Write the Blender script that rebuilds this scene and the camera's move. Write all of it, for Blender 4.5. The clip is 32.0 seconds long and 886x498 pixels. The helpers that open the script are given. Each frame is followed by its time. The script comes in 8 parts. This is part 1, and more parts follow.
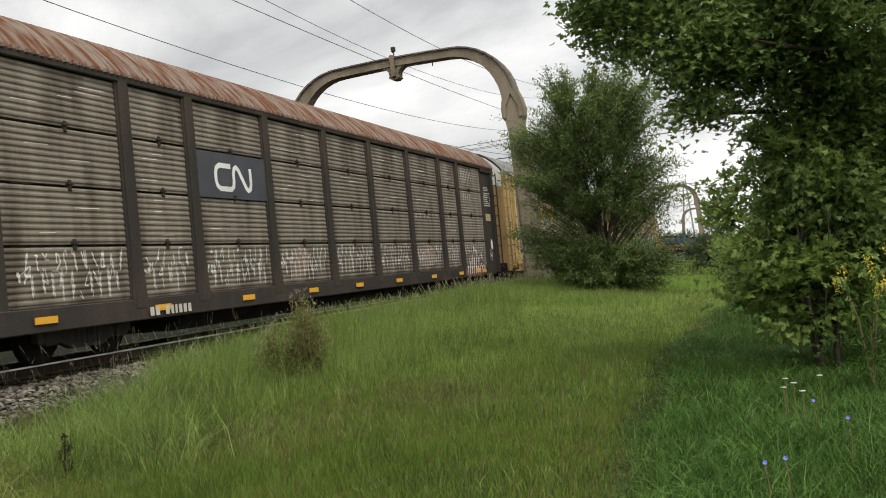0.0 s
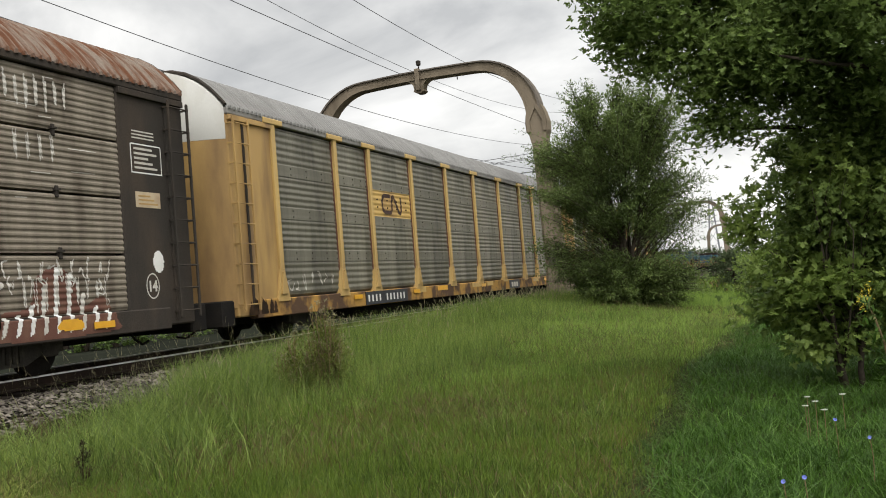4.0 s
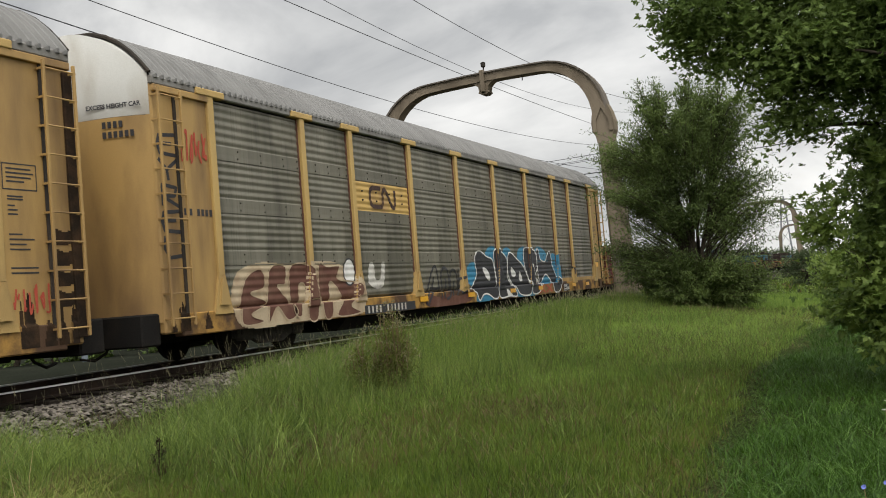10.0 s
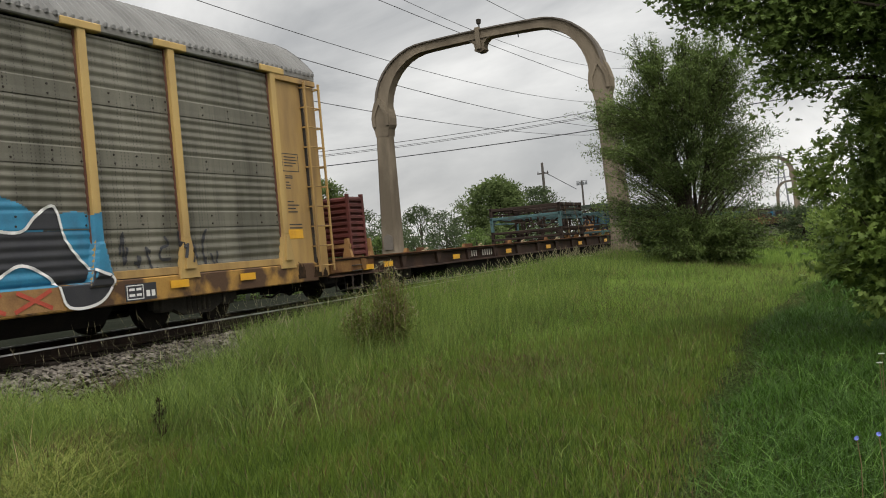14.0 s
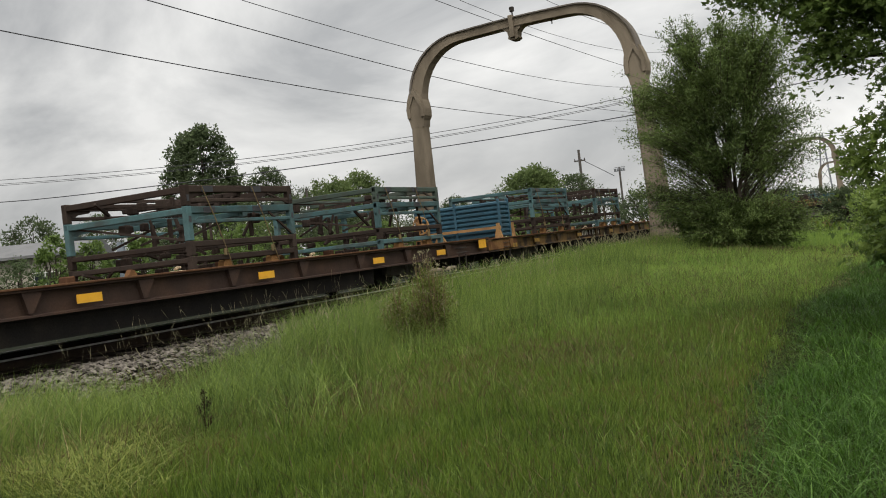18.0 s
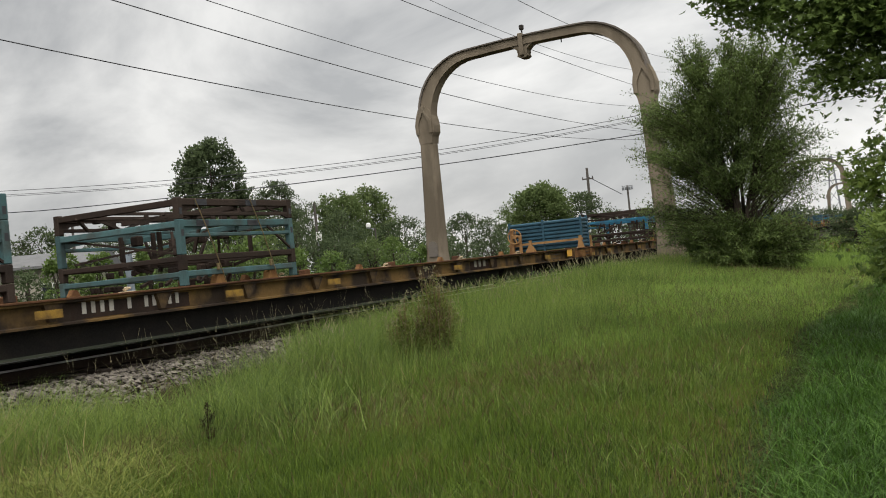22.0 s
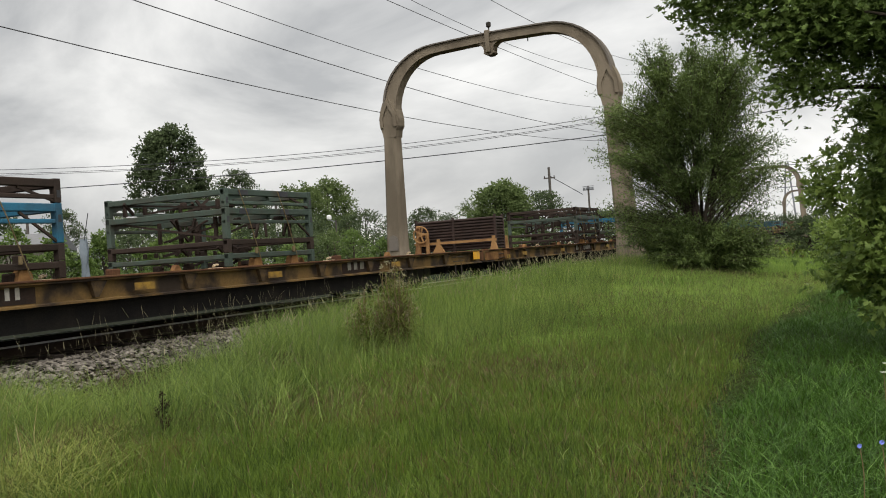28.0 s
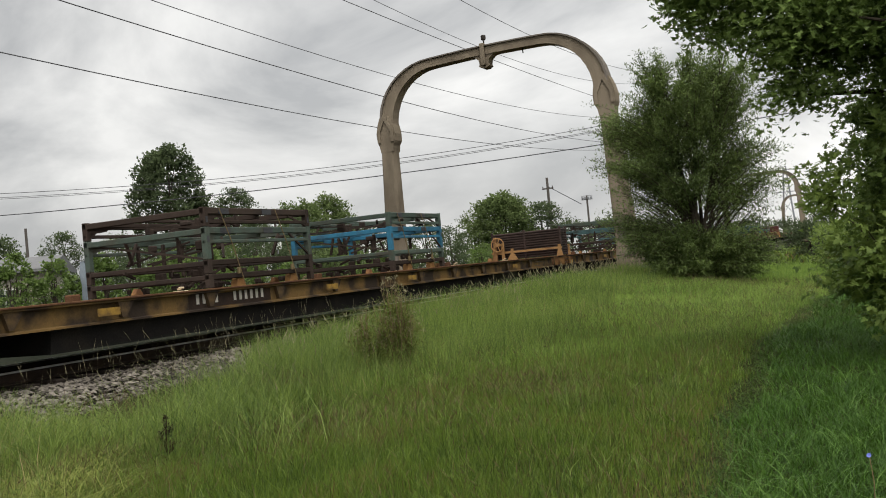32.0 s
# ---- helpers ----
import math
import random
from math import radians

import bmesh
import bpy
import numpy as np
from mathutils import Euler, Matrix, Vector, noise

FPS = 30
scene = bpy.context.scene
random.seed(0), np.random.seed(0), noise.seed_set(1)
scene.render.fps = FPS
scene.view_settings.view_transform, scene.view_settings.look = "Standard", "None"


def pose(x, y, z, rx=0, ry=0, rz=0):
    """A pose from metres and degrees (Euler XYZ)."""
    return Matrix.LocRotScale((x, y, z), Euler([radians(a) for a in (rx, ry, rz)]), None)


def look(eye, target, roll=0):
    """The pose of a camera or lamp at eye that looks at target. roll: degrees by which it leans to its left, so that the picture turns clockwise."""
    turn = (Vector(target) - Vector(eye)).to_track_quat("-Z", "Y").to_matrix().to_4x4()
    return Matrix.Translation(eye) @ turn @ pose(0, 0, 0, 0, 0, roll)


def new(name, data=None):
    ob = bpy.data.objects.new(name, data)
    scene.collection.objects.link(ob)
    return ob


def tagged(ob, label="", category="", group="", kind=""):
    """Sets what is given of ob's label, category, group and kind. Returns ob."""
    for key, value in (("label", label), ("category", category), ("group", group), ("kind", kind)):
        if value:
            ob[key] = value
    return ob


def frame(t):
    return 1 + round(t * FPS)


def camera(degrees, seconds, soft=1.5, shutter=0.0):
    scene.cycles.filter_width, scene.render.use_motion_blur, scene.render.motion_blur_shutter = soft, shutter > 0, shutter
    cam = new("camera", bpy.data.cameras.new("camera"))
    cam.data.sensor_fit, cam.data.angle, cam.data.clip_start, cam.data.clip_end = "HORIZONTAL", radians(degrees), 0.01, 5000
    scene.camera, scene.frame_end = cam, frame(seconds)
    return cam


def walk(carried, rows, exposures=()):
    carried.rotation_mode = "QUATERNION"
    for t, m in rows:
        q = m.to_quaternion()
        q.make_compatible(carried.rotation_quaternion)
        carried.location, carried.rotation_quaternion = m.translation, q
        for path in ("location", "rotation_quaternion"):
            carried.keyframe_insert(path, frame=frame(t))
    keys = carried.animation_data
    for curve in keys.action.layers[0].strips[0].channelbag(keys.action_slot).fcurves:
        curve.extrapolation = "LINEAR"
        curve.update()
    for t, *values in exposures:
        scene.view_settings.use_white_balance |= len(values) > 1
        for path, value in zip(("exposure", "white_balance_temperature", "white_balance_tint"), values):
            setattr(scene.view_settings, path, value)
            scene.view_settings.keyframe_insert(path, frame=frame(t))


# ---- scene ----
cam = camera(50.92, 32.0, soft=1.0, shutter=0.06)
# seconds, place of the eye, then yaw, pitch and roll: a hand-held stand beside the track
STAND = [
    (0, -0.024, -0.009, 0.965, 19.36, 1.20, 5.31),
    (0.5, -0.033, -0.025, 0.961, 19.64, 0.93, 5.09),
    (1, -0.029, -0.014, 0.968, 19.85, 0.90, 4.89),
    (1.5, -0.024, -0.013, 0.967, 20.51, 0.75, 4.71),
    (2, -0.014, -0.004, 0.954, 21.33, 0.52, 5.12),
    (2.5, -0.005, 0.010, 0.959, 21.35, 0.78, 4.67),
    (3, -0.005, 0.015, 0.943, 21.09, 1.59, 4.67),
    (3.5, 0.012, 0.018, 0.951, 20.63, 2.20, 4.50),
    (5.5, 0.007, 0.015, 0.952, 21.94, 1.55, 5.29),
    (6, 0.011, 0.012, 0.948, 22.09, 1.31, 5.47),
    (6.5, 0.018, 0.014, 0.930, 22.50, 1.26, 5.57),
    (7, 0.017, 0.016, 0.923, 23.31, 1.00, 5.53),
    (7.5, 0.016, 0.012, 0.921, 25.28, 0.91, 5.66),
    (8, 0.012, 0.006, 0.928, 27.03, 0.95, 5.65),
    (8.5, 0.005, 0.005, 0.922, 27.13, 0.43, 5.25),
    (9, -0.002, -0.000, 0.931, 25.68, 1.05, 3.90),
    (9.5, -0.002, 0.001, 0.929, 24.50, 2.39, 3.96),
    (10, -0.006, 0.005, 0.946, 24.83, 2.59, 4.67),
    (10.5, -0.004, 0.001, 0.945, 25.49, 2.35, 5.00),
    (11, 0.009, 0.001, 0.929, 25.79, 2.05, 5.20),
    (11.5, 0.026, -0.004, 0.907, 25.95, 1.73, 5.50),
    (12, 0.016, 0.002, 0.920, 25.34, 1.40, 5.31),
    (12.5, 0.010, 0.011, 0.929, 25.14, 0.92, 5.39),
    (13, 0.011, 0.004, 0.931, 25.84, 0.48, 5.16),
    (13.5, 0.004, 0.017, 0.926, 25.53, 0.12, 5.26),
    (14, 0.002, 0.011, 0.935, 24.68, 0.08, 5.22),
    (14.5, 0.013, 0.006, 0.928, 24.38, 0.14, 5.31),
    (16.5, 0.020, 0.002, 0.921, 24.72, 0.37, 6.28),
    (17, 0.024, 0.009, 0.926, 25.07, 0.07, 6.39),
    (17.5, 0.003, 0.008, 0.921, 25.78, -0.25, 6.51),
    (18, 0.002, 0.004, 0.916, 27.02, -0.27, 6.46),
    (18.5, 0.014, 0.005, 0.919, 28.43, 0.21, 6.36),
    (19, 0.007, -0.018, 0.917, 29.91, 0.40, 6.58),
    (19.5, 0.012, -0.008, 0.908, 30.37, 0.03, 6.66),
    (20, 0.020, -0.013, 0.907, 29.28, 0.26, 5.78),
    (20.5, 0.008, -0.012, 0.920, 27.60, 1.21, 4.41),
    (21, 0.018, 0.003, 0.920, 26.93, 1.42, 4.99),
    (21.5, 0.019, 0.004, 0.924, 27.22, 1.17, 5.57),
    (22, 0.018, 0.002, 0.918, 27.46, 0.77, 5.68),
    (22.5, 0.011, 0.002, 0.918, 27.15, 0.39, 5.12),
    (23, -0.035, -0.041, 0.915, 25.46, 0.17, 4.65),
    (23.5, -0.124, -0.084, 0.914, 23.33, 0.81, 4.39),
    (24, -0.159, -0.107, 0.916, 23.95, 1.26, 3.35),
    (24.5, -0.124, -0.091, 0.919, 24.58, 1.37, 2.93),
    (25, -0.088, -0.057, 0.921, 24.74, 1.62, 2.43),
    (25.5, -0.054, -0.033, 0.923, 24.56, 1.79, 2.69),
    (26, -0.032, -0.032, 0.931, 24.48, 1.33, 3.35),
    (26.5, -0.030, -0.027, 0.925, 24.12, 0.36, 3.69),
    (28.5, 0.001, 0.002, 0.916, 25.16, 0.28, 4.08),
    (29, 0.004, 0.003, 0.918, 25.13, 0.32, 4.27),
    (29.5, 0.031, 0.020, 0.916, 25.30, 0.63, 5.00),
    (30, 0.097, 0.081, 0.921, 25.28, 0.58, 5.09),
    (30.5, 0.121, 0.086, 0.923, 25.16, 0.68, 5.54),
    (31, 0.072, 0.057, 0.930, 24.91, 0.66, 5.27),
    (31.5, -0.011, 0.024, 0.931, 24.73, 0.82, 4.90),
    (32, -0.019, 0.012, 0.944, 24.99, 1.05, 5.38),
]
walk(cam, [(t, pose(x, y, z, 90 + p, r, w)) for t, x, y, z, w, p, r in STAND],
     [(0, 0.08), (3, 0.08), (6, 0.05), (8, 0.0), (9, 0.02), (10, -0.12), (11, -0.18), (14, -0.2), (17, -0.16), (20, -0.18), (22, -0.14), (24, -0.14), (25, -0.04), (29, -0.07), (32, -0.07)])

# ---- overcast daylight ----
world = bpy.data.worlds.new("overcast_sky")
scene.world = world
world.use_nodes = True
wn, wl = world.node_tree.nodes, world.node_tree.links
wn.clear()
w_out = wn.new("ShaderNodeOutputWorld")
w_bg = wn.new("ShaderNodeBackground")
w_sky = wn.new("ShaderNodeTexSky")
w_sky.sky_type, w_sky.sun_disc = "NISHITA", False
w_sky.sun_elevation, w_sky.sun_rotation = radians(54), radians(144)
w_sky.dust_density, w_sky.air_density = 4.0, 1.0
w_co = wn.new("ShaderNodeTexCoord")
w_map = wn.new("ShaderNodeMapping")
w_map.inputs["Scale"].default_value = (1.0, 1.0, 2.1)
w_map.inputs["Rotation"].default_value = (0.12, -0.1, 0.4)
w_cloud = wn.new("ShaderNodeTexNoise")
w_cloud.inputs["Scale"].default_value, w_cloud.inputs["Detail"].default_value = 2.9, 7.0
w_cloud.inputs["Roughness"].default_value, w_cloud.inputs["Distortion"].default_value = 0.55, 0.5
w_ramp = wn.new("ShaderNodeValToRGB")
w_ramp.color_ramp.elements[0].position, w_ramp.color_ramp.elements[0].color = 0.37, (5.5, 5.55, 5.55, 1)
w_ramp.color_ramp.elements[1].position, w_ramp.color_ramp.elements[1].color = 0.61, (10.4, 10.3, 10.0, 1)
w_mix = wn.new("ShaderNodeMixRGB")
w_mix.inputs[0].default_value = 0.9
wl.new(w_co.outputs["Generated"], w_map.inputs["Vector"])
wl.new(w_map.outputs["Vector"], w_cloud.inputs["Vector"])
wl.new(w_cloud.outputs["Fac"], w_ramp.inputs["Fac"])
wl.new(w_sky.outputs["Color"], w_mix.inputs[1])
wl.new(w_ramp.outputs["Color"], w_mix.inputs[2])
# an overcast sky is brighter overhead than near the horizon
w_sep = wn.new("ShaderNodeSeparateXYZ")
w_high = wn.new("ShaderNodeMapRange")
w_high.inputs["From Min"].default_value, w_high.inputs["From Max"].default_value = 0.3, 1.0
w_high.inputs["To Min"].default_value, w_high.inputs["To Max"].default_value = 1.0, 3.0
w_lift = wn.new("ShaderNodeVectorMath")
w_lift.operation = "SCALE"
wl.new(w_co.outputs["Generated"], w_sep.inputs["Vector"])
wl.new(w_sep.outputs["Z"], w_high.inputs["Value"])
wl.new(w_mix.outputs["Color"], w_lift.inputs[0])
w_side = wn.new("ShaderNodeMapRange")
w_side.inputs["From Min"].default_value, w_side.inputs["From Max"].default_value = -0.8, 0.2
w_side.inputs["To Min"].default_value, w_side.inputs["To Max"].default_value = 0.95, 1.2
w_mul = wn.new("ShaderNodeMath")
w_mul.operation = "MULTIPLY"
wl.new(w_sep.outputs["X"], w_side.inputs["Value"])
wl.new(w_side.outputs["Result"], w_mul.inputs[0])
wl.new(w_high.outputs["Result"], w_mul.inputs[1])
wl.new(w_mul.outputs["Value"], w_lift.inputs["Scale"])
wl.new(w_lift.outputs["Vector"], w_bg.inputs["Color"])
w_bg.inputs["Strength"].default_value = 0.1
wl.new(w_bg.outputs["Background"], w_out.inputs["Surface"])
sun = new("sun", bpy.data.lights.new("sun", "SUN"))
sun.data.energy, sun.data.angle, sun.data.color = 1.6, radians(30), (1.0, 0.97, 0.92)
sun.matrix_world = look((26, -14, 60), (0, 22, 0))


# ---- building kit ----
class Shape:
    """Vertices and faces of one mesh."""

    def __init__(self):
        self.v, self.f = [], []

    def add(self, vs, fs):
        n = len(self.v)
        self.v += [tuple(p) for p in vs]
        self.f += [tuple(i + n for i in f) for f in fs]
        return self

    def box(self, x0, x1, y0, y1, z0, z1, c=0.0):
        c = min(c, 0.45 * min(x1 - x0, y1 - y0, z1 - z0))
        if c <= 0:
            vs = [(x, y, z) for x in (x0, x1) for y in (y0, y1) for z in (z0, z1)]
            return self.add(vs, [(0, 1, 3, 2), (4, 6, 7, 5), (0, 4, 5, 1), (2, 3, 7, 6), (0, 2, 6, 4), (1, 5, 7, 3)])
        lo, hi, vs, idx = (x0, y0, z0), (x1, y1, z1), [], {}
        for s in [(i, j, k) for i in (0, 1) for j in (0, 1) for k in (0, 1)]:
            for a in range(3):
                p = [(hi if s[b] else lo)[b] + (0 if b == a else (-c if s[b] else c)) for b in range(3)]
                idx[s, a] = len(vs)
                vs.append(p)
        fs = []
        for a in range(3):
            b, d = (a + 1) % 3, (a + 2) % 3
            for side in (0, 1):
                ring = []
                for u, w in ((0, 0), (1, 0), (1, 1), (0, 1)):
                    s = [0, 0, 0]
                    s[a], s[b], s[d] = side, u, w
                    ring.append(idx[tuple(s), a])
                fs.append(tuple(ring if side else ring[::-1]))
            for u in (0, 1):
                for w in (0, 1):
                    s0, s1 = [0, 0, 0], [0, 0, 0]
                    s0[a], s1[a], s0[b], s1[b], s0[d], s1[d] = 0, 1, u, u, w, w
                    fs.append((idx[tuple(s0), b], idx[tuple(s1), b], idx[tuple(s1), d], idx[tuple(s0), d]))
        for s in [(i, j, k) for i in (0, 1) for j in (0, 1) for k in (0, 1)]:
            fs.append((idx[s, 0], idx[s, 1], idx[s, 2]))
        return self.add(vs, fs)

    def prism(self, poly, axis, a, b):
        """A polygon of pairs, swept along one axis from a to b."""
        n = len(poly)
        put = {"x": lambda p, t: (t, p[0], p[1]), "y": lambda p, t: (p[0], t, p[1]), "z": lambda p, t: (p[0], p[1], t)}[axis]
        vs = [put(p, a) for p in poly] + [put(p, b) for p in poly]
        fs = [tuple(range(n))[::-1], tuple(range(n, 2 * n))] + [(i, (i + 1) % n, n + (i + 1) % n, n + i) for i in range(n)]
        return self.add(vs, fs)

    def tube(self, pts, radii, n=8, cap=True):
        pts = [Vector(p) for p in pts]
        if not hasattr(radii, "__len__"):
            radii = [radii] * len(pts)
        vs, fs, up = [], [], Vector((0.13, 0.31, 0.94))
        for i, p in enumerate(pts):
            d = (pts[min(i + 1, len(pts) - 1)] - pts[max(i - 1, 0)]).normalized()
            u = d.cross(up if abs(d.dot(up)) < 0.95 else Vector((1, 0, 0))).normalized()
            w = d.cross(u)
            for k in range(n):
                a = 2 * math.pi * k / n
                vs.append(p + (u * math.cos(a) + w * math.sin(a)) * radii[i])
        for i in range(len(pts) - 1):
            fs += [(i * n + k, i * n + (k + 1) % n, (i + 1) * n + (k + 1) % n, (i + 1) * n + k) for k in range(n)]
        if cap:
            fs += [tuple(range(n))[::-1], tuple(range(len(pts) * n - n, len(pts) * n))]
        return self.add(vs, fs)

    def beam(self, p, q, w, h):
        """A rectangular bar from p to q."""
        p, q = Vector(p), Vector(q)
        d = (q - p).normalized()
        u = d.cross(Vector((0, 0, 1)))
        u = (u if u.length > 0.05 else Vector((1, 0, 0))).normalized()
        s = u.cross(d)
        vs = [e + u * a * w / 2 + s * b * h / 2 for e in (p, q) for a, b in ((-1, -1), (1, -1), (1, 1), (-1, 1))]
        return self.add(vs, [(3, 2, 1, 0), (4, 5, 6, 7), (0, 1, 5, 4), (1, 2, 6, 5), (2, 3, 7, 6), (3, 0, 4, 7)])

    def grid(self, rows):
        """A sheet from rows of points."""
        m = len(rows[0])
        vs = [p for r in rows for p in r]
        return self.add(vs, [(i * m + j, i * m + j + 1, (i + 1) * m + j + 1, (i + 1) * m + j) for i in range(len(rows) - 1) for j in range(m - 1)])


def mesh_of(name, shape, material, smooth=False):
    me = bpy.data.meshes.new(name)
    me.from_pydata(shape.v, [], shape.f)
    me.materials.append(material)
    if smooth:
        me.polygons.foreach_set("use_smooth", [True] * len(me.polygons))
    me.update()
    return me


def part(name, shape, material, parent=None, label="", at=None, smooth=False):
    """One mesh object, under a thing or a part; shape may be a ready mesh that alike pieces share."""
    ob = new(name, shape if isinstance(shape, bpy.types.Mesh) else mesh_of(name, shape, material, smooth))
    ob.parent = parent
    if at is not None:
        ob.matrix_basis = at if isinstance(at, Matrix) else Matrix.Translation(at)
    if label:
        tagged(ob, label)
    return ob


def thing(name, label, category, group="", at=None):
    ob = new(name)
    ob.empty_display_size = 0.2
    if at is not None:
        ob.matrix_basis = at if isinstance(at, Matrix) else Matrix.Translation(at)
    return tagged(ob, label, category, group)


def bulk(name, verts, faces, material, parent=None):
    """A large mesh from arrays; all faces have the same number of corners."""
    me = bpy.data.meshes.new(name)
    faces = np.asarray(faces, np.int32)
    me.vertices.add(len(verts))
    me.vertices.foreach_set("co", np.asarray(verts, np.float32).ravel())
    me.loops.add(faces.size)
    me.loops.foreach_set("vertex_index", faces.ravel())
    me.polygons.add(len(faces))
    me.polygons.foreach_set("loop_start", np.arange(len(faces), dtype=np.int32) * faces.shape[1])
    me.materials.append(material)
    me.update(calc_edges=True)
    ob = new(name, me)
    ob.parent = parent
    return ob


# ---- materials ----
def surface(name, base, second=None, amount=0.5, scale=3.0, grain=0.12, fine=60.0, rough=0.8, metal=0.0, bump=0.15, streak=1.0, spot=(0.45, 0.7), island=0.0, each=0.0, along=1.0, dash=0.0):
    """A worn surface: base colour, a second colour in large patches or streaks, fine grain and relief."""
    m = bpy.data.materials.new(name)
    m.use_nodes = True
    n, l = m.node_tree.nodes, m.node_tree.links
    bsdf = n["Principled BSDF"]
    bsdf.inputs["Roughness"].default_value, bsdf.inputs["Metallic"].default_value = rough, metal
    bsdf.inputs["Specular IOR Level"].default_value = 0.5 if rough < 0.7 else 0.15 if rough < 0.85 else 0.0
    co = n.new("ShaderNodeTexCoord")
    mp = n.new("ShaderNodeMapping")
    mp.inputs["Scale"].default_value = (1, along, streak)
    l.new(co.outputs["Object"], mp.inputs["Vector"])
    big = n.new("ShaderNodeTexNoise")
    big.inputs["Scale"].default_value, big.inputs["Detail"].default_value = scale, 6.0
    l.new(mp.outputs["Vector"], big.inputs["Vector"])
    ramp = n.new("ShaderNodeMapRange")
    ramp.inputs["From Min"].default_value, ramp.inputs["From Max"].default_value = spot
    ramp.inputs["To Max"].default_value = amount
    l.new(big.outputs["Fac"], ramp.inputs["Value"])
    mix = n.new("ShaderNodeMixRGB")
    mix.inputs[1].default_value, mix.inputs[2].default_value = (*base, 1), (*(second or [c * 0.55 for c in base]), 1)
    l.new(ramp.outputs["Result"], mix.inputs[0])
    small = n.new("ShaderNodeTexNoise")
    small.inputs["Scale"].default_value, small.inputs["Detail"].default_value = fine, 3.0
    l.new(co.outputs["Object"], small.inputs["Vector"])
    hsv = n.new("ShaderNodeHueSaturation")
    vary = n.new("ShaderNodeMapRange")
    vary.inputs["To Min"].default_value, vary.inputs["To Max"].default_value = 1 - 2 * grain, 1 + 2 * grain
    l.new(small.outputs["Fac"], vary.inputs["Value"])
    last = vary.outputs["Result"]
    if dash:
        # columns of small punched holes, in uneven patches
        sep = n.new("ShaderNodeSeparateXYZ")
        l.new(co.outputs["Object"], sep.inputs["Vector"])

        def step(socket, times, below):
            m_ = n.new("ShaderNodeMath")
            m_.operation, m_.inputs[1].default_value = "MULTIPLY", times
            f_ = n.new("ShaderNodeMath")
            f_.operation = "FRACT"
            t_ = n.new("ShaderNodeMath")
            t_.operation, t_.inputs[1].default_value = "LESS_THAN", below
            l.new(socket, m_.inputs[0])
            l.new(m_.outputs["Value"], f_.inputs[0])
            l.new(f_.outputs["Value"], t_.inputs[0])
            return t_.outputs["Value"]

        def product(a, b):
            m_ = n.new("ShaderNodeMath")
            m_.operation = "MULTIPLY"
            l.new(a, m_.inputs[0])
            l.new(b, m_.inputs[1])
            return m_.outputs["Value"]

        dm = n.new("ShaderNodeMapping")
        dm.inputs["Scale"].default_value = (1, 4.2, 0.6)
        dn = n.new("ShaderNodeTexNoise")
        dn.inputs["Scale"].default_value, dn.inputs["Detail"].default_value = 2.2, 3.0
        gate = n.new("ShaderNodeMapRange")
        gate.inputs["From Min"].default_value, gate.inputs["From Max"].default_value = 0.5, 0.57
        l.new(co.outputs["Object"], dm.inputs["Vector"])
        l.new(dm.outputs["Vector"], dn.inputs["Vector"])
        l.new(dn.outputs["Fac"], gate.inputs["Value"])
        dots = product(product(step(sep.outputs["Y"], 13.0, 0.24), step(sep.outputs["Z"], 19.0, 0.45)), gate.outputs["Result"])
        dr = n.new("ShaderNodeMapRange")
        dr.inputs["To Min"].default_value, dr.inputs["To Max"].default_value = 1.0, 1 - dash
        l.new(dots, dr.inputs["Value"])
        last = product(last, dr.outputs["Result"])
    if island or each:
        info = n.new("ShaderNodeNewGeometry" if island else "ShaderNodeObjectInfo")
        k = island or each
        own = n.new("ShaderNodeMapRange")
        own.inputs["To Min"].default_value, own.inputs["To Max"].default_value = 1 - k, 1 + k
        l.new(info.outputs["Random Per Island" if island else "Random"], own.inputs["Value"])
        mul = n.new("ShaderNodeMath")
        mul.operation = "MULTIPLY"
        l.new(last, mul.inputs[0])
        l.new(own.outputs["Result"], mul.inputs[1])
        last = mul.outputs["Value"]
    l.new(last, hsv.inputs["Value"])
    l.new(mix.outputs["Color"], hsv.inputs["Color"])
    l.new(hsv.outputs["Color"], bsdf.inputs["Base Color"])
    if bump:
        bp = n.new("ShaderNodeBump")
        bp.inputs["Strength"].default_value, bp.inputs["Distance"].default_value = bump, 0.02
        l.new(small.outputs["Fac"], bp.inputs["Height"])
        l.new(bp.outputs["Normal"], bsdf.inputs["Normal"])
    return m


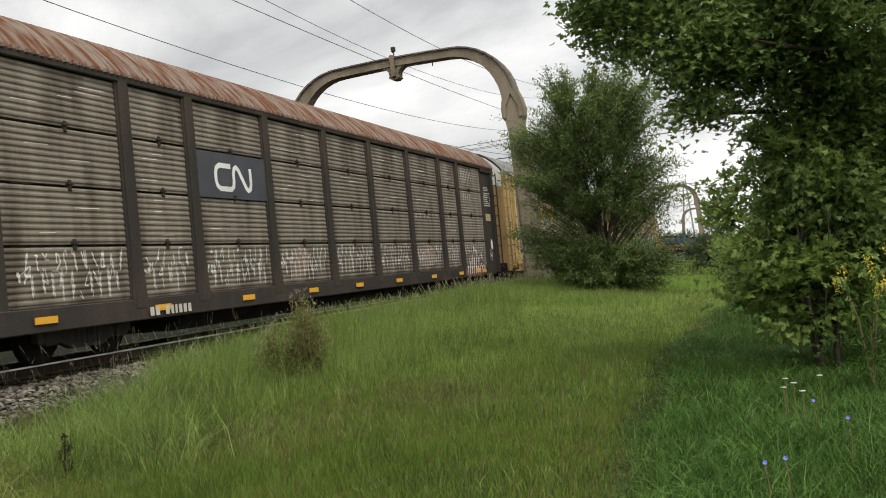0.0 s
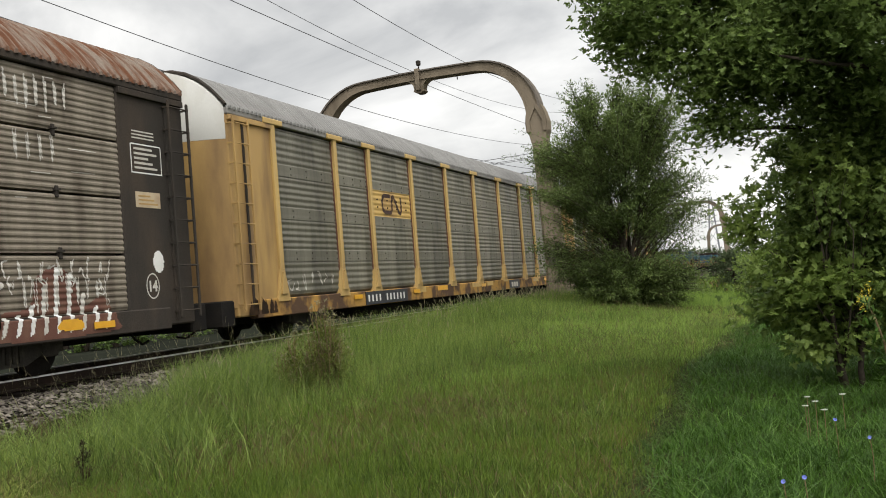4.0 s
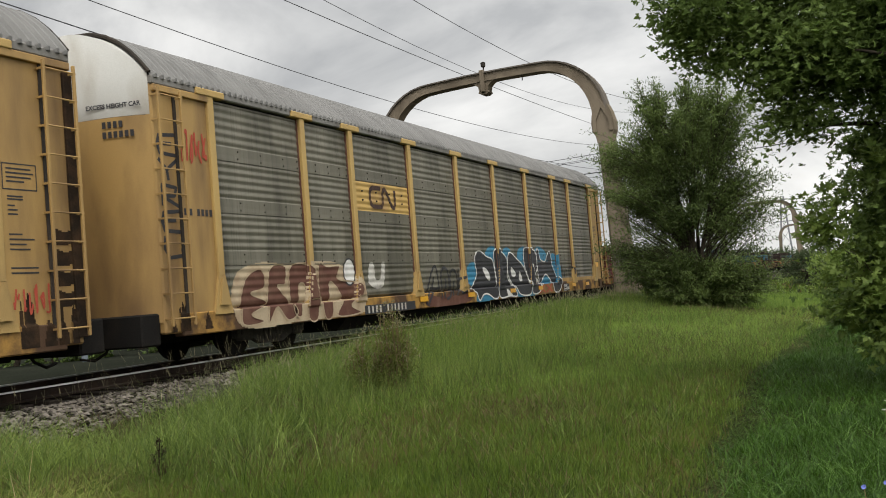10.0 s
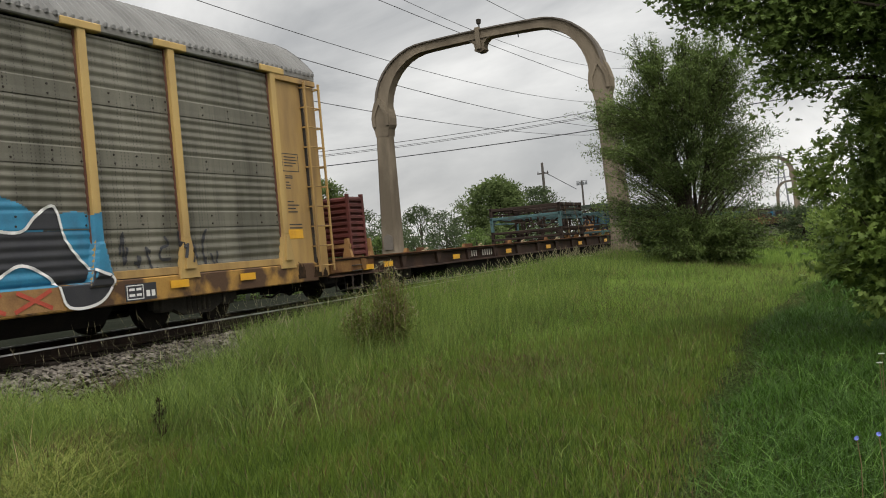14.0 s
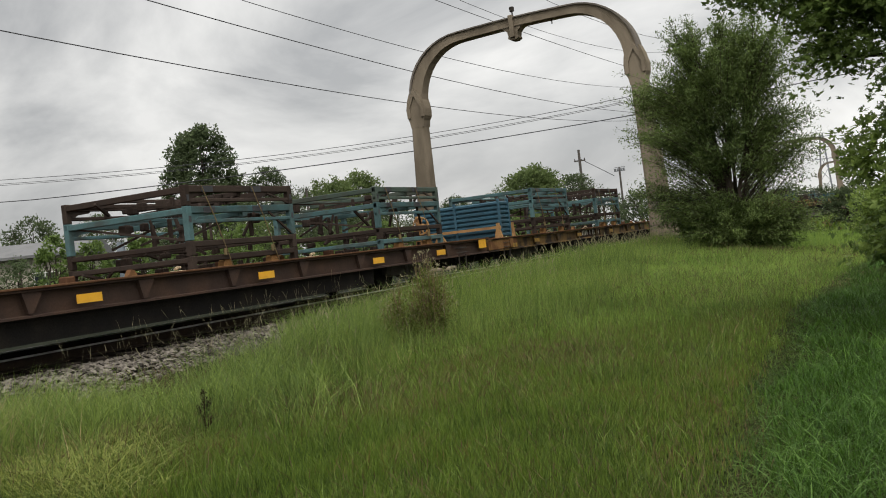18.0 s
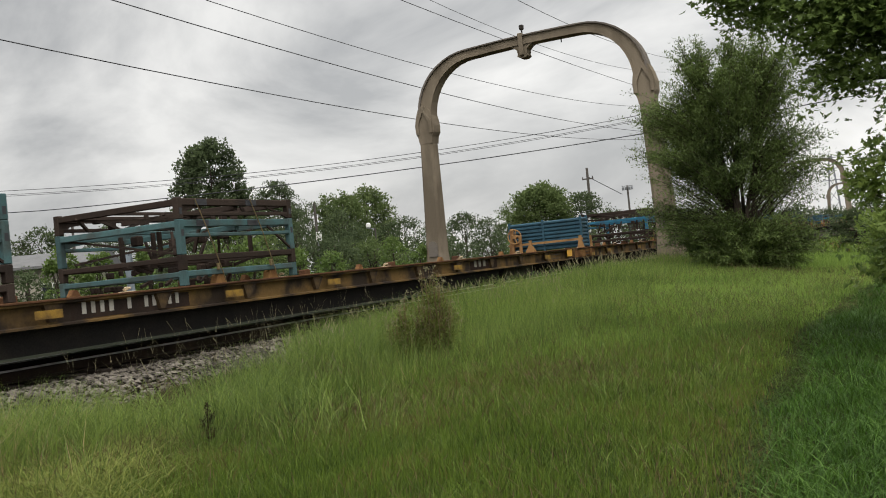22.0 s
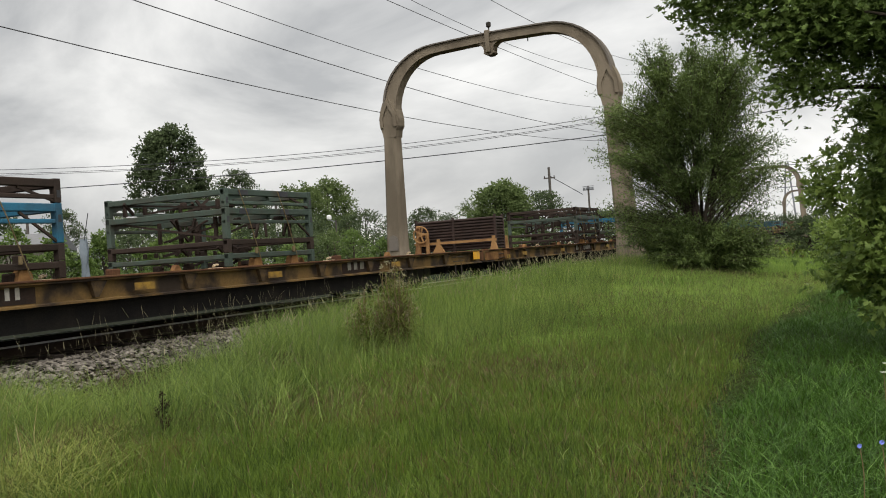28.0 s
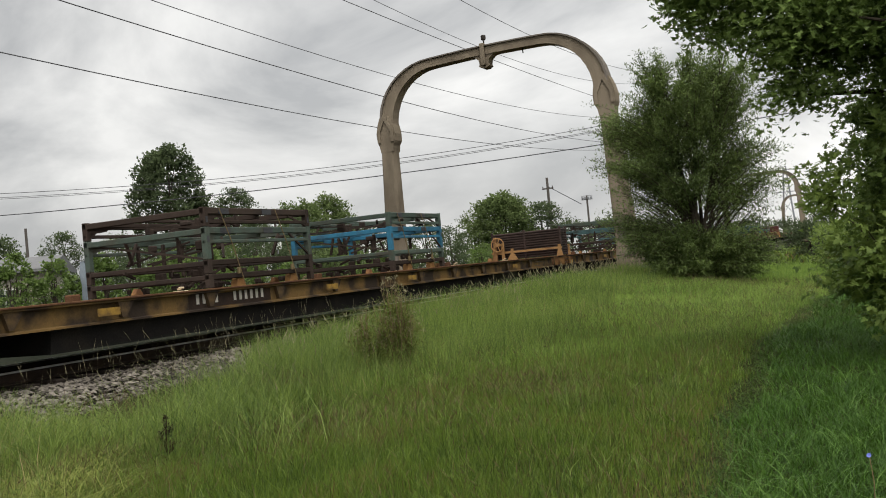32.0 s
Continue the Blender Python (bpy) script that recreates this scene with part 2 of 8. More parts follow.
def foliage(name, dark, light, through_leaf=0.35, rough=0.5, dry=None, share=0.0, patch=0.35, own=0.5):
    """Leaves or blades: each one its own tint between two greens, some dry, with light passing through."""
    m = bpy.data.materials.new(name)
    m.use_nodes = True
    n, l = m.node_tree.nodes, m.node_tree.links
    bsdf, out = n["Principled BSDF"], n["Material Output"]
    bsdf.inputs["Roughness"].default_value = rough
    bsdf.inputs["Specular IOR Level"].default_value = 0.2
    geo = n.new("ShaderNodeNewGeometry")
    co = n.new("ShaderNodeTexCoord")
    noi = n.new("ShaderNodeTexNoise")
    noi.inputs["Scale"].default_value, noi.inputs["Detail"].default_value = patch, 4.0
    l.new(co.outputs["Object"], noi.inputs["Vector"])
    add = n.new("ShaderNodeMath")
    add.operation = "MULTIPLY_ADD"
    add.inputs[1].default_value = own
    shift = n.new("ShaderNodeMapRange")
    shift.inputs["From Min"].default_value, shift.inputs["From Max"].default_value = 0.3, 0.7
    shift.inputs["To Max"].default_value = 1 - own
    l.new(noi.outputs["Fac"], shift.inputs["Value"])
    l.new(geo.outputs["Random Per Island"], add.inputs[0])
    l.new(shift.outputs["Result"], add.inputs[2])
    ramp = n.new("ShaderNodeValToRGB")
    ramp.color_ramp.elements[0].color, ramp.color_ramp.elements[1].color = (*dark, 1), (*light, 1)
    if dry:
        ramp.color_ramp.elements[1].position = 1 - share - 0.02
        e = ramp.color_ramp.elements.new(1 - share)
        e.color = (*dry, 1)
    l.new(add.outputs["Value"], ramp.inputs["Fac"])
    l.new(ramp.outputs["Color"], bsdf.inputs["Base Color"])
    tr = n.new("ShaderNodeBsdfTranslucent")
    l.new(ramp.outputs["Color"], tr.inputs["Color"])
    mx = n.new("ShaderNodeMixShader")
    mx.inputs["Fac"].default_value = through_leaf
    l.new(bsdf.outputs["BSDF"], mx.inputs[1])
    l.new(tr.outputs["BSDF"], mx.inputs[2])
    l.new(mx.outputs["Shader"], out.inputs["Surface"])
    return m


# soil kept dark so that bare strips read as shadow beside the path
M_SOIL = surface("soil_and_thatch", (0.018, 0.024, 0.008), (0.028, 0.029, 0.012), 0.7, 0.8, 0.3, 25, 0.95, bump=0.6)
# bed colour darkened to stand in for the shade of the train
M_BED_SHADED = surface("shaded_track_bed", (0.017, 0.019, 0.014), (0.027, 0.029, 0.021), 0.7, 1.0, 0.3, 14, 0.95, bump=0.8)
# weed greens darkened to stand in for shade behind the train
M_WEED_DARK = foliage("shaded_weeds", (0.02, 0.042, 0.008), (0.05, 0.085, 0.016), 0.3, 0.6)
M_BALLAST = surface("ballast_bed", (0.04, 0.035, 0.03), (0.02, 0.017, 0.015), 0.8, 1.2, 0.35, 14, 0.95, bump=1.0)
M_STONE = surface("ballast_stone", (0.115, 0.102, 0.086), (0.04, 0.034, 0.028), 0.8, 1.8, 0.1, 40, 0.9, island=0.7)
M_RAIL = surface("rail_steel", (0.026, 0.018, 0.014), (0.045, 0.027, 0.018), 0.6, 4, 0.15, 50, 0.8, 0.2)
M_RAILTOP = surface("polished_rail_head", (0.5, 0.49, 0.47), (0.2, 0.18, 0.16), 0.9, 3, 0.1, 60, 0.36, 0.9, 0.02)
M_TIE = surface("creosoted_wood", (0.022, 0.018, 0.015), (0.04, 0.033, 0.027), 0.6, 5, 0.2, 30, 0.95, each=0.3)
M_CONCRETE = surface("weathered_concrete", (0.215, 0.178, 0.132), (0.11, 0.09, 0.066), 0.8, 1.1, 0.12, 45, 0.92, bump=0.25, streak=0.35, spot=(0.42, 0.66))
# stained top edge of the bow, also the painted shade of the leg niches
M_CONCRETE_DARK = surface("stained_edge_and_niche_shade", (0.16, 0.14, 0.12), (0.08, 0.07, 0.06), 0.7, 1.5, 0.15, 45, 0.95)
M_GALV = surface("dirty_galvanised_panel", (0.185, 0.172, 0.131), (0.075, 0.07, 0.05), 0.9, 1.1, 0.1, 70, 0.6, 0.25, 0.05, streak=0.3, spot=(0.38, 0.66), each=0.14, along=1.6, dash=0.62)
M_GALV_OLD = surface("grimy_old_panel", (0.215, 0.185, 0.145), (0.075, 0.06, 0.044), 0.9, 1.2, 0.14, 60, 0.7, 0.15, 0.06, streak=0.3, spot=(0.38, 0.66), each=0.2, along=1.5)
M_ROOF = surface("galvanised_roof", (0.165, 0.162, 0.152), (0.1, 0.097, 0.09), 0.7, 0.9, 0.08, 50, 0.65, 0.1, 0.03, spot=(0.4, 0.65), along=2.0)
M_ROOF_RUST = surface("rusted_roof", (0.125, 0.06, 0.036), (0.21, 0.175, 0.145), 0.9, 1.2, 0.15, 40, 0.85, 0.1, 0.1, spot=(0.42, 0.6), along=9.0)
M_CHORD = surface("grey_roof_chord", (0.225, 0.217, 0.2), (0.13, 0.118, 0.1), 0.8, 1.2, 0.1, 50, 0.75, 0.0, 0.05, along=1.5)
M_YELLOW = surface("faded_yellow_paint", (0.385, 0.24, 0.078), (0.15, 0.085, 0.035), 0.85, 1.3, 0.06, 50, 0.65, 0.0, 0.04, streak=0.3, spot=(0.42, 0.68), along=1.5)
M_POST = surface("yellow_post_paint", (0.47, 0.315, 0.105), (0.24, 0.15, 0.06), 0.8, 1.4, 0.06, 50, 0.65, streak=0.3)
M_SILL = surface("grimy_yellow_sill", (0.36, 0.205, 0.055), (0.085, 0.05, 0.03), 1.0, 1.5, 0.14, 40, 0.75, 0.0, 0.08, spot=(0.43, 0.56))
M_DARK = surface("grimy_dark_steel", (0.045, 0.04, 0.035), (0.078, 0.06, 0.046), 0.7, 1.5, 0.2, 40, 0.85, 0.05, 0.1, streak=0.4)
M_BLACK = surface("undercarriage_grime", (0.018, 0.017, 0.016), (0.032, 0.027, 0.022), 0.6, 2.0, 0.2, 40, 0.9, 0.0, 0.1)
M_TRUCK = surface("grimy_cast_steel", (0.06, 0.056, 0.05), (0.09, 0.08, 0.068), 0.7, 4.0, 0.2, 40, 0.85)
M_EMBLEM = surface("sprayed_yellow_emblem", (0.5, 0.325, 0.095), (0.3, 0.18, 0.07), 0.8, 1.6, 0.08, 50, 0.65, 0.0, 0.04, streak=0.35, spot=(0.45, 0.7))
M_EMBLEM_INK = surface("faded_brown_emblem_ink", (0.055, 0.035, 0.03), (0.14, 0.08, 0.045), 0.7, 4.0, 0.15, 50, 0.75)
M_NAVY = surface("dark_panel_paint", (0.03, 0.032, 0.04), (0.06, 0.058, 0.06), 0.5, 1.8, 0.1, 50, 0.6)
M_WHITE = surface("white_paint", (0.7, 0.69, 0.66), (0.45, 0.43, 0.4), 0.5, 2.5, 0.05, 60, 0.6)
M_CHALK = surface("chalky_white_spray", (0.54, 0.52, 0.47), (0.34, 0.31, 0.27), 0.7, 6.0, 0.15, 60, 0.8)
M_INK = surface("black_spray_paint", (0.022, 0.022, 0.026), (0.04, 0.038, 0.04), 0.5, 3, 0.1, 60, 0.6)
M_BLUEPAINT = surface("blue_spray_paint", (0.03, 0.2, 0.33), (0.03, 0.1, 0.17), 0.6, 2.5, 0.08, 50, 0.6)
M_BROWNPAINT = surface("brown_spray_paint", (0.12, 0.055, 0.04), (0.2, 0.12, 0.08), 0.5, 3, 0.1, 50, 0.7)
M_REDPAINT = surface("red_spray_paint", (0.42, 0.08, 0.05), None, 0.4, 4, 0.1, 50, 0.7)
M_REFLECT = surface("yellow_reflector", (0.66, 0.34, 0.02), (0.5, 0.24, 0.02), 0.5, 6, 0.04, 60, 0.4)
M_FADED = surface("faded_grey_stencil", (0.24, 0.225, 0.185), (0.12, 0.1, 0.08), 0.7, 8, 0.12, 60, 0.8)
M_WORN = surface("worn_reflector_paint", (0.27, 0.16, 0.03), (0.1, 0.06, 0.025), 0.8, 6, 0.15, 60, 0.7, spot=(0.4, 0.62))
M_MARK = surface("faded_stencil", (0.48, 0.45, 0.4), (0.3, 0.27, 0.22), 0.5, 8, 0.1, 60, 0.8)
M_PATCH = surface("dark_sill_ground", (0.035, 0.026, 0.022), (0.06, 0.04, 0.03), 0.6, 3.0, 0.15, 40, 0.85)
M_DECK = surface("rusted_deck", (0.1, 0.053, 0.03), (0.06, 0.033, 0.023), 0.8, 1.5, 0.2, 30, 0.9, 0.0, 0.15)
M_FLATBROWN = surface("worn_brown_sill", (0.042, 0.027, 0.021), (0.085, 0.048, 0.03), 0.7, 1.4, 0.15, 35, 0.8, 0.0, 0.1)
M_FLATYELLOW = surface("rusty_yellow_sill", (0.155, 0.095, 0.034), (0.035, 0.025, 0.018), 1.0, 1.3, 0.15, 35, 0.8, 0.0, 0.1, spot=(0.42, 0.57))
M_CASTING = surface("rust_brown_casting", (0.235, 0.13, 0.053), (0.1, 0.05, 0.028), 0.9, 2.0, 0.15, 40, 0.85, spot=(0.4, 0.62))
M_ORANGE = surface("rust_orange_bracket", (0.29, 0.165, 0.068), (0.16, 0.08, 0.04), 0.8, 3.0, 0.12, 40, 0.8)
M_BLUEBOX = surface("blue_corrugated_steel", (0.013, 0.062, 0.095), (0.008, 0.034, 0.05), 0.7, 1.5, 0.1, 40, 0.65, 0.0, 0.05)
M_REDBOX = surface("maroon_corrugated_steel", (0.11, 0.035, 0.03), (0.05, 0.022, 0.02), 0.8, 1.5, 0.12, 40, 0.7)
M_BROWNBOX = surface("brown_corrugated_steel", (0.045, 0.03, 0.025), (0.024, 0.018, 0.016), 0.8, 1.5, 0.12, 40, 0.75)
M_TEAL = surface("faded_teal_rack", (0.06, 0.115, 0.118), (0.05, 0.045, 0.036), 0.75, 2.2, 0.1, 40, 0.75, each=0.25)
M_RACKBLUE = surface("blue_rack_paint", (0.028, 0.13, 0.21), (0.04, 0.04, 0.04), 0.6, 2.2, 0.1, 40, 0.7, each=0.15)
M_RACKGREEN = surface("dull_green_rack", (0.055, 0.075, 0.06), (0.055, 0.04, 0.03), 0.7, 2.0, 0.12, 40, 0.8, each=0.2)
M_RACKRUST = surface("rusty_dark_rack", (0.045, 0.034, 0.028), (0.028, 0.024, 0.022), 0.7, 2.0, 0.15, 40, 0.85, each=0.2)
M_BARK = surface("tree_bark", (0.05, 0.041, 0.032), (0.09, 0.076, 0.06), 0.6, 6, 0.25, 25, 0.95, bump=0.6, streak=0.25)
M_POLE = surface("weathered_pole_wood", (0.1, 0.09, 0.08), (0.06, 0.055, 0.05), 0.6, 3, 0.15, 40, 0.95, streak=0.2)
M_PINK = surface("pink_spray_haze", (0.27, 0.2, 0.16), (0.19, 0.15, 0.115), 0.8, 9.0, 0.25, 60, 0.8)
M_CREAM = surface("cream_spray_paint", (0.46, 0.37, 0.25), (0.3, 0.2, 0.12), 0.7, 2.5, 0.1, 50, 0.75)
M_SOOT = surface("oily_soot_stain", (0.03, 0.022, 0.016), (0.07, 0.042, 0.025), 0.8, 4.0, 0.2, 40, 0.9)
M_HOOD = surface("dirty_white_hood", (0.45, 0.445, 0.415), (0.3, 0.27, 0.22), 0.7, 1.6, 0.06, 50, 0.7, streak=0.4)
M_WIRE = surface("black_wire", (0.025, 0.025, 0.027), None, 0.3, 4, 0.05, 40, 0.6, bump=0)
M_SIDING = surface("pale_siding", (0.36, 0.33, 0.27), (0.26, 0.235, 0.19), 0.5, 1, 0.05, 30, 0.8)
M_SHINGLE = surface("grey_roofing", (0.16, 0.16, 0.16), (0.11, 0.11, 0.11), 0.5, 2, 0.12, 25, 0.9)
M_TARP = surface("faded_tarpaulin", (0.2, 0.235, 0.26), (0.13, 0.15, 0.165), 0.6, 4.0, 0.08, 40, 0.7)
M_GLASS = surface("dark_window_pane", (0.02, 0.025, 0.03), None, 0.3, 2, 0.02, 20, 0.12, bump=0)
M_LAMP = surface("grey_lamp_metal", (0.25, 0.26, 0.27), None, 0.3, 4, 0.05, 40, 0.5, 0.6)
M_GRASS = foliage("meadow_grass", (0.011, 0.028, 0.004), (0.139, 0.208, 0.027), 0.25, 0.6, (0.14, 0.105, 0.036), 0.19, patch=0.9, own=0.66)
M_LAWN = foliage("lush_grass", (0.014, 0.042, 0.005), (0.078, 0.16, 0.02), 0.24, 0.5, patch=1.5, own=0.7)
M_ARCHING = foliage("arching_grass_blades", (0.05, 0.115, 0.016), (0.135, 0.235, 0.045), 0.3, 0.35, patch=1.5)
M_TALL = foliage("tall_roadside_grass", (0.02, 0.05, 0.011), (0.24, 0.32, 0.07), 0.34, 0.5, (0.38, 0.3, 0.15), 0.1, own=0.7)
# lighter copy of the meadow grass: open light beyond the trees, put into colour
M_GRASS_LIT = foliage("meadow_grass_lit", (0.06, 0.12, 0.02), (0.29, 0.41, 0.085), 0.36, 0.5, (0.3, 0.23, 0.1), 0.08, patch=0.5)
# trodden grass, darkened for the shadow between the taller sides of the path
M_TROD_SHADED = foliage("trodden_grass", (0.02, 0.046, 0.007), (0.09, 0.14, 0.026), 0.3, 0.7, (0.18, 0.15, 0.07), 0.15)
M_STRAW = foliage("laid_grass", (0.1, 0.145, 0.028), (0.27, 0.3, 0.07), 0.35, 0.6, (0.33, 0.26, 0.11), 0.15)
M_SEED_PALE = foliage("pale_seed_plumes", (0.15, 0.135, 0.075), (0.3, 0.27, 0.165), 0.3, 0.8)
M_SEED = foliage("dry_seed_heads", (0.055, 0.034, 0.018), (0.13, 0.09, 0.045), 0.2, 0.8)
M_LEAF_WILLOW = foliage("narrow_tree_leaves", (0.035, 0.056, 0.02), (0.2, 0.27, 0.075), 0.44, 0.5, own=0.5)
M_LEAF_MAPLE = foliage("broad_tree_leaves", (0.055, 0.095, 0.025), (0.23, 0.315, 0.085), 0.52, 0.45)
M_LEAF_YOUNG = foliage("young_tree_leaves", (0.1, 0.16, 0.035), (0.27, 0.35, 0.085), 0.5, 0.45)
M_LEAF_FAR = foliage("distant_tree_leaves", (0.048, 0.068, 0.032), (0.105, 0.138, 0.06), 0.42, 0.8)
M_LEAF_PALE = foliage("pale_distant_leaves", (0.072, 0.106, 0.036), (0.15, 0.195, 0.066), 0.45, 0.8)
M_LEAF_SAP = foliage("bright_sapling_leaves", (0.07, 0.12, 0.027), (0.18, 0.25, 0.068), 0.45, 0.5)
M_WEED = foliage("browning_weed_leaves", (0.034, 0.054, 0.011), (0.17, 0.19, 0.042), 0.3, 0.8, (0.22, 0.155, 0.055), 0.22)
M_STEM = surface("weed_stem", (0.17, 0.13, 0.07), (0.09, 0.065, 0.04), 0.5, 8, 0.2, 40, 0.9)
M_GOLD = surface("goldenrod_bloom", (0.55, 0.42, 0.04), (0.35, 0.33, 0.06), 0.5, 12, 0.1, 60, 0.8)
M_CHICORY = surface("blue_petal", (0.14, 0.17, 0.5), (0.2, 0.23, 0.55), 0.5, 20, 0.05, 60, 0.7)
M_LACE = surface("white_petal", (0.5, 0.52, 0.46), None, 0.2, 20, 0.05, 60, 0.8)


# ---- ground, track bed and rails ----
TRACK, SIDE = -12.3, 1.6          # track centre line, half width of the cars
rng = np.random.default_rng(7)


def smooth01(v):
    v = np.clip(v, 0, 1)
    return v * v * (3 - 2 * v)


def ground_z(x, y):
    """Height of the open ground; the top of the rails is zero."""
    x, y = np.asarray(x, float), np.asarray(y, float)
    rise = 0.34 * smooth01((y - 9) / 22) * smooth01((-2.5 - x) / 4) * smooth01((x + 10.9) / 1.2)
    bank = 0.2 * smooth01((-6.5 - x) / 2.5) * smooth01((x + 10.9) / 1.2) + 0.3 * smooth01((-39.0 - x) / 3.0) * smooth01((x + 70) / 10)
    bumps = 0.03 * np.sin(x * 1.3 + 0.7 * y) + 0.025 * np.sin(0.9 * y - 0.4 * x + 1.0)
    near = smooth01((90 - np.hypot(x, y)) / 60)
    return -0.64 + (rise + bank + bumps) * near


def spaced(lo, hi, mid_lo, mid_hi, step, grow=1.25):
    out, s = list(np.arange(mid_lo, mid_hi + 1e-6, step)), step
    while out[-1] < hi:
        s *= grow
        out.append(min(hi, out[-1] + s))
    s = step
    while out[0] > lo:
        s *= grow
        out.insert(0, max(lo, out[0] - s))
    return np.array(out)


gx, gy = spaced(-1500, 1500, -24, 8, 0.4), spaced(-900, 2200, 0, 60, 0.5)
GX, GY = np.meshgrid(gx, gy)
gv = np.stack([GX, GY, ground_z(GX, GY)], -1).reshape(-1, 3)
nx, ny = len(gx), len(gy)
gi = (np.arange(ny - 1)[:, None] * nx + np.arange(nx - 1)[None, :]).ravel()
ground = bulk("ground", gv, np.stack([gi, gi + 1, gi + nx + 1, gi + nx], 1), M_SOIL)
tagged(ground, "grassy earth with dry thatch beside the railway", "ground", kind="structure")

bed = Shape()
prof = [(-11.3, -0.25), (-10.7, -0.235), (-9.9, -0.28), (-9.2, -0.41), (-8.5, -0.55), (-7.6, -0.72)]
ys = np.concatenate([np.arange(-60, 40, 0.8), np.arange(40, 420, 8.0)])
bed.grid([[(x + (0.22 * noise.noise((y * 0.5, i * 3.1, 0)) if 1 < i else 0), y, z + 0.05 * noise.noise((x * 0.9, y * 0.8, 2))) for i, (x, z) in enumerate(prof)] for y in ys])
tagged(part("ballast_bed", bed, M_BALLAST, smooth=True), "grey crushed-stone railway ballast shoulder", "ballast", kind="structure")

# far half of the bed, with the train's shade put into its colour
far_prof = [(-42.0, -0.8), (-39.5, -0.1), (-30.0, -0.16), (-20.0, -0.2), (-14.0, -0.22), (-11.3, -0.25)]
far_bed = Shape().grid([[(x, y, z + (0.04 * noise.noise((x * 0.9, y * 0.8, 2)) if x < -12 else 0.05 * noise.noise((x * 0.9, y * 0.8, 2)))) for x, z in far_prof] for y in ys])
tagged(part("shaded_bed", far_bed, M_BED_SHADED, smooth=True), "track bed under and beyond the train, darkened for the train's shade", "track bed", kind="structure")
# loose stones on the shoulder that faces the meadow
base = np.array([(0, 0, 1), (0.9, 0, 0.25), (0.28, 0.85, 0.3), (-0.73, 0.53, 0.2), (-0.7, -0.55, 0.28), (0.3, -0.86, 0.22), (0, 0, -0.8)])
tri = np.array([(0, 1, 2), (0, 2, 3), (0, 3, 4), (0, 4, 5), (0, 5, 1)])
N = 26000
sy = 4 + 18 * rng.random(N) ** 1.3
sx = -7.7 - 3.2 * rng.random(N) ** 0.9
px, pz = np.array([p[0] for p in prof]), np.array([p[1] for p in prof])
sz = np.interp(sx, px, pz) + 0.012
size = 0.026 + 0.036 * rng.random(N) ** 1.5
ang = rng.random((N, 3)) * 6.283
ca, sa, cb, sb = np.cos(ang[:, 0]), np.sin(ang[:, 0]), np.cos(ang[:, 1]), np.sin(ang[:, 1])
jit = base[None] * (0.7 + 0.6 * rng.random((N, 7, 1)))
vx = jit[..., 0] * ca[:, None] - jit[..., 1] * sa[:, None]
vy = jit[..., 0] * sa[:, None] + jit[..., 1] * ca[:, None]
vz = jit[..., 2] * cb[:, None] * 0.8 + vx * sb[:, None] * 0.4
sv = np.stack([vx * size[:, None] + sx[:, None], vy * size[:, None] + sy[:, None], vz * size[:, None] + sz[:, None]], -1)
stones = bulk("ballast_stones", sv.reshape(-1, 3), (tri[None] + 7 * np.arange(N)[:, None, None]).reshape(-1, 3), M_STONE)
tagged(stones, "loose grey crushed stones of the ballast", "gravel", kind="stuff")

DROP = 0.0          # level of the running surface
for s, side_name in ((0.755, "near"), (-0.755, "far")):
    x = TRACK + s
    rail = thing("rail", "rusty steel running rail with a polished head", "rail", "rails of the track", (x, 0, DROP))
    tagged(rail, kind="structure")
    web = Shape().prism([(-0.07, -0.185), (0.07, -0.185), (0.07, -0.165), (0.012, -0.145), (0.012, -0.045), (0.036, -0.035), (0.036, -0.026), (-0.036, -0.026), (-0.036, -0.035), (-0.012, -0.045), (-0.012, -0.145), (-0.07, -0.165)], "y", -60, 420)
    part("rail_body", web, M_RAIL, rail)
    part("rail_head", Shape().prism([(-0.0365, -0.024), (0.0375, -0.024), (0.0365, -0.022), (0.031, -0.002), (0.026, 0.0), (-0.028, 0.0), (-0.0365, -0.008)], "y", -60, 420), M_RAILTOP, rail, "polished steel running surface")
ties = thing("railway_ties", "dark creosoted wooden ties in the ballast", "tie", at=(TRACK, 0, DROP))
tagged(ties, kind="structure")
tie_mesh = mesh_of("tie", Shape().box(-1.3, 1.3, -0.115, 0.115, -0.36, -0.186, 0.012), M_TIE)
for i in range(110):
    part("tie", tie_mesh, M_TIE, ties, at=(0.04 * math.sin(i * 2.3), -4 + i * 0.52, 0.004 * math.sin(i * 1.7)))


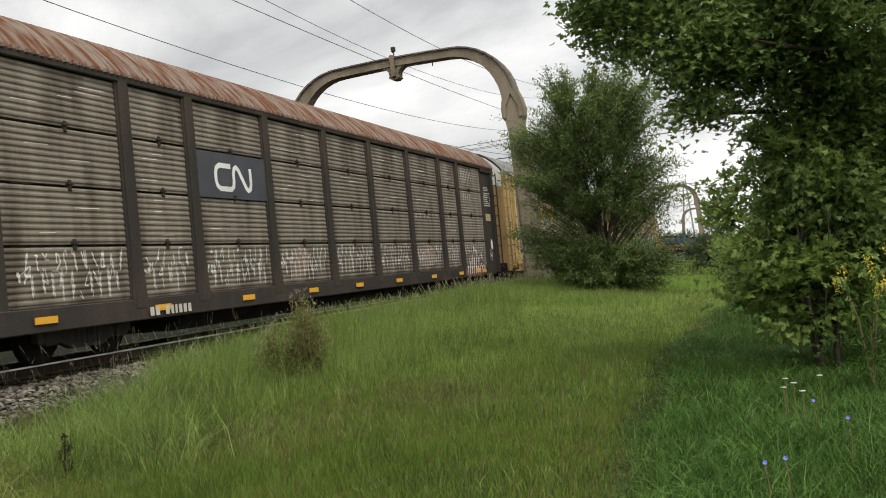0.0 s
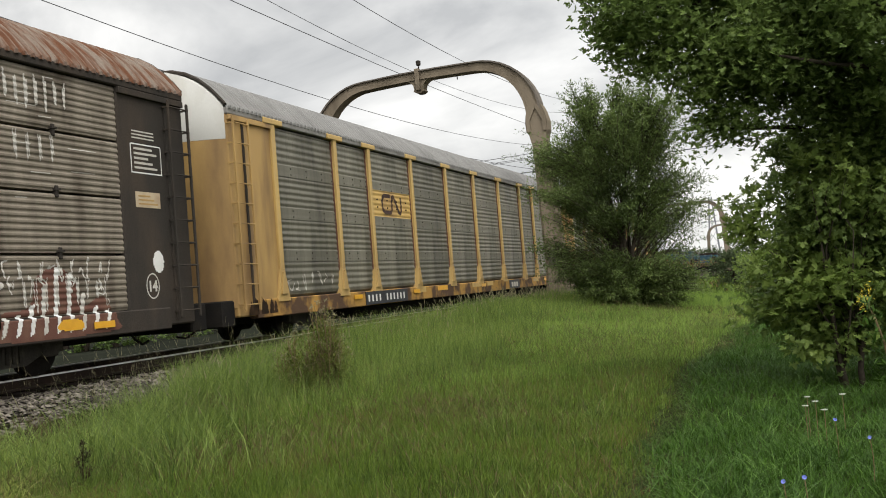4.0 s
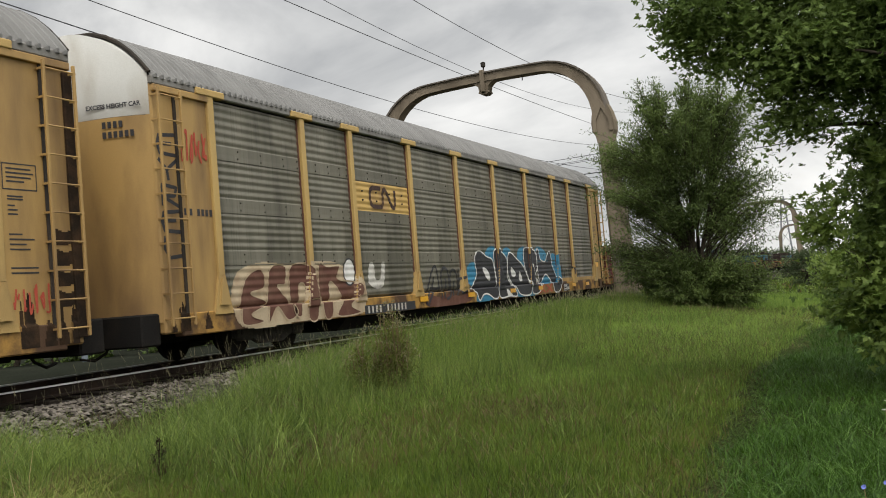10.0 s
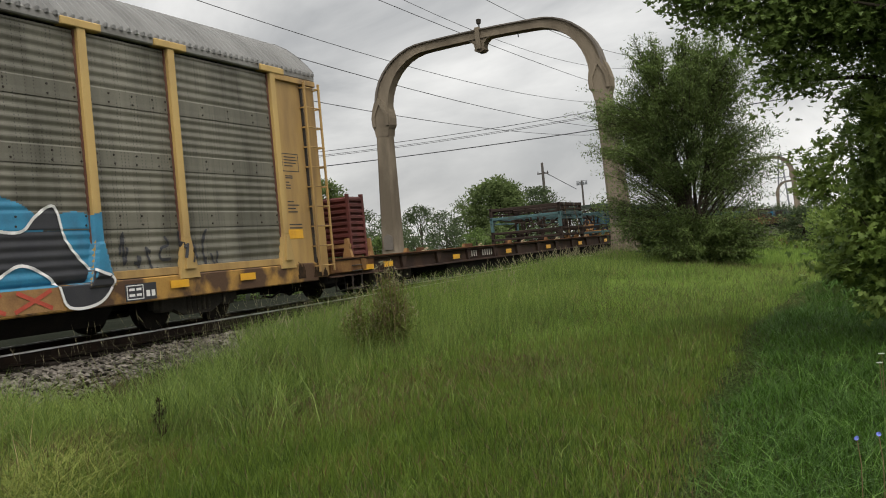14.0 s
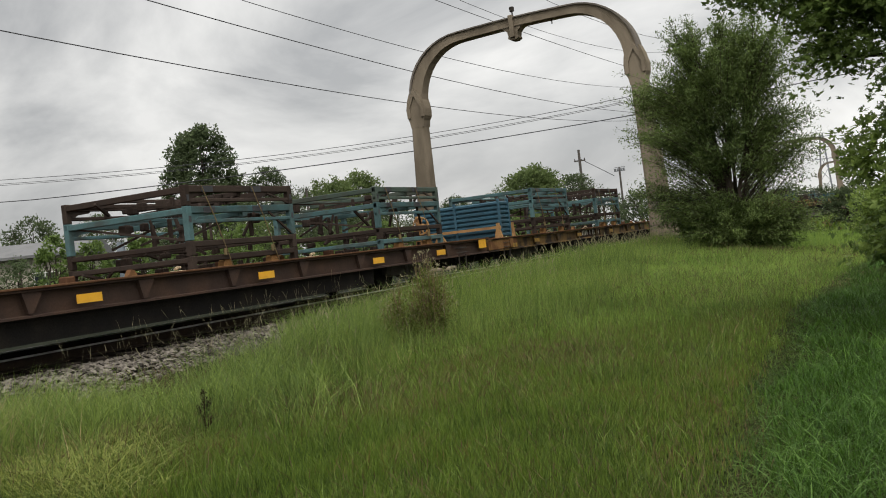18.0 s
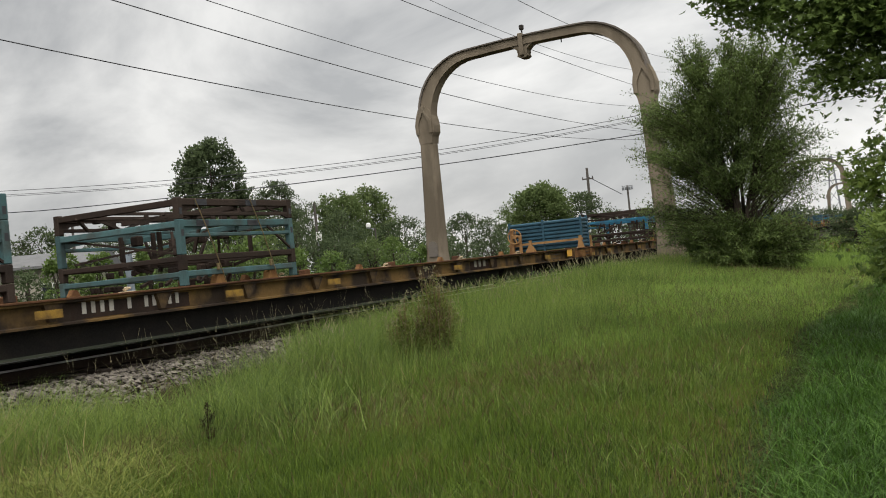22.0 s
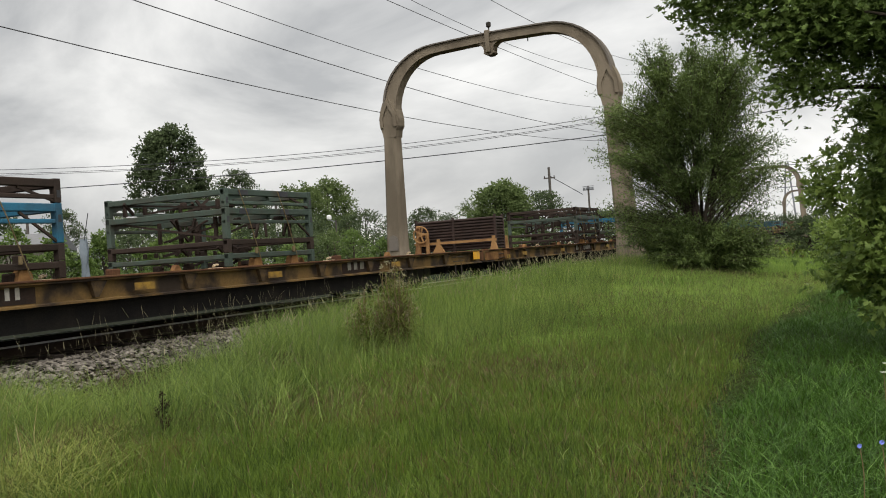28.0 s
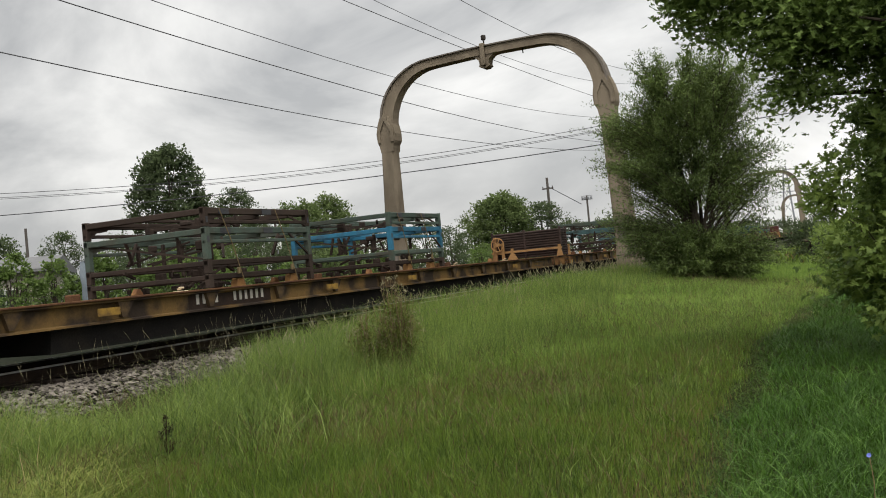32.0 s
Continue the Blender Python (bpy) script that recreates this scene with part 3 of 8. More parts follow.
# ---- concrete catenary arches over the line ----
def catenary_arch(y, fine=True):
    a = thing("catenary_arch", "weathered concrete arch of a former overhead line, standing astride the tracks", "arch", "arches along the line", pose(-14.2, y, 0, 0, -0.9, 0))
    half, k = 5.0, 20 if fine else 10
    for s in (-1, 1):
        leg = Shape()
        rows = []
        for z, w, d in ((-0.9, 0.54, 0.54), (0.3, 0.5, 0.5), (1.4, 0.4, 0.4), (6.6, 0.31, 0.31), (7.0, 0.31, 0.31)):
            c = w * 0.28
            ring = [(w, -d + c), (w, d - c), (w - c, d), (-w + c, d), (-w, d - c), (-w, -d + c), (-w + c, -d), (w - c, -d)]
            lean = 0.26 - 0.26 * z / 7.0 if z > 0 else 0.26
            rows.append([(s * (half + lean) + px_, py_, z) for px_, py_ in ring + ring[:1]])
        leg.grid(rows)
        part("leg", leg, M_CONCRETE, a)
        if fine:
            # proud panel in darker concrete; its colour stands for shade in a niche
            nich = Shape()
            for zz in (1.75,):
                nich.prism([(-0.22, zz - 0.5), (0.22, zz - 0.5), (0.22, zz), (0.16, zz + 0.13), (0, zz + 0.19), (-0.16, zz + 0.13), (-0.22, zz)], "y", -0.46, -0.36)
                nich.v = [(s * (half + 0.19) + q[0], q[1], q[2]) for q in nich.v]
            part("niche_shade_panel", nich, M_CONCRETE_DARK, a)
            part("plinth", Shape().box(s * 5.25 - 0.95, s * 5.25 + 0.95, -0.9, 0.9, -1.0, -0.02, 0.05), M_CONCRETE, a)
        # haunch block where arch and leg meet
        h = Shape()
        h.prism([(s * 4.71, 6.3), (s * 5.31, 6.3), (s * 5.36, 6.6), (s * 5.44, 6.78), (s * 5.46, 7.15), (s * 5.36, 7.55), (s * 5.24, 7.85), (s * 4.95, 8.0), (s * 4.66, 7.75), (s * 4.57, 7.4), (s * 4.53, 7.1), (s * 4.55, 6.78), (s * 4.66, 6.6)][::s], "y", -0.325, 0.325)
        part("haunch", h, M_CONCRETE, a)
        gus = Shape().prism([(s * 4.6, 6.75), (s * 4.74, 6.75), (s * 4.74, 7.2), (s * 5.0, 7.72), (s * 5.26, 7.2), (s * 5.26, 6.75), (s * 5.4, 6.75), (s * 5.4, 7.25), (s * 5.0, 8.05), (s * 4.6, 7.25)][::s], "y", -0.39, -0.32)
        part("gable", gus, M_CONCRETE, a)
    # the bow: a flat crown between two rounded corners, deeper towards the haunches, with flanges round a recessed web
    outer, inner = [], []
    for i in range(k // 2 + 1):
        t_ = math.pi / 2 * i / (k // 2)
        outer.append((2.55 + 2.68 * math.cos(t_), 7.6 + 2.47 * math.sin(t_)))
        inner.append((2.45 + 2.16 * math.cos(t_), 7.4 + 2.27 * math.sin(t_)))
    for i in range(1, 6):
        u = i / 6
        outer.append((2.55 - 5.1 * u, 10.07 + 0.05 * math.sin(math.pi * u)))
        inner.append((2.45 - 4.9 * u, 9.67 + 0.05 * math.sin(math.pi * u)))
    outer += [(-p[0], p[1]) for p in outer[k // 2::-1]]
    inner += [(-p[0], p[1]) for p in inner[k // 2::-1]]

    def bow(f0, f1, y0, y1):
        """A band of the bow between two shares of its depth, from the inner edge to the outer."""
        rows = []
        for p, q in zip(inner, outer):
            A_, B_ = [(p[0] + (q[0] - p[0]) * f, p[1] + (q[1] - p[1]) * f) for f in (f1, f0)]
            rows.append([(A_[0], y0, A_[1]), (A_[0], y1, A_[1]), (B_[0], y1, B_[1]), (B_[0], y0, B_[1]), (A_[0], y0, A_[1])])
        return Shape().grid(rows)

    part("bow", bow(0.1, 0.88, -0.25, 0.25), M_CONCRETE, a)
    part("upper_flange", bow(0.86, 1.0, -0.33, 0.33), M_CONCRETE_DARK, a, "dark stained top edge")
    part("lower_flange", bow(0.0, 0.12, -0.29, 0.29), M_CONCRETE, a)
    part("pendant", Shape().prism([(-0.62, 9.74), (0.62, 9.74), (0.4, 9.66), (0.24, 9.52), (0.2, 9.34), (0.24, 9.24), (0.1, 9.16), (-0.1, 9.16), (-0.24, 9.24), (-0.2, 9.34), (-0.24, 9.52), (-0.4, 9.66)], "y", -0.24, 0.24), M_CONCRETE, a)
    part("pendant_rib", Shape().box(-0.1, 0.1, -0.36, 0.36, 9.26, 10.2, 0.02), M_CONCRETE, a)
    part("finial", Shape().tube([(0, 0, 10.0), (0, 0, 10.4)], 0.03, 6).tube([(0, 0, 10.38), (0, 0, 10.42), (0, 0, 10.58), (0, 0, 10.61)], [0.06, 0.1, 0.11, 0.06], 10), M_DARK, a, "dark old insulator")
    if fine:
        part("hook", Shape().tube([(1.7, 0, 9.7), (1.7, 0, 9.5)], 0.025, 6), M_DARK, a)
    return a


catenary_arch(37.0)
catenary_arch(141.0, False)
catenary_arch(235.0, False)


# ---- the train ----
SPEED = 5.69
MOVERS, SPINNERS = [], []


def rolling(ob, y):
    """A thing that rolls with the train, by its place at the start."""
    ob.matrix_basis = pose(TRACK, y, 0)
    MOVERS.append((ob, y))
    return ob


def wheelset_shape():
    s = Shape()
    for x in (-0.755, 0.755):
        o = 0.07 if x > 0 else -0.07
        s.tube([(x + o, 0, 0), (x + o * 0.9, 0, 0), (x - o * 0.8, 0, 0), (x - o, 0, 0)], [0.40, 0.43, 0.43, 0.455], 28)
        s.tube([(x + o * 1.05, 0, 0), (x + o * 1.5, 0, 0)], [0.3, 0.12], 12)
        for k in range(4):
            a = k * math.pi / 2
            s.box(x + o - 0.01, x + o + 0.012, 0.2 * math.cos(a) - 0.05, 0.2 * math.cos(a) + 0.05, 0.2 * math.sin(a) - 0.05, 0.2 * math.sin(a) + 0.05)
    return s.tube([(-1.0, 0, 0), (1.0, 0, 0)], 0.085, 12)


def truck_shape():
    s = Shape()
    for x in (-1.02, 1.02):
        poly = [(-1.15, 0.36), (-1.15, 0.58), (-0.75, 0.62), (-0.42, 0.78), (0.42, 0.78), (0.75, 0.62), (1.15, 0.58), (1.15, 0.36), (0.72, 0.36), (0.36, 0.2), (-0.36, 0.2), (-0.72, 0.36)]
        s.prism(poly, "x", x - 0.07, x + 0.07)
        for k in range(5):
            s.tube([(x + 0.08, -0.26 + 0.13 * k, 0.26), (x + 0.08, -0.26 + 0.13 * k, 0.62)], 0.055, 8)
        for y in (-0.86, 0.86):
            s.box(x - 0.1, x + 0.12, y - 0.16, y + 0.16, 0.3, 0.56, 0.03)
    s.box(-1.1, 1.1, -0.2, 0.2, 0.42, 0.72, 0.03)
    return s


WHEELSET = mesh_of("wheelset", wheelset_shape(), M_BLACK)
TRUCK = mesh_of("truck", truck_shape(), M_TRUCK)
COUPLER = mesh_of("coupler", Shape().box(-0.1, 0.1, -0.75, 0.1, 0.72, 0.95, 0.03).box(-0.17, 0.15, -1.0, -0.72, 0.66, 1.0, 0.04), M_BLACK)


def running_gear(car, length, centres, reach=0.75):
    for y in centres:
        t = part("truck", TRUCK, M_BLACK, car, "grimy cast-steel bogie", (0, y, DROP))
        for dy in (-0.86, 0.86):
            w = part("wheelset", WHEELSET, M_BLACK, t, at=(0, dy, 0.43))
            SPINNERS.append((w, (0, dy, 0.43)))
    part("coupler", COUPLER, M_BLACK, car, at=(0, reach, -0.12))
    part("coupler", COUPLER, M_BLACK, car, at=pose(0, length - reach, -0.12, 0, 0, 180))
    for y, r in ((-0.35, 1), (length + 0.35, -1)):
        hose = [(0.35, y + r * 0.35, 0.62), (0.36, y + r * 0.15, 0.36), (0.33, y - r * 0.1, 0.25), (0.28, y - r * 0.35, 0.3)]
        part("brake_hose", Shape().tube(hose, 0.025, 6), M_BLACK, car)


BAYS = [1.4, 4.4, 6.4, 9.4, 12.4, 15.3, 18.3, 21.3, 23.3, 26.3]
LEN, GUT, FLOOR = 27.7, 4.84, 0.93


def roof_z(x):
    u = min(1.0, abs(x) / 1.62)
    return GUT + 0.12 + 0.92 * (1 - u ** 2.3)


SEAMS = [1.745, 2.72, 3.7]          # where an upper sheet laps over the one below


def ribbed_panel(length, old):
    """A side panel with rolled ribs and flat bands, seen edge-on as a profile in depth and height."""
    prof_ = [(1.46, FLOOR - 0.02)]
    z = FLOOR
    if old:
        tiers = 4
        step = (GUT - FLOOR) / tiers
        for i in range(tiers):
            z0 = FLOOR + i * step
            prof_ += [(1.38, z0 + 0.004), (1.555, z0 + 0.012)]
            nrib = 9
            for k in range(nrib):
                a = z0 + 0.03 + k * (step - 0.06) / nrib
                h = (step - 0.06) / nrib
                prof_ += [(1.557, a + 0.1 * h), (1.573, a + 0.35 * h), (1.573, a + 0.65 * h), (1.557, a + 0.92 * h)]
            prof_ += [(1.555, z0 + step - 0.035), (1.38, z0 + step - 0.03), (1.38, z0 + step)]
    else:
        lo = FLOOR + 0.06
        for seam in SEAMS + [GUT - 0.1]:
            h = (seam - lo) / 5
            for k in range(5):
                for j in range(6):
                    prof_.append((1.56 - 0.0085 * math.cos(j * math.pi / 3), lo + (k + j / 6) * h))
            prof_ += [(1.552, seam - 0.012)]
            if seam in SEAMS:
                prof_ += [(1.569, seam - 0.008), (1.57, seam + 0.03), (1.566, seam + 0.1), (1.567, seam + 0.255)]
            lo = seam + 0.28
        prof_ += [(1.562, GUT - 0.09), (1.562, GUT - 0.06)]
    prof_.append((1.46, GUT - 0.055 if not old else GUT))
    s = Shape()
    s.grid([[(x, y, z) for x, z in prof_] for y in (0.0, length)])
    s.f = [f[::-1] for f in s.f]
    return s


def bolt_shape(length):
    s = Shape()
    for seam in SEAMS:
        for z in (seam + 0.055, seam + 0.195):
            for y in (0.16, length * 0.27, length * 0.52, length * 0.77, length - 0.16):
                y += 0.012 * math.sin(9 * z + 5 * y)
                s.tube([(1.56, y, z), (1.58, y, z)], 0.017, 6)
    return s


def mirrored(at_y, length):
    return pose(0, at_y + length, 0, 0, 0, 180)


PANEL = {}
for old in (False, True):
    for ln in (3.0, 2.0, 2.9):
        PANEL[old, ln] = mesh_of("side_panel", ribbed_panel(ln, old), M_GALV_OLD if old else M_GALV)
BOLTS = {ln: mesh_of("bolt", bolt_shape(ln), M_DARK) for ln in (3.0, 2.0, 2.9)}


def post_shape():
    s = Shape()
    s.box(1.5, 1.66, -0.085, 0.085, 1.55, GUT + 0.02, 0.012)
    s.box(1.5, 1.68, -0.4, 0.4, GUT - 0.03, GUT + 0.1, 0.015)
    foot = [(-0.085, 1.57), (0.085, 1.57), (0.2, 1.08), (0.26, 0.86), (-0.26, 0.86), (-0.2, 1.08)]
    s.prism(foot, "x", 1.5, 1.655)
    s.prism([(-0.04, 1.5), (0.04, 1.5), (0.13, 1.02), (-0.13, 1.02)], "x", 1.655, 1.69)
    return s


POST = mesh_of("side_post", post_shape(), M_POST)
POST_EDGE = mesh_of("post_seam", Shape().box(1.5, 1.59, -0.112, 0.112, 1.5, GUT - 0.04), M_BROWNPAINT)
POST_DARK = mesh_of("side_post", Shape().box(1.5, 1.64, -0.13, 0.13, 0.75, GUT + 0.05, 0.015).prism([(-0.13, 1.95), (0.13, 1.95), (0.2, 1.0), (0.2, 0.8), (-0.2, 0.8), (-0.2, 1.0)], "x", 1.5, 1.636).prism([(-0.19, 0.95), (0.19, 0.95), (0.19, GUT), (-0.19, GUT)], "x", 1.56, 1.598), M_DARK)
LATCH = mesh_of("latch", Shape().box(1.5, 1.6, -0.035, 0.035, -0.09, 0.1, 0.01).box(1.56, 1.62, -0.06, 0.06, 0.02, 0.05), M_DARK)


def ladder_shape():
    s = Shape()
    for y in (0.0, 0.56):
        s.box(1.72, 1.765, y - 0.025, y + 0.025, 0.72, 4.75, 0.008)
    for k in range(10):
        z = 0.85 + k * 0.42
        s.tube([(1.75, -0.03, z), (1.75, 0.59, z)], 0.014, 6)
        s.beam((1.58, 0.0, z), (1.75, 0.0, z), 0.03, 0.03)
        s.beam((1.58, 0.56, z), (1.75, 0.56, z), 0.03, 0.03)
    return s


LADDER = mesh_of("ladder", ladder_shape(), M_YELLOW)
LADDER_DARK = mesh_of("ladder", ladder_shape(), M_DARK)
FLAG_SMALL = mesh_of("reflector", Shape().box(1.655, 1.665, -0.23, 0.23, -0.065, 0.065), M_REFLECT)
FLAG_WORN = mesh_of("reflector", Shape().box(1.655, 1.662, -0.23, 0.23, -0.06, 0.06), M_WORN)
FLAG = mesh_of("reflector", Shape().box(1.655, 1.665, -0.24, 0.24, -0.055, 0.055), M_REFLECT)


def marks(car, y, z, word, height, material, x=1.664, gap=0.32):
    """Plain bars in place of a stencilled number."""
    u = 0.0
    for w in word:
        if w:
            part("stencil_bar", Shape().box(x, x + 0.004, y + u, y + u + w * height, z, z + height), material, car)
        u += (w or 0.5) * height + gap * height


def ribbon(path, width, x, closed=False):
    """A flat painted stroke of even width along points of the car side."""
    s = Shape()
    n = len(path)
    L_, R_ = [], []
    for i, (y, z) in enumerate(path):
        a, b = (path[i - 1], path[(i + 1) % n]) if closed else (path[max(i - 1, 0)], path[min(i + 1, n - 1)])
        ty, tz = b[0] - a[0], b[1] - a[1]
        ln = math.hypot(ty, tz) or 1
        L_.append((x, y - tz / ln * width / 2, z + ty / ln * width / 2))
        R_.append((x, y + tz / ln * width / 2, z - ty / ln * width / 2))
    if closed:
        L_.append(L_[0]), R_.append(R_[0])
    return s.grid([R_, L_])


def emblem_path(cy, cz, h):
    """The owner's mark: one rounded ribbon that doubles back on itself."""
    a, g = 0.32 * h, 1.28 * h
    return [(cy - 0.1 * g, cz + a), (cy - 0.55 * g, cz + a), (cy - 0.66 * g, cz + a * 0.75), (cy - 0.7 * g, cz + a * 0.3), (cy - 0.7 * g, cz - a * 0.3), (cy - 0.66 * g, cz - a * 0.75), (cy - 0.55 * g, cz - a), (cy - 0.12 * g, cz - a), (cy - 0.03 * g, cz - a * 0.75),
            (cy, cz - a * 0.3), (cy, cz + a * 0.4), (cy + 0.04 * g, cz + a * 0.85), (cy + 0.12 * g, cz + a), (cy + 0.2 * g, cz + a * 0.8), (cy + 0.5 * g, cz - a * 0.8), (cy + 0.58 * g, cz - a), (cy + 0.66 * g, cz - a * 0.85), (cy + 0.7 * g, cz - a * 0.4), (cy + 0.7 * g, cz + a)]


def emblem(car, y0, y1, z0, z1, back, ink, x):
    """The owner's panel: a coloured sheet with the ribbon on it."""
    p = part("emblem_panel", Shape().box(x - 0.02, x, y0, y1, z0, z1, 0.004), back, car, "painted emblem panel")
    part("emblem_ribbon", ribbon(emblem_path((y0 + y1) / 2, (z0 + z1) / 2 - 0.03, 0.8 * (z1 - z0)), 0.112 * (z1 - z0), x + 0.004), ink, p)
    return p


def sprayed_emblem(car, y0, y1, z0, z1):
    """The owner's mark painted straight on the ribbed sheets."""
    p = drape("emblem_panel", car, [(y0, z0), (y1, z0), (y1, z1), (y0, z1)], M_EMBLEM, False, 0.004, "yellow emblem painted over the ribs", 0.02)
    part("emblem_ribbon", stroke(Shape(), emblem_path((y0 + y1) / 2, (z0 + z1) / 2, z1 - z0), 0.15 * (z1 - z0), False, 0.016), M_EMBLEM_INK, p, "faded brown ribbon mark")
    for yy in np.linspace(y0 + 0.4, y1 - 0.4, 4):
        for zz in (z0 + 0.26, z0 + 0.47):
            part("rivet", Shape().tube([(1.57, yy, zz), (1.6, yy, zz)], 0.02, 6), M_DARK, p)
    return p


def autorack(y, old, label, END_A, END_B, name="autorack_car"):
    """A car carrier; its side walls reach from END_A to END_B."""
    car = rolling(thing(name, label, "railroad car", "enclosed car carriers of the train"), y)
    roof_m, post_m = (M_ROOF_RUST, POST_DARK) if old else (M_ROOF, POST)
    rows, n = [], 4 * int((END_B - END_A) / 0.166)
    for i in range(n + 1):
        yy = END_A + i * (END_B - END_A) / n
        up = (0.0, 0.01, 0.06, 0.06)[i % 4]
        row = []
        for k in range(17):
            a = math.pi * k / 16
            x = 1.62 * math.copysign(abs(math.cos(a)) ** 0.8, math.cos(a))
            slope = 1.306 * abs(x / 1.62) ** 1.3
            row.append((x + math.copysign(slope / math.hypot(slope, 1) * up, x), yy, roof_z(x) + up / math.hypot(slope, 1)))
        row = [(row[0][0], yy, GUT + 0.09)] + row + [(row[-1][0], yy, GUT + 0.09)]
        rows.append(row)
    part("roof", Shape().grid(rows), roof_m, car, "rust-streaked corrugated roof" if old else "grey corrugated metal roof")
    for s in (1, -1):
        part("roof_rail", Shape().box(min(s * 1.5, s * 1.64), max(s * 1.5, s * 1.64), END_A, END_B, GUT - 0.02, GUT + 0.13, 0.02), M_DARK if old else M_CHORD, car)
        part("side_sill", Shape().box(min(s * 1.42, s * 1.63), max(s * 1.42, s * 1.63), 0.3, LEN - 0.3, 0.54, FLOOR, 0.02), M_DARK if old else M_SILL, car)
    edges = BAYS
    for i in range(9):
        y0, y1 = edges[i], edges[i + 1]
        ln = min((3.0, 2.0, 2.9), key=lambda q: abs(q - (y1 - y0)))
        part("side_panel", PANEL[old, ln], None, car, at=(0, y0, 0))
        part("side_panel", PANEL[old, ln], None, car, at=mirrored(y0, y1 - y0))
        if old:
            for tier in (1, 2, 3):
                part("latch", LATCH, None, car, at=(0, (y0 + y1) / 2, FLOOR + tier * (GUT - FLOOR) / 4))
        if not old:
            tagged(part("bolt", BOLTS[ln], None, car, at=(0, y0, 0)), kind="stuff")
    for yb in edges[0 if not old else 1:len(edges) if not old else -1]:
        post = part("side_post", post_m, None, car, at=(0, yb, 0))
        if not old:
            part("post_seam", POST_EDGE, None, post, "rusty seam along the post")
        part("side_post", post_m, None, car, at=pose(0, yb, 0, 0, 0, 180))
    # smooth end bays, curved doors and ladders
    for end in (0, 1):
        y0, y1 = ((END_A, 1.4), (26.3, END_B))[end]
        for s in (1, -1):
            e = Shape().box(min(s * 1.45, s * 1.6), max(s * 1.45, s * 1.6), y0, y1, 0.6, GUT, 0.03)
            part("end_panel", e, M_DARK if old else M_YELLOW, car, "smooth painted end panel")
        out = -1 if end == 0 else 1
        yb = END_A if end == 0 else END_B
        rows_lo, rows_hi = [], []
        for k in range(15):
            x = -1.56 + 3.12 * k / 14
            yy = yb + out * 0.35 * (1 - (abs(x) / 1.56) ** 2.6)
            rows_lo.append(((x, yy, 0.8), (x, yy, 2.4), (x, yy, 4.3)))
            rows_hi.append(((x, yy, 4.305), (x, yy, roof_z(x) - 0.04), (x, yb - out * 0.1, roof_z(x) - 0.035)))
        dark_door = M_DARK if old else M_YELLOW
        part("end_door", Shape().grid(rows_lo), dark_door, car, "curved clamshell end door", smooth=True)
        part("end_hood", Shape().grid(rows_hi), M_HOOD if not old else M_DARK, car, "white-painted end hood" if not old else "dark end hood", smooth=True)
        rim = [(1.6 * math.cos(math.pi * k / 14), yb, roof_z(1.6 * math.cos(math.pi * k / 14)) + 0.03) for k in range(15)]
        part("roof_rim", Shape().tube(rim, 0.04, 6), M_DARK, car)
        part("door_seam", Shape().box(-0.025, 0.025, yb + out * 0.33 - 0.03, yb + out * 0.33 + 0.03, 0.8, 4.3), M_DARK, car)
        for s in (1, -1):
            ly = (END_A + 0.02, END_B - 0.6)[end]
            part("ladder", LADDER_DARK if old else LADDER, None, car, at=(0, ly, 0) if s > 0 else pose(0, ly + 0.56, 0, 0, 0, 180))
        part("end_sill", Shape().box(-1.5, 1.5, min(yb, yb + out * 0.45), max(yb, yb + out * 0.5), 0.42, 0.96, 0.03), M_BLACK, car)
        for s in (1, -1):
            part("door_track", Shape().box(min(s * 1.52, s * 1.66), max(s * 1.52, s * 1.66), y0 + 0.02, y1 - 0.02, GUT - 0.14, GUT - 0.025, 0.01), M_DARK if old else M_YELLOW, car)
            # dark raised strip in place of the shaded gap beside the ladder
            part("gap_strip", Shape().box(min(s * 1.6, s * 1.63), max(s * 1.6, s * 1.63), yb - out * 0.58, yb - out * 0.52, 0.7, GUT - 0.15), M_DARK, car)
    part("floor", Shape().box(-1.46, 1.46, 0.1, LEN - 0.1, 0.72, 0.9), M_BLACK, car)
    part("centre_sill", Shape().box(-0.35, 0.35, 0.2, LEN - 0.2, 0.4, 0.72, 0.02), M_BLACK, car)
    part("upper_deck", Shape().box(-1.44, 1.44, 0.2, LEN - 0.2, 2.78, 2.86), M_DARK, car)
    part("brake_cylinder", Shape().box(-0.8, 0.6, 11, 12.4, 0.3, 0.7, 0.05), M_BLACK, car)
    part("air_tank", Shape().tube([(0.7, 12.8, 0.45), (0.7, 14.2, 0.45)], 0.2, 10), M_BLACK, car)
    part("cross_bearer", Shape().box(-1.4, 1.4, 16, 16.3, 0.35, 0.7), M_BLACK, car)
    # solid black block added for the shadow under the car
    part("underbody_fill", Shape().prism([(-1.4, 0.72), (-1.4, 0.5), (-1.15, 0.24), (1.15, 0.24), (1.4, 0.5), (1.4, 0.72)][::-1], "y", 6.0, LEN - 6.0), M_BLACK, car)
    running_gear(car, LEN, (3.6, LEN - 3.6), 0.2)
    return car


def flags(car, ys, z, mesh=FLAG, label="yellow safety reflector"):
    for yy in ys:
        part("reflector", mesh, None, car, label, (0, yy, z))


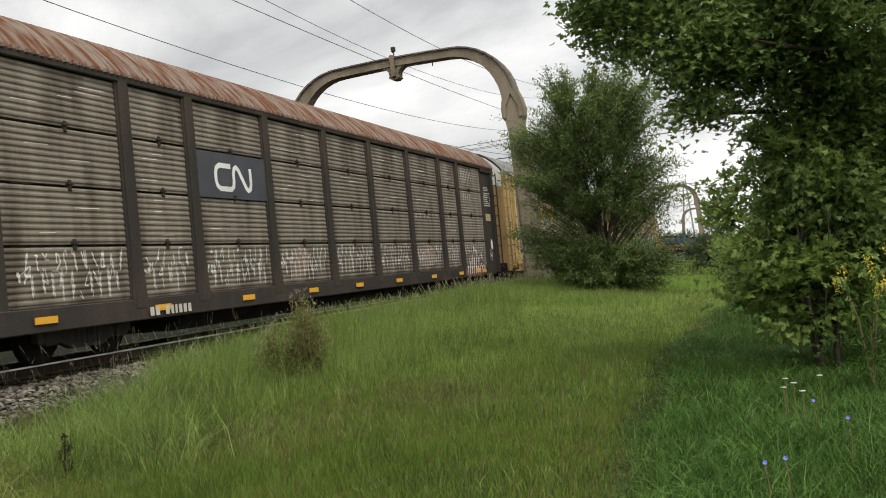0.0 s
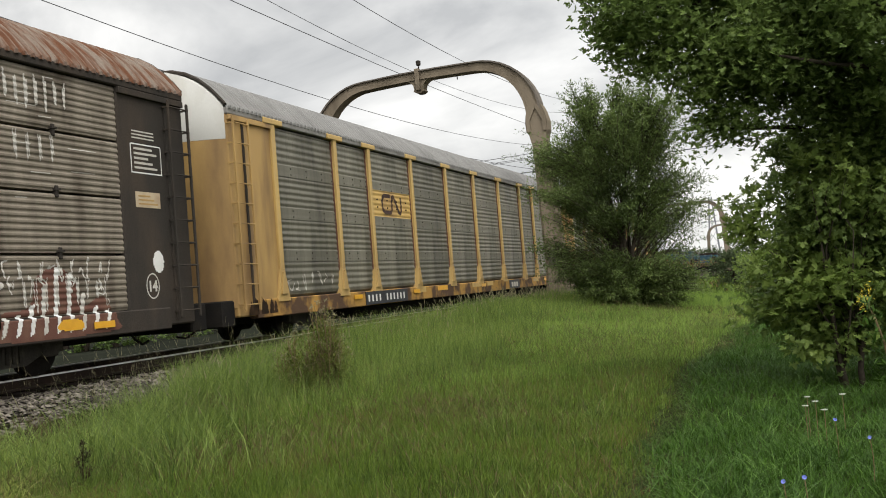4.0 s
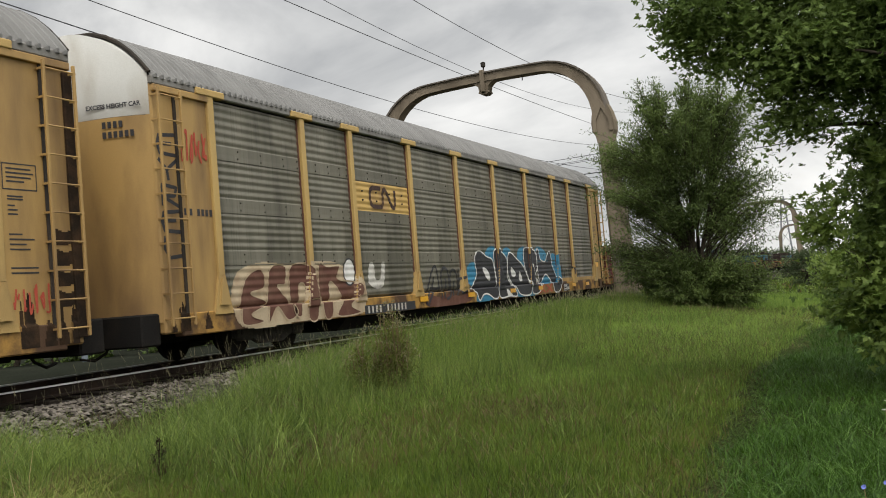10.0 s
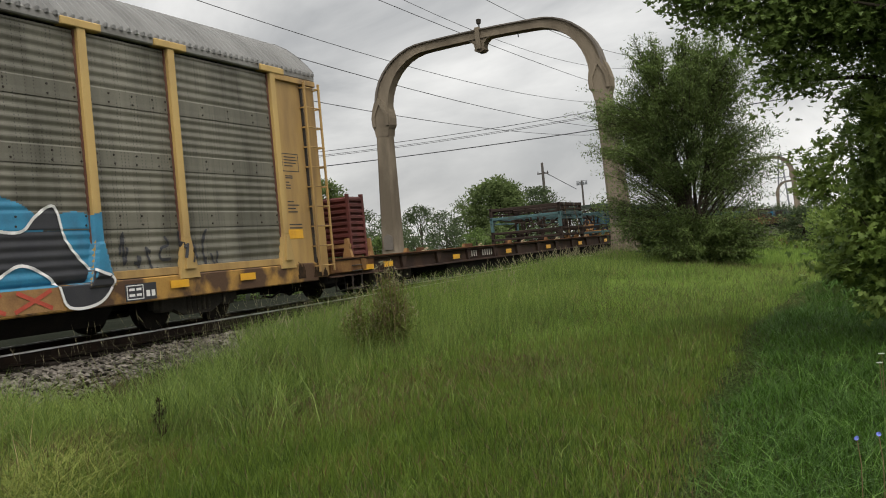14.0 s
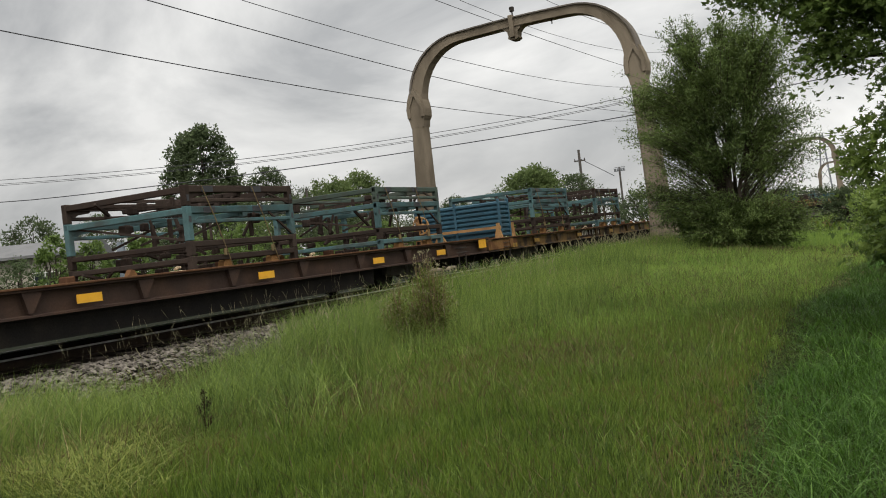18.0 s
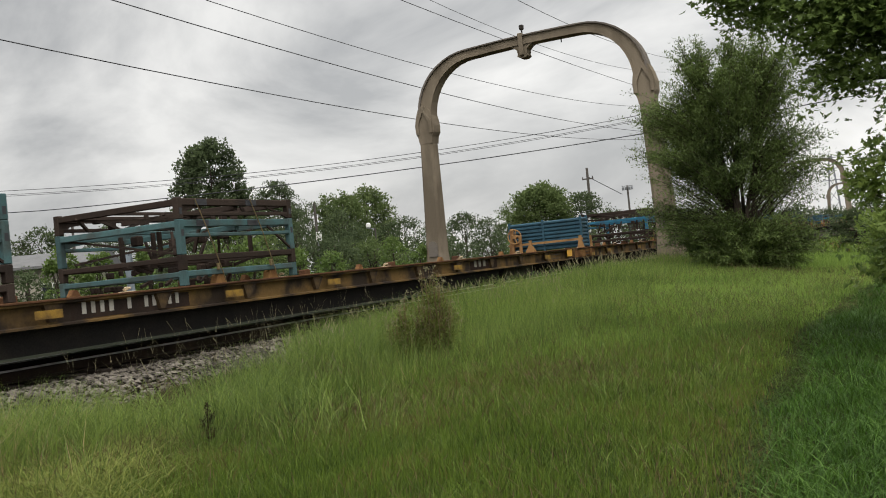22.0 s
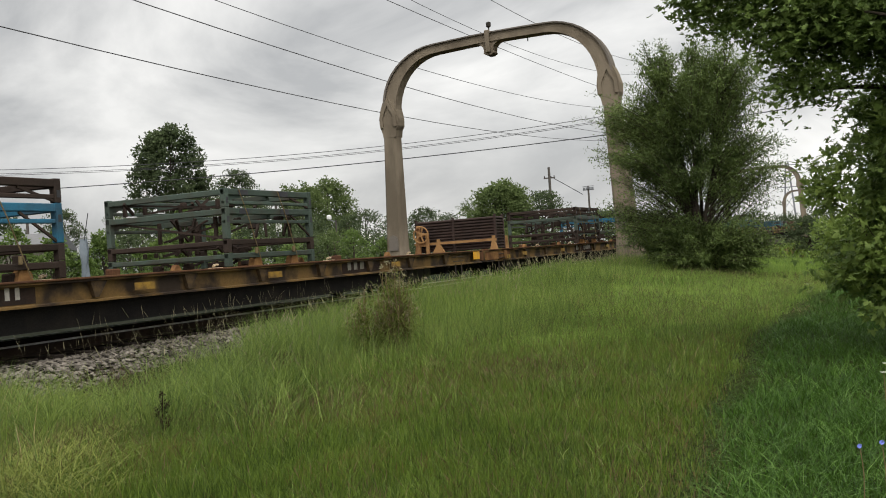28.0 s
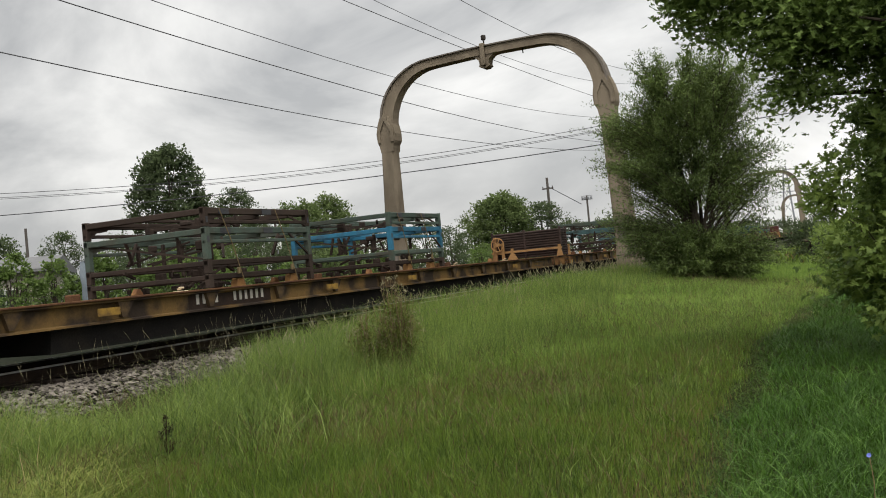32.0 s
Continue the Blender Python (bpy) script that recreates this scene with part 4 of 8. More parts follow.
old_car = autorack(9.5, True, "grimy brown-grey car-carrier wagon with a rusted roof and chalk scrawls", -0.15, 28.15)
car_two = autorack(39.5, False, "grey corrugated car-carrier wagon with faded yellow posts and sill", -0.35, 27.75)
car_three = autorack(69.1, False, "grey corrugated car-carrier wagon with yellow posts and painted scrawls", -0.1, 27.9)
part("corner_post", Shape().box(1.5, 1.646, 27.6, 27.77, 0.7, 4.66, 0.01), M_SOOT, car_two, "sooty rusted corner post")
emblem(old_car, 6.53, 9.27, 2.86, 3.82, M_NAVY, M_WHITE, 1.6)
flags(old_car, [2.05, 5.0, 8.0, 11.03, 13.75, 16.66, 19.77, 22.7, 25.6], 0.735)
flags(car_two, [5.1, 9.1, 15.5, 24.4], 0.8)
flags(car_three, [9.6, 12.75, 16.2, 19.0, 23.0, 24.9], 0.78, FLAG_SMALL)
marks(old_car, 4.6, 0.6, [0.7, 0.7, 0, 0.7, 0.5, 0.4, 0.6, 0.6, 0.6], 0.16, M_MARK)
sign = part("number_board", Shape().box(1.635, 1.66, 5.56, 8.36, 0.56, 0.91), M_INK, car_two, "black board with white stencilled bars")
for u, w in enumerate([0.14, 0.14, 0.14, 0.14, 0, 0.14, 0.14, 0.14, 0.14, 0.14, 0.14]):
    if w:
        part("stencil_bar", Shape().box(1.662, 1.666, 5.68 + u * 0.236, 5.68 + u * 0.236 + w * 0.6, 0.64, 0.82), M_WHITE, sign)


# flat cars that carry frame racks
FLAT = 29.15


def flat_car(y, sill_m, box_m, box_top, label, shift=1.33, T=0.93):
    """A long flat car; T is the level of its deck edge."""
    car = rolling(thing("flat_car", label, "railroad car", "flat cars of the train"), y)
    part("deck", Shape().box(-1.42, 1.42, 0.1, FLAT - 0.1, T - 0.16, T - 0.06), M_DECK, car, "rusted steel deck")
    for s in (1, -1):
        c = Shape()
        poly = [(s * 1.44, T - 0.03), (s * 1.63, T - 0.03), (s * 1.63, T - 0.06), (s * 1.53, T - 0.075), (s * 1.53, 0.6), (s * 1.61, 0.585), (s * 1.61, 0.555), (s * 1.44, 0.555)]
        c.prism(poly[::s], "y", 0.0, FLAT)
        part("side_sill", c, sill_m, car, "worn painted side channel")
        part("sill_cap", Shape().box(min(s * 1.4, s * 1.66), max(s * 1.4, s * 1.66), 0.05, FLAT - 0.05, T - 0.03, T + 0.005, 0.008), M_DECK, car, "rusty deck edge")
    rib = mesh_of("stake_pocket", Shape().prism([(-0.1, T - 0.065), (0.24, T - 0.065), (0.06, 0.62), (-0.02, 0.62)], "x", 1.53, 1.605), sill_m)
    for k in range(13):
        part("stake_pocket", rib, None, car, at=(0, 1.4 + k * 2.1, 0))
    for y0, y1 in ((-0.1, 0.0), (FLAT, FLAT + 0.1)):
        part("end_sill", Shape().box(-1.5, 1.5, y0, y1, 0.6, T, 0.03), M_DECK, car, "rusty end sill")
        c = 0.9 if y0 < 0 else FLAT - 1.95
        part("step", Shape().box(1.4, 1.62, c, c + 0.46, 0.24, 0.28, 0.01).beam((1.6, c + 0.02, 0.26), (1.6, c + 0.02, 0.6), 0.03, 0.03).beam((1.6, c + 0.44, 0.26), (1.6, c + 0.44, 0.6), 0.03, 0.03), M_DARK, car, "steel stirrup step")
        for z in (0.66, 0.78):
            part("grab_bar", Shape().tube([(1.54, c, z), (1.64, c, z), (1.64, c + 0.46, z), (1.54, c + 0.46, z)], 0.011, 6), M_TRUCK, car, "grey grab bar")
    part("uncoupling_lever", Shape().tube([(1.5, -0.1, 0.58), (0.9, -0.14, 0.52), (0.3, -0.2, 0.62), (0.1, -0.25, 0.8)], 0.018, 6), M_BLACK, car)
    part("centre_sill", Shape().box(-0.4, 0.4, 0.1, FLAT - 0.1, 0.3, T - 0.16, 0.02), M_BLACK, car)
    # underframe made deeper and wider in black, filling in the shadow below the deck
    part("underframe_fill", Shape().prism([(-1.46, T - 0.17), (-1.46, 0.5), (-1.42, 0.2), (1.42, 0.2), (1.46, 0.5), (1.46, T - 0.17)][::-1], "y", 6.4, FLAT - 6.0), M_BLACK, car)
    for q in (0.5, 1.15):
        part("brake_hose", Shape().tube([(1.2, q - 0.4, 0.56), (1.22, q - 0.1, 0.4), (1.2, q + 0.35, 0.36), (1.18, q + 0.7, 0.5)], 0.022, 6), M_BLACK, car)
        part("brake_hose", Shape().tube([(1.2, FLAT - q - 0.7, 0.54), (1.22, FLAT - q - 0.2, 0.38), (1.2, FLAT - q + 0.2, 0.34), (1.18, FLAT - q + 0.5, 0.52)], 0.02, 6), M_BLACK, car)
    part("air_tank", Shape().tube([(0.7, 14.8, 0.4), (0.7, 16.4, 0.4)], 0.2, 10), M_BLACK, car)
    running_gear(car, FLAT, (3.75, FLAT - 3.65))
    # corrugated bulkhead box and its brackets
    b0, b1, zt, B = shift, shift + 0.68, box_top, T + 0.02
    box = Shape()
    rows = []
    n = int((zt - B) / (0.088 if box_m is M_BROWNBOX else 0.13))
    prof_ = []
    for k in range(n):
        z = B + (zt - B) * k / n
        h = (zt - B) / n
        prof_ += [(0.0, z + 0.1 * h), (0.05, z + 0.32 * h), (0.05, z + 0.72 * h), (0.0, z + 0.94 * h)]
    ring = [(1.38, b0 + 0.04), (1.38, b1 - 0.04), (-1.38, b1 - 0.04), (-1.38, b0 + 0.04), (1.38, b0 + 0.04)]
    dirs = [(1, -1), (1, 1), (-1, 1), (-1, -1), (1, -1)]
    for d_, z in prof_:
        rows.append([(x + dx * d_, yy + dy * d_, z) for (x, yy), (dx, dy) in zip(ring, dirs)])
    bulk_box = part("bulkhead", box.grid(rows).box(-1.38, 1.38, b0 + 0.04, b1 - 0.04, zt - 0.02, zt), box_m, car, "corrugated steel bulkhead box")
    for x in (-1.43, -0.1, 1.35):
        part("corner_post", Shape().box(x, x + 0.08, b0 - 0.02, b0 + 0.05, T, zt + 0.06, 0.008), box_m, bulk_box)
    part("corner_post", Shape().box(1.35, 1.44, b1 - 0.06, b1 + 0.02, T, zt + 0.06, 0.008), box_m, bulk_box)
    part("rail_bar", Shape().beam((-1.42, b0 - 0.12, 1.24), (1.46, b0 - 0.12, 1.24), 0.05, 0.08), M_ORANGE, car, "rusty yellow guard bar")
    for x, yy, w in ((-0.55, b0 - 0.14, 0.2), (1.36, b0 - 0.1, 0.12), (-1.3, b0 - 0.14, 0.1)):
        br = Shape().prism([(x - w, T), (x + w, T), (x + w * 0.9, T + 0.06), (x + 0.05, T + 0.27), (x + 0.04, T + 0.44), (x - 0.04, T + 0.44), (x - 0.05, T + 0.27), (x - w * 0.9, T + 0.06)], "y", yy - 0.05, yy + 0.05)
        part("bracket", br, M_ORANGE, car, "rusty yellow stake bracket")
    part("bracket", Shape().prism([(b1 + 0.03, T), (b1 + 0.22, T), (b1 + 0.2, T + 0.1), (b1 + 0.14, T + 0.42), (b1 + 0.09, T + 0.42), (b1 + 0.08, T + 0.1)], "x", 1.4, 1.48), M_ORANGE, car, "rusty yellow stake bracket")
    # brake stand with its wheel
    bs = part("brake_stand", Shape().box(-1.25, -1.13, b0 - 0.33, b0 - 0.21, T - 0.05, 1.85, 0.015).box(-0.95, -0.85, b0 - 0.28, b0 - 0.18, T - 0.05, 1.6, 0.01).beam((-1.2, b0 - 0.28, 1.2), (-0.9, b0 - 0.23, 1.2), 0.06, 0.06), M_ORANGE, car, "yellow brake stand")
    ring = [(-1.05 + 0.26 * math.cos(a), b0 - 0.38, 1.55 + 0.26 * math.sin(a)) for a in [2 * math.pi * k / 18 for k in range(19)]]
    wheel = Shape().tube(ring, 0.025, 6, False).tube([(-1.05, b0 - 0.40, 1.55), (-1.05, b0 - 0.18, 1.55)], 0.07, 8)
    for k in range(5):
        a = 2 * math.pi * k / 5
        wheel.beam((-1.05, b0 - 0.38, 1.55), (-1.05 + 0.25 * math.cos(a), b0 - 0.38, 1.55 + 0.25 * math.sin(a)), 0.035, 0.035)
    part("brake_wheel", wheel, M_ORANGE, bs, "yellow hand-brake wheel")
    part("end_step", Shape().tube([(1.5, 0.35, 0.6), (1.5, 0.35, 0.25), (1.5, 0.75, 0.25), (1.5, 0.75, 0.6)], 0.02, 6), M_BLACK, car)
    for k in range(6):
        yy = 4.6 + k * 3.9
        part("deck_chock", Shape().prism([(yy - 0.09, T - 0.05), (yy + 0.1, T - 0.05), (yy + 0.09, T + 0.03), (yy + 0.04, T + 0.1), (yy - 0.02, T + 0.11), (yy - 0.08, T + 0.02)], "x", 1.1, 1.2), M_CASTING, car, "rusty orange tie-down chock")
        part("deck_chock", Shape().box(-0.5, -0.3, yy, yy + 0.2, T - 0.06, T + 0.12, 0.02), M_DECK, car, "rusty tie-down chock")
        rg = [(1.3 + 0.05 * math.cos(q * 0.7), yy + 0.9 + 0.05 * math.sin(q * 0.7), T + 0.05 + 0.02 * math.sin(q)) for q in range(10)]
        part("deck_ring", Shape().tube(rg, 0.016, 5, False).box(1.2, 1.4, yy + 0.8, yy + 1.0, T - 0.06, T + 0.012, 0.01), M_CREAM, car, "pale tie-down ring")
    part("cross_beam", Shape().box(1.3, 1.62, 0.02, b0 + 0.62, T - 0.33, T - 0.05, 0.015).prism([(b0 - 0.05, T - 0.05), (b0 + 0.2, T - 0.05), (b0 + 0.16, T - 0.3), (b0, T - 0.3)], "x", 1.62, 1.66), M_CASTING, car, "rust-orange end casting of the deck")
    part("reflector", Shape().box(1.62, 1.626, b0 + 0.1, b0 + 0.58, T - 0.32, T - 0.2), M_WORN if sill_m is M_FLATYELLOW else M_REFLECT, car, "yellow safety reflector")
    if box_m in (M_REDBOX, M_BLUEBOX):
        part("end_plate", Shape().box(1.645, 1.65, FLAT - 0.72, FLAT - 0.25, T - 0.26, T - 0.03), M_REFLECT, car, "bright yellow plate at the deck end")
    return car


def rack_shape_frame(length, z0, z1, seed, dense, deep=0.12):
    """One frame of a stack: corner posts with side and cross beams."""
    r = random.Random(seed)
    posts, beams, inner = [], [], []
    for x in (-1.42, 1.42):
        for y in (0.06, length - 0.06):
            posts.append(Shape().box(x - 0.06, x + 0.06, y - 0.06, y + 0.06, z0, z1, 0.01))
    for x in (-1.42, 1.42):
        beams.append(Shape().box(x - 0.05, x + 0.05, 0, length, z1 - deep, z1 - 0.01, 0.012))
    for y in (0.06, length - 0.06):
        beams.append(Shape().box(-1.42, 1.42, y - 0.05, y + 0.05, z1 - deep, z1 - 0.02, 0.012))
    for x in (-0.45,):
        beams.append(Shape().box(x - 0.03, x + 0.03, 0.1, length - 0.1, z1 - 0.09, z1 - 0.03, 0.01))
    for k in range(dense):
        x = r.uniform(-1.25, 1.3)
        y = r.uniform(0.15, length - 0.3)
        if k % 3 == 0:
            inner.append(Shape().beam((x, y, z0 + 0.05), (x + r.uniform(-0.2, 0.2), y + r.uniform(-0.5, 0.5), z1 - 0.1), 0.05, 0.05))
        elif k % 3 == 1:
            s_ = r.uniform(0.05, 0.11)
            inner.append(Shape().box(x - s_, x + s_, y - 0.05, y + 0.09, z1 - 0.16 - r.uniform(0.06, 0.18), z1 - 0.14, 0.02))
        else:
            inner.append(Shape().box(x - 0.035, x + 0.035, y - 0.035, y + 0.035, z0 + 0.02, z1 - 0.14, 0.01))
    return posts, beams, inner


def rack_stack(y, length, colours, seed, deck=0.94):
    """Racks piled on a flat car, lowest first: two low frames, then two tall ones with deep side beams."""
    n = len(colours)
    zs = [deck, 1.2, 1.46, 2.05, 2.41][:n + 1] if n == 4 else [deck, 1.3, 1.7, 2.06]
    for i, m in enumerate(colours):
        r = rolling(thing("frame_rack", "empty steel frame rack, %s, stacked on a flat car" % {M_TEAL: "faded teal", M_RACKBLUE: "bright blue", M_RACKGREEN: "dull green", M_RACKRUST: "dark and rusty"}[m], "rack", "stacked frame racks"), y)
        z0, z1, tall = zs[i], zs[i + 1] - 0.004, i >= n - 2
        posts, beams, inner = rack_shape_frame(length, z0, z1, seed + i, 18, 0.13 if tall else 0.11)
        for s in posts:
            part("post", s, m, r)
        for s in beams:
            part("beam", s, m, r)
        for s in inner:
            part("clamp", s, M_RACKRUST, r, "dark rusty clamp")
        if not tall:
            continue
        rr = random.Random(seed * 7 + i)
        for x in (-1.42, 1.42):
            # a second, thinner rail under the deep one, and an arched plate in the middle of the side
            part("lower_rail", Shape().box(x - 0.04, x + 0.04, 0, length, z1 - 0.3, z1 - 0.235, 0.01), m, r)
            part("gusset", Shape().prism([(0.12, z1 - 0.3), (0.12, z1 - 0.13), (0.62, z1 - 0.13), (0.55, z1 - 0.17), (0.3, z1 - 0.2)], "x", x - 0.02, x + 0.02), m, r)
        for q in (0.42, 1.75):
            part("patch", Shape().box(1.471, 1.475, q, q + 0.3, z1 - 0.125, z1 - 0.02), M_INK, r, "dark worn patch")
        # black plates on the corner posts paint the shade inside their holes
        for q in (0.03, length - 0.09):
            part("keyhole_shade", Shape().box(1.479, 1.483, q, q + 0.06, z1 - 0.28, z1 - 0.17), M_INK, r, "dark plate for the shade in a hole of the corner post")
        part("cross_rail", Shape().box(-1.4, 1.4, length * 0.5 - 0.05, length * 0.5 + 0.05, z1 - 0.2, z1 - 0.1, 0.01), m, r)
        for k in range(3):
            x0 = rr.uniform(-1.2, 0.6)
            part("brace", Shape().beam((x0, rr.uniform(0.1, length * 0.5), z0 + 0.04), (x0 + rr.uniform(0.2, 0.7), rr.uniform(length * 0.4, length - 0.1), z1 - 0.14), 0.04, 0.04), M_RACKRUST, r)
        part("brace", Shape().beam((1.4, 0.1, z0), (-1.35, 0.1, z1 - 0.1), 0.035, 0.035), M_RACKRUST, r)
        part("brace", Shape().beam((1.44, length - 0.1, z0 + 0.02), (1.44, length - 0.75, z1 - 0.14), 0.035, 0.035), M_RACKRUST, r)
        if i == n - 1:
            for q in (0.75, length - 0.9):
                strap = part("tie_down", Shape().tube([(1.5, q - 0.35, z1 - 0.02), (1.52, q - 0.1, z0 - 0.25), (1.5, q + 0.25, deck + 0.02)], 0.01, 5), M_STEM, r, "thin rusty tie-down rod")
                part("ratchet", Shape().box(1.48, 1.53, q + 0.05, q + 0.1, deck + 0.22, deck + 0.34, 0.01), M_STEM, strap, "rusty ratchet")
                part("wedge", Shape().prism([(q + 0.05, deck - 0.05), (q + 0.34, deck - 0.05), (q + 0.31, deck + 0.1), (q + 0.2, deck + 0.2), (q + 0.1, deck + 0.12)], "x", 1.3, 1.44), M_CASTING, r, "rusty orange wedge under the racks")


flats = [flat_car(97.02, M_FLATBROWN, M_REDBOX, 2.38, "rusty brown flat car with a maroon bulkhead and stacked racks", T=0.97),
         flat_car(126.32, M_FLATYELLOW, M_BLUEBOX, 2.02, "rusty yellow flat car with a blue bulkhead and stacked racks"),
         flat_car(155.82, M_FLATYELLOW, M_BLUEBOX, 2.02, "rusty yellow flat car with a blue bulkhead and stacked racks"),
         flat_car(185.42, M_FLATYELLOW, M_BROWNBOX, 1.98, "rusty yellow flat car with a brown bulkhead and stacked racks"),
         flat_car(214.92, M_FLATYELLOW, M_BROWNBOX, 1.98, "rusty yellow flat car with a brown bulkhead and stacked racks"),
         flat_car(244.42, M_FLATBROWN, M_BLUEBOX, 2.0, "rusty brown flat car with a blue bulkhead and stacked racks"),
         flat_car(274.02, M_FLATYELLOW, M_BLUEBOX, 2.0, "rusty yellow flat car with a blue bulkhead and stacked racks"),
         flat_car(303.62, M_FLATBROWN, M_REDBOX, 2.0, "rusty brown flat car with a maroon bulkhead and stacked racks")]
for y, ln, cols, sd in ((114.4, 3.0, (M_RACKRUST, M_RACKRUST, M_TEAL, M_RACKRUST), 11), (120.6, 3.1, (M_TEAL, M_RACKRUST, M_TEAL, M_RACKGREEN), 21),
                        (130.2, 3.4, (M_RACKRUST, M_RACKRUST, M_TEAL, M_TEAL), 31), (136.8, 3.1, (M_TEAL, M_RACKRUST, M_TEAL, M_RACKRUST), 41),
                        (165.9, 3.5, (M_RACKRUST, M_RACKRUST, M_RACKBLUE, M_RACKRUST), 51), (173.2, 2.9, (M_RACKGREEN, M_RACKRUST, M_RACKGREEN, M_RACKGREEN), 61),
                        (195.4, 3.4, (M_RACKRUST, M_RACKRUST, M_RACKGREEN, M_RACKRUST), 71), (202.4, 3.0, (M_RACKRUST, M_RACKGREEN, M_RACKBLUE, M_RACKGREEN), 81),
                        (225.0, 3.4, (M_RACKRUST, M_RACKRUST, M_TEAL, M_RACKGREEN), 91), (232.0, 3.0, (M_RACKRUST, M_TEAL, M_RACKGREEN), 101),
                        (254.0, 3.4, (M_RACKRUST, M_RACKBLUE, M_TEAL), 111), (261.0, 3.0, (M_RACKRUST, M_TEAL, M_RACKGREEN), 121),
                        (284.0, 3.4, (M_RACKRUST, M_RACKBLUE, M_TEAL), 131), (291.0, 3.0, (M_RACKRUST, M_TEAL, M_RACKGREEN), 141)):
    rack_stack(y, ln, cols, sd)


# ---- meadow ----
def path_x(y):
    return np.interp(y, (2, 5.3, 6.3, 7.4, 8.4, 9.9, 12.2, 14.8, 17.5, 21, 24, 60), (-0.6, -1.1, -1.24, -1.38, -1.46, -1.58, -1.68, -1.74, -1.72, -1.5, -1.2, -2.5))


def ballast_edge(y):
    return np.interp(y, (3, 6.2, 7.0, 9, 12, 15, 20, 40), (-8.6, -8.3, -7.6, -7.9, -8.75, -9.35, -9.7, -10.0))


def blades(name, x, y, h, w, lean, material, label, category="grass", z=None, seed=1, parent=None, plain=False):
    """Bent, tapering blades of grass, three faces each, or one if plain."""
    r = np.random.default_rng(seed)
    n = len(x)
    z = (ground_z(x, y) if z is None else z) - 0.02
    a, b = r.random(n) * 6.283, r.random(n) * 6.283
    dx, dy = np.cos(a), np.sin(a)
    lx, ly = np.cos(b) * lean * h, np.sin(b) * lean * h
    shape = ((0, -1), (0, 1), (1, 0)) if plain else ((0, -1), (0, 1), (0.55, -0.75), (0.55, 0.75), (1, 0))
    faces = ((0, 1, 2),) if plain else ((0, 1, 2), (1, 3, 2), (2, 3, 4))
    p = np.empty((n, len(shape), 3))
    for i, (t, k) in enumerate(shape):
        p[:, i, 0] = x + dx * w * k * 0.5 + lx * t * t
        p[:, i, 1] = y + dy * w * k * 0.5 + ly * t * t
        p[:, i, 2] = z + h * t * (1 - 0.25 * np.minimum(lean, 1.2) * t)
    f = np.array(faces)[None] + len(shape) * np.arange(n)[:, None, None]
    ob = bulk(name, p.reshape(-1, 3), f.reshape(-1, 3), material, parent)
    return tagged(ob, label, category, kind="stuff") if label else ob


def fan(n, seed, r0=2.7, r1=44.0, a0=-9, a1=58, power=1.0):
    """Places in the open ground before the camera, thinning out with distance."""
    r = np.random.default_rng(seed)
    rad, az = r0 + (r1 - r0) * r.random(n) ** power, np.radians(a0 + (a1 - a0) * r.random(n))
    return -np.sin(az) * rad, np.cos(az) * rad, rad, r


def wave(x, y, k, s):
    return np.sin(x * k + s) * np.cos(y * k * 0.8 - s * 1.7) + 0.5 * np.sin(x * k * 2.3 - y * k * 1.9 + s)


for nm, count, r0, r1, power, seed in (("meadow_grass", 270000, 2.7, 11.5, 0.8, 3), ("distant_meadow_grass", 520000, 11.5, 46.0, 1.25, 4)):
    x, y, rad, r = fan(count, seed, r0, r1, 0, 58, power)
    n_ = len(x)
    edge = ballast_edge(y) + 0.3 * wave(x * 0, y, 0.9, 1.0) + 0.15 * wave(x * 0, y, 2.7, 2.0)
    ok = (x > edge) & (x < path_x(y) - 0.03 + 0.08 * wave(x, y, 1.7, 0) + 0.09 * r.normal(size=n_)) & (r.random(n_) > 0.35 * smooth01((wave(x, y, 1.1, 5) - 0.2) * 2))
    x, y, rad, edge = x[ok], y[ok], rad[ok], edge[ok]
    tall = smooth01((-4.6 - x + 0.06 * y) / 3.5)
    low = smooth01((9.5 - y) / 2.0)
    h = (0.78 + 0.22 * smooth01((rad - 6) / 6)) * (0.16 + 0.14 * r.random(len(x)) ** 1.3 + 0.02 * wave(x, y, 1.4, 3) + 0.015 * wave(x, y, 4.1, 1)) * (0.5 + 0.5 * smooth01((path_x(y) - x - 0.1 + 0.2 * wave(x, y, 1.9, 2)) / 0.9)) * (1 + 0.35 * tall) * (1 - (0.3 + 0.5 * low) * (1 - smooth01((x - edge) / (0.8 + 1.4 * low)))) * (0.75 + 0.5 * r.random(len(x)) ** 2)
    lean = 0.08 + 0.4 * r.random(len(x)) + 0.7 * (r.random(len(x)) < 0.14)
    # blades further off take the lighter copy that paints in the open light
    lit_far = y + 1.5 * wave(x, y, 0.5, 1) + 3.5 * r.normal(size=len(x)) > 15.0
    w = 0.0042 + 0.0004 * rad if r0 < 5 else 0.0045 + 0.00062 * rad
    blades(nm, x[~lit_far], y[~lit_far], h[~lit_far], w[~lit_far], lean[~lit_far], M_GRASS, "uncut green meadow grass with dry stems", seed=5 + seed, plain=r0 > 5)
    if lit_far.sum() > 1000:
        blades("lit_meadow_grass", x[lit_far], y[lit_far], h[lit_far], w[lit_far], lean[lit_far], M_GRASS_LIT, "meadow grass further along, coloured lighter for the open light", seed=7, plain=True)

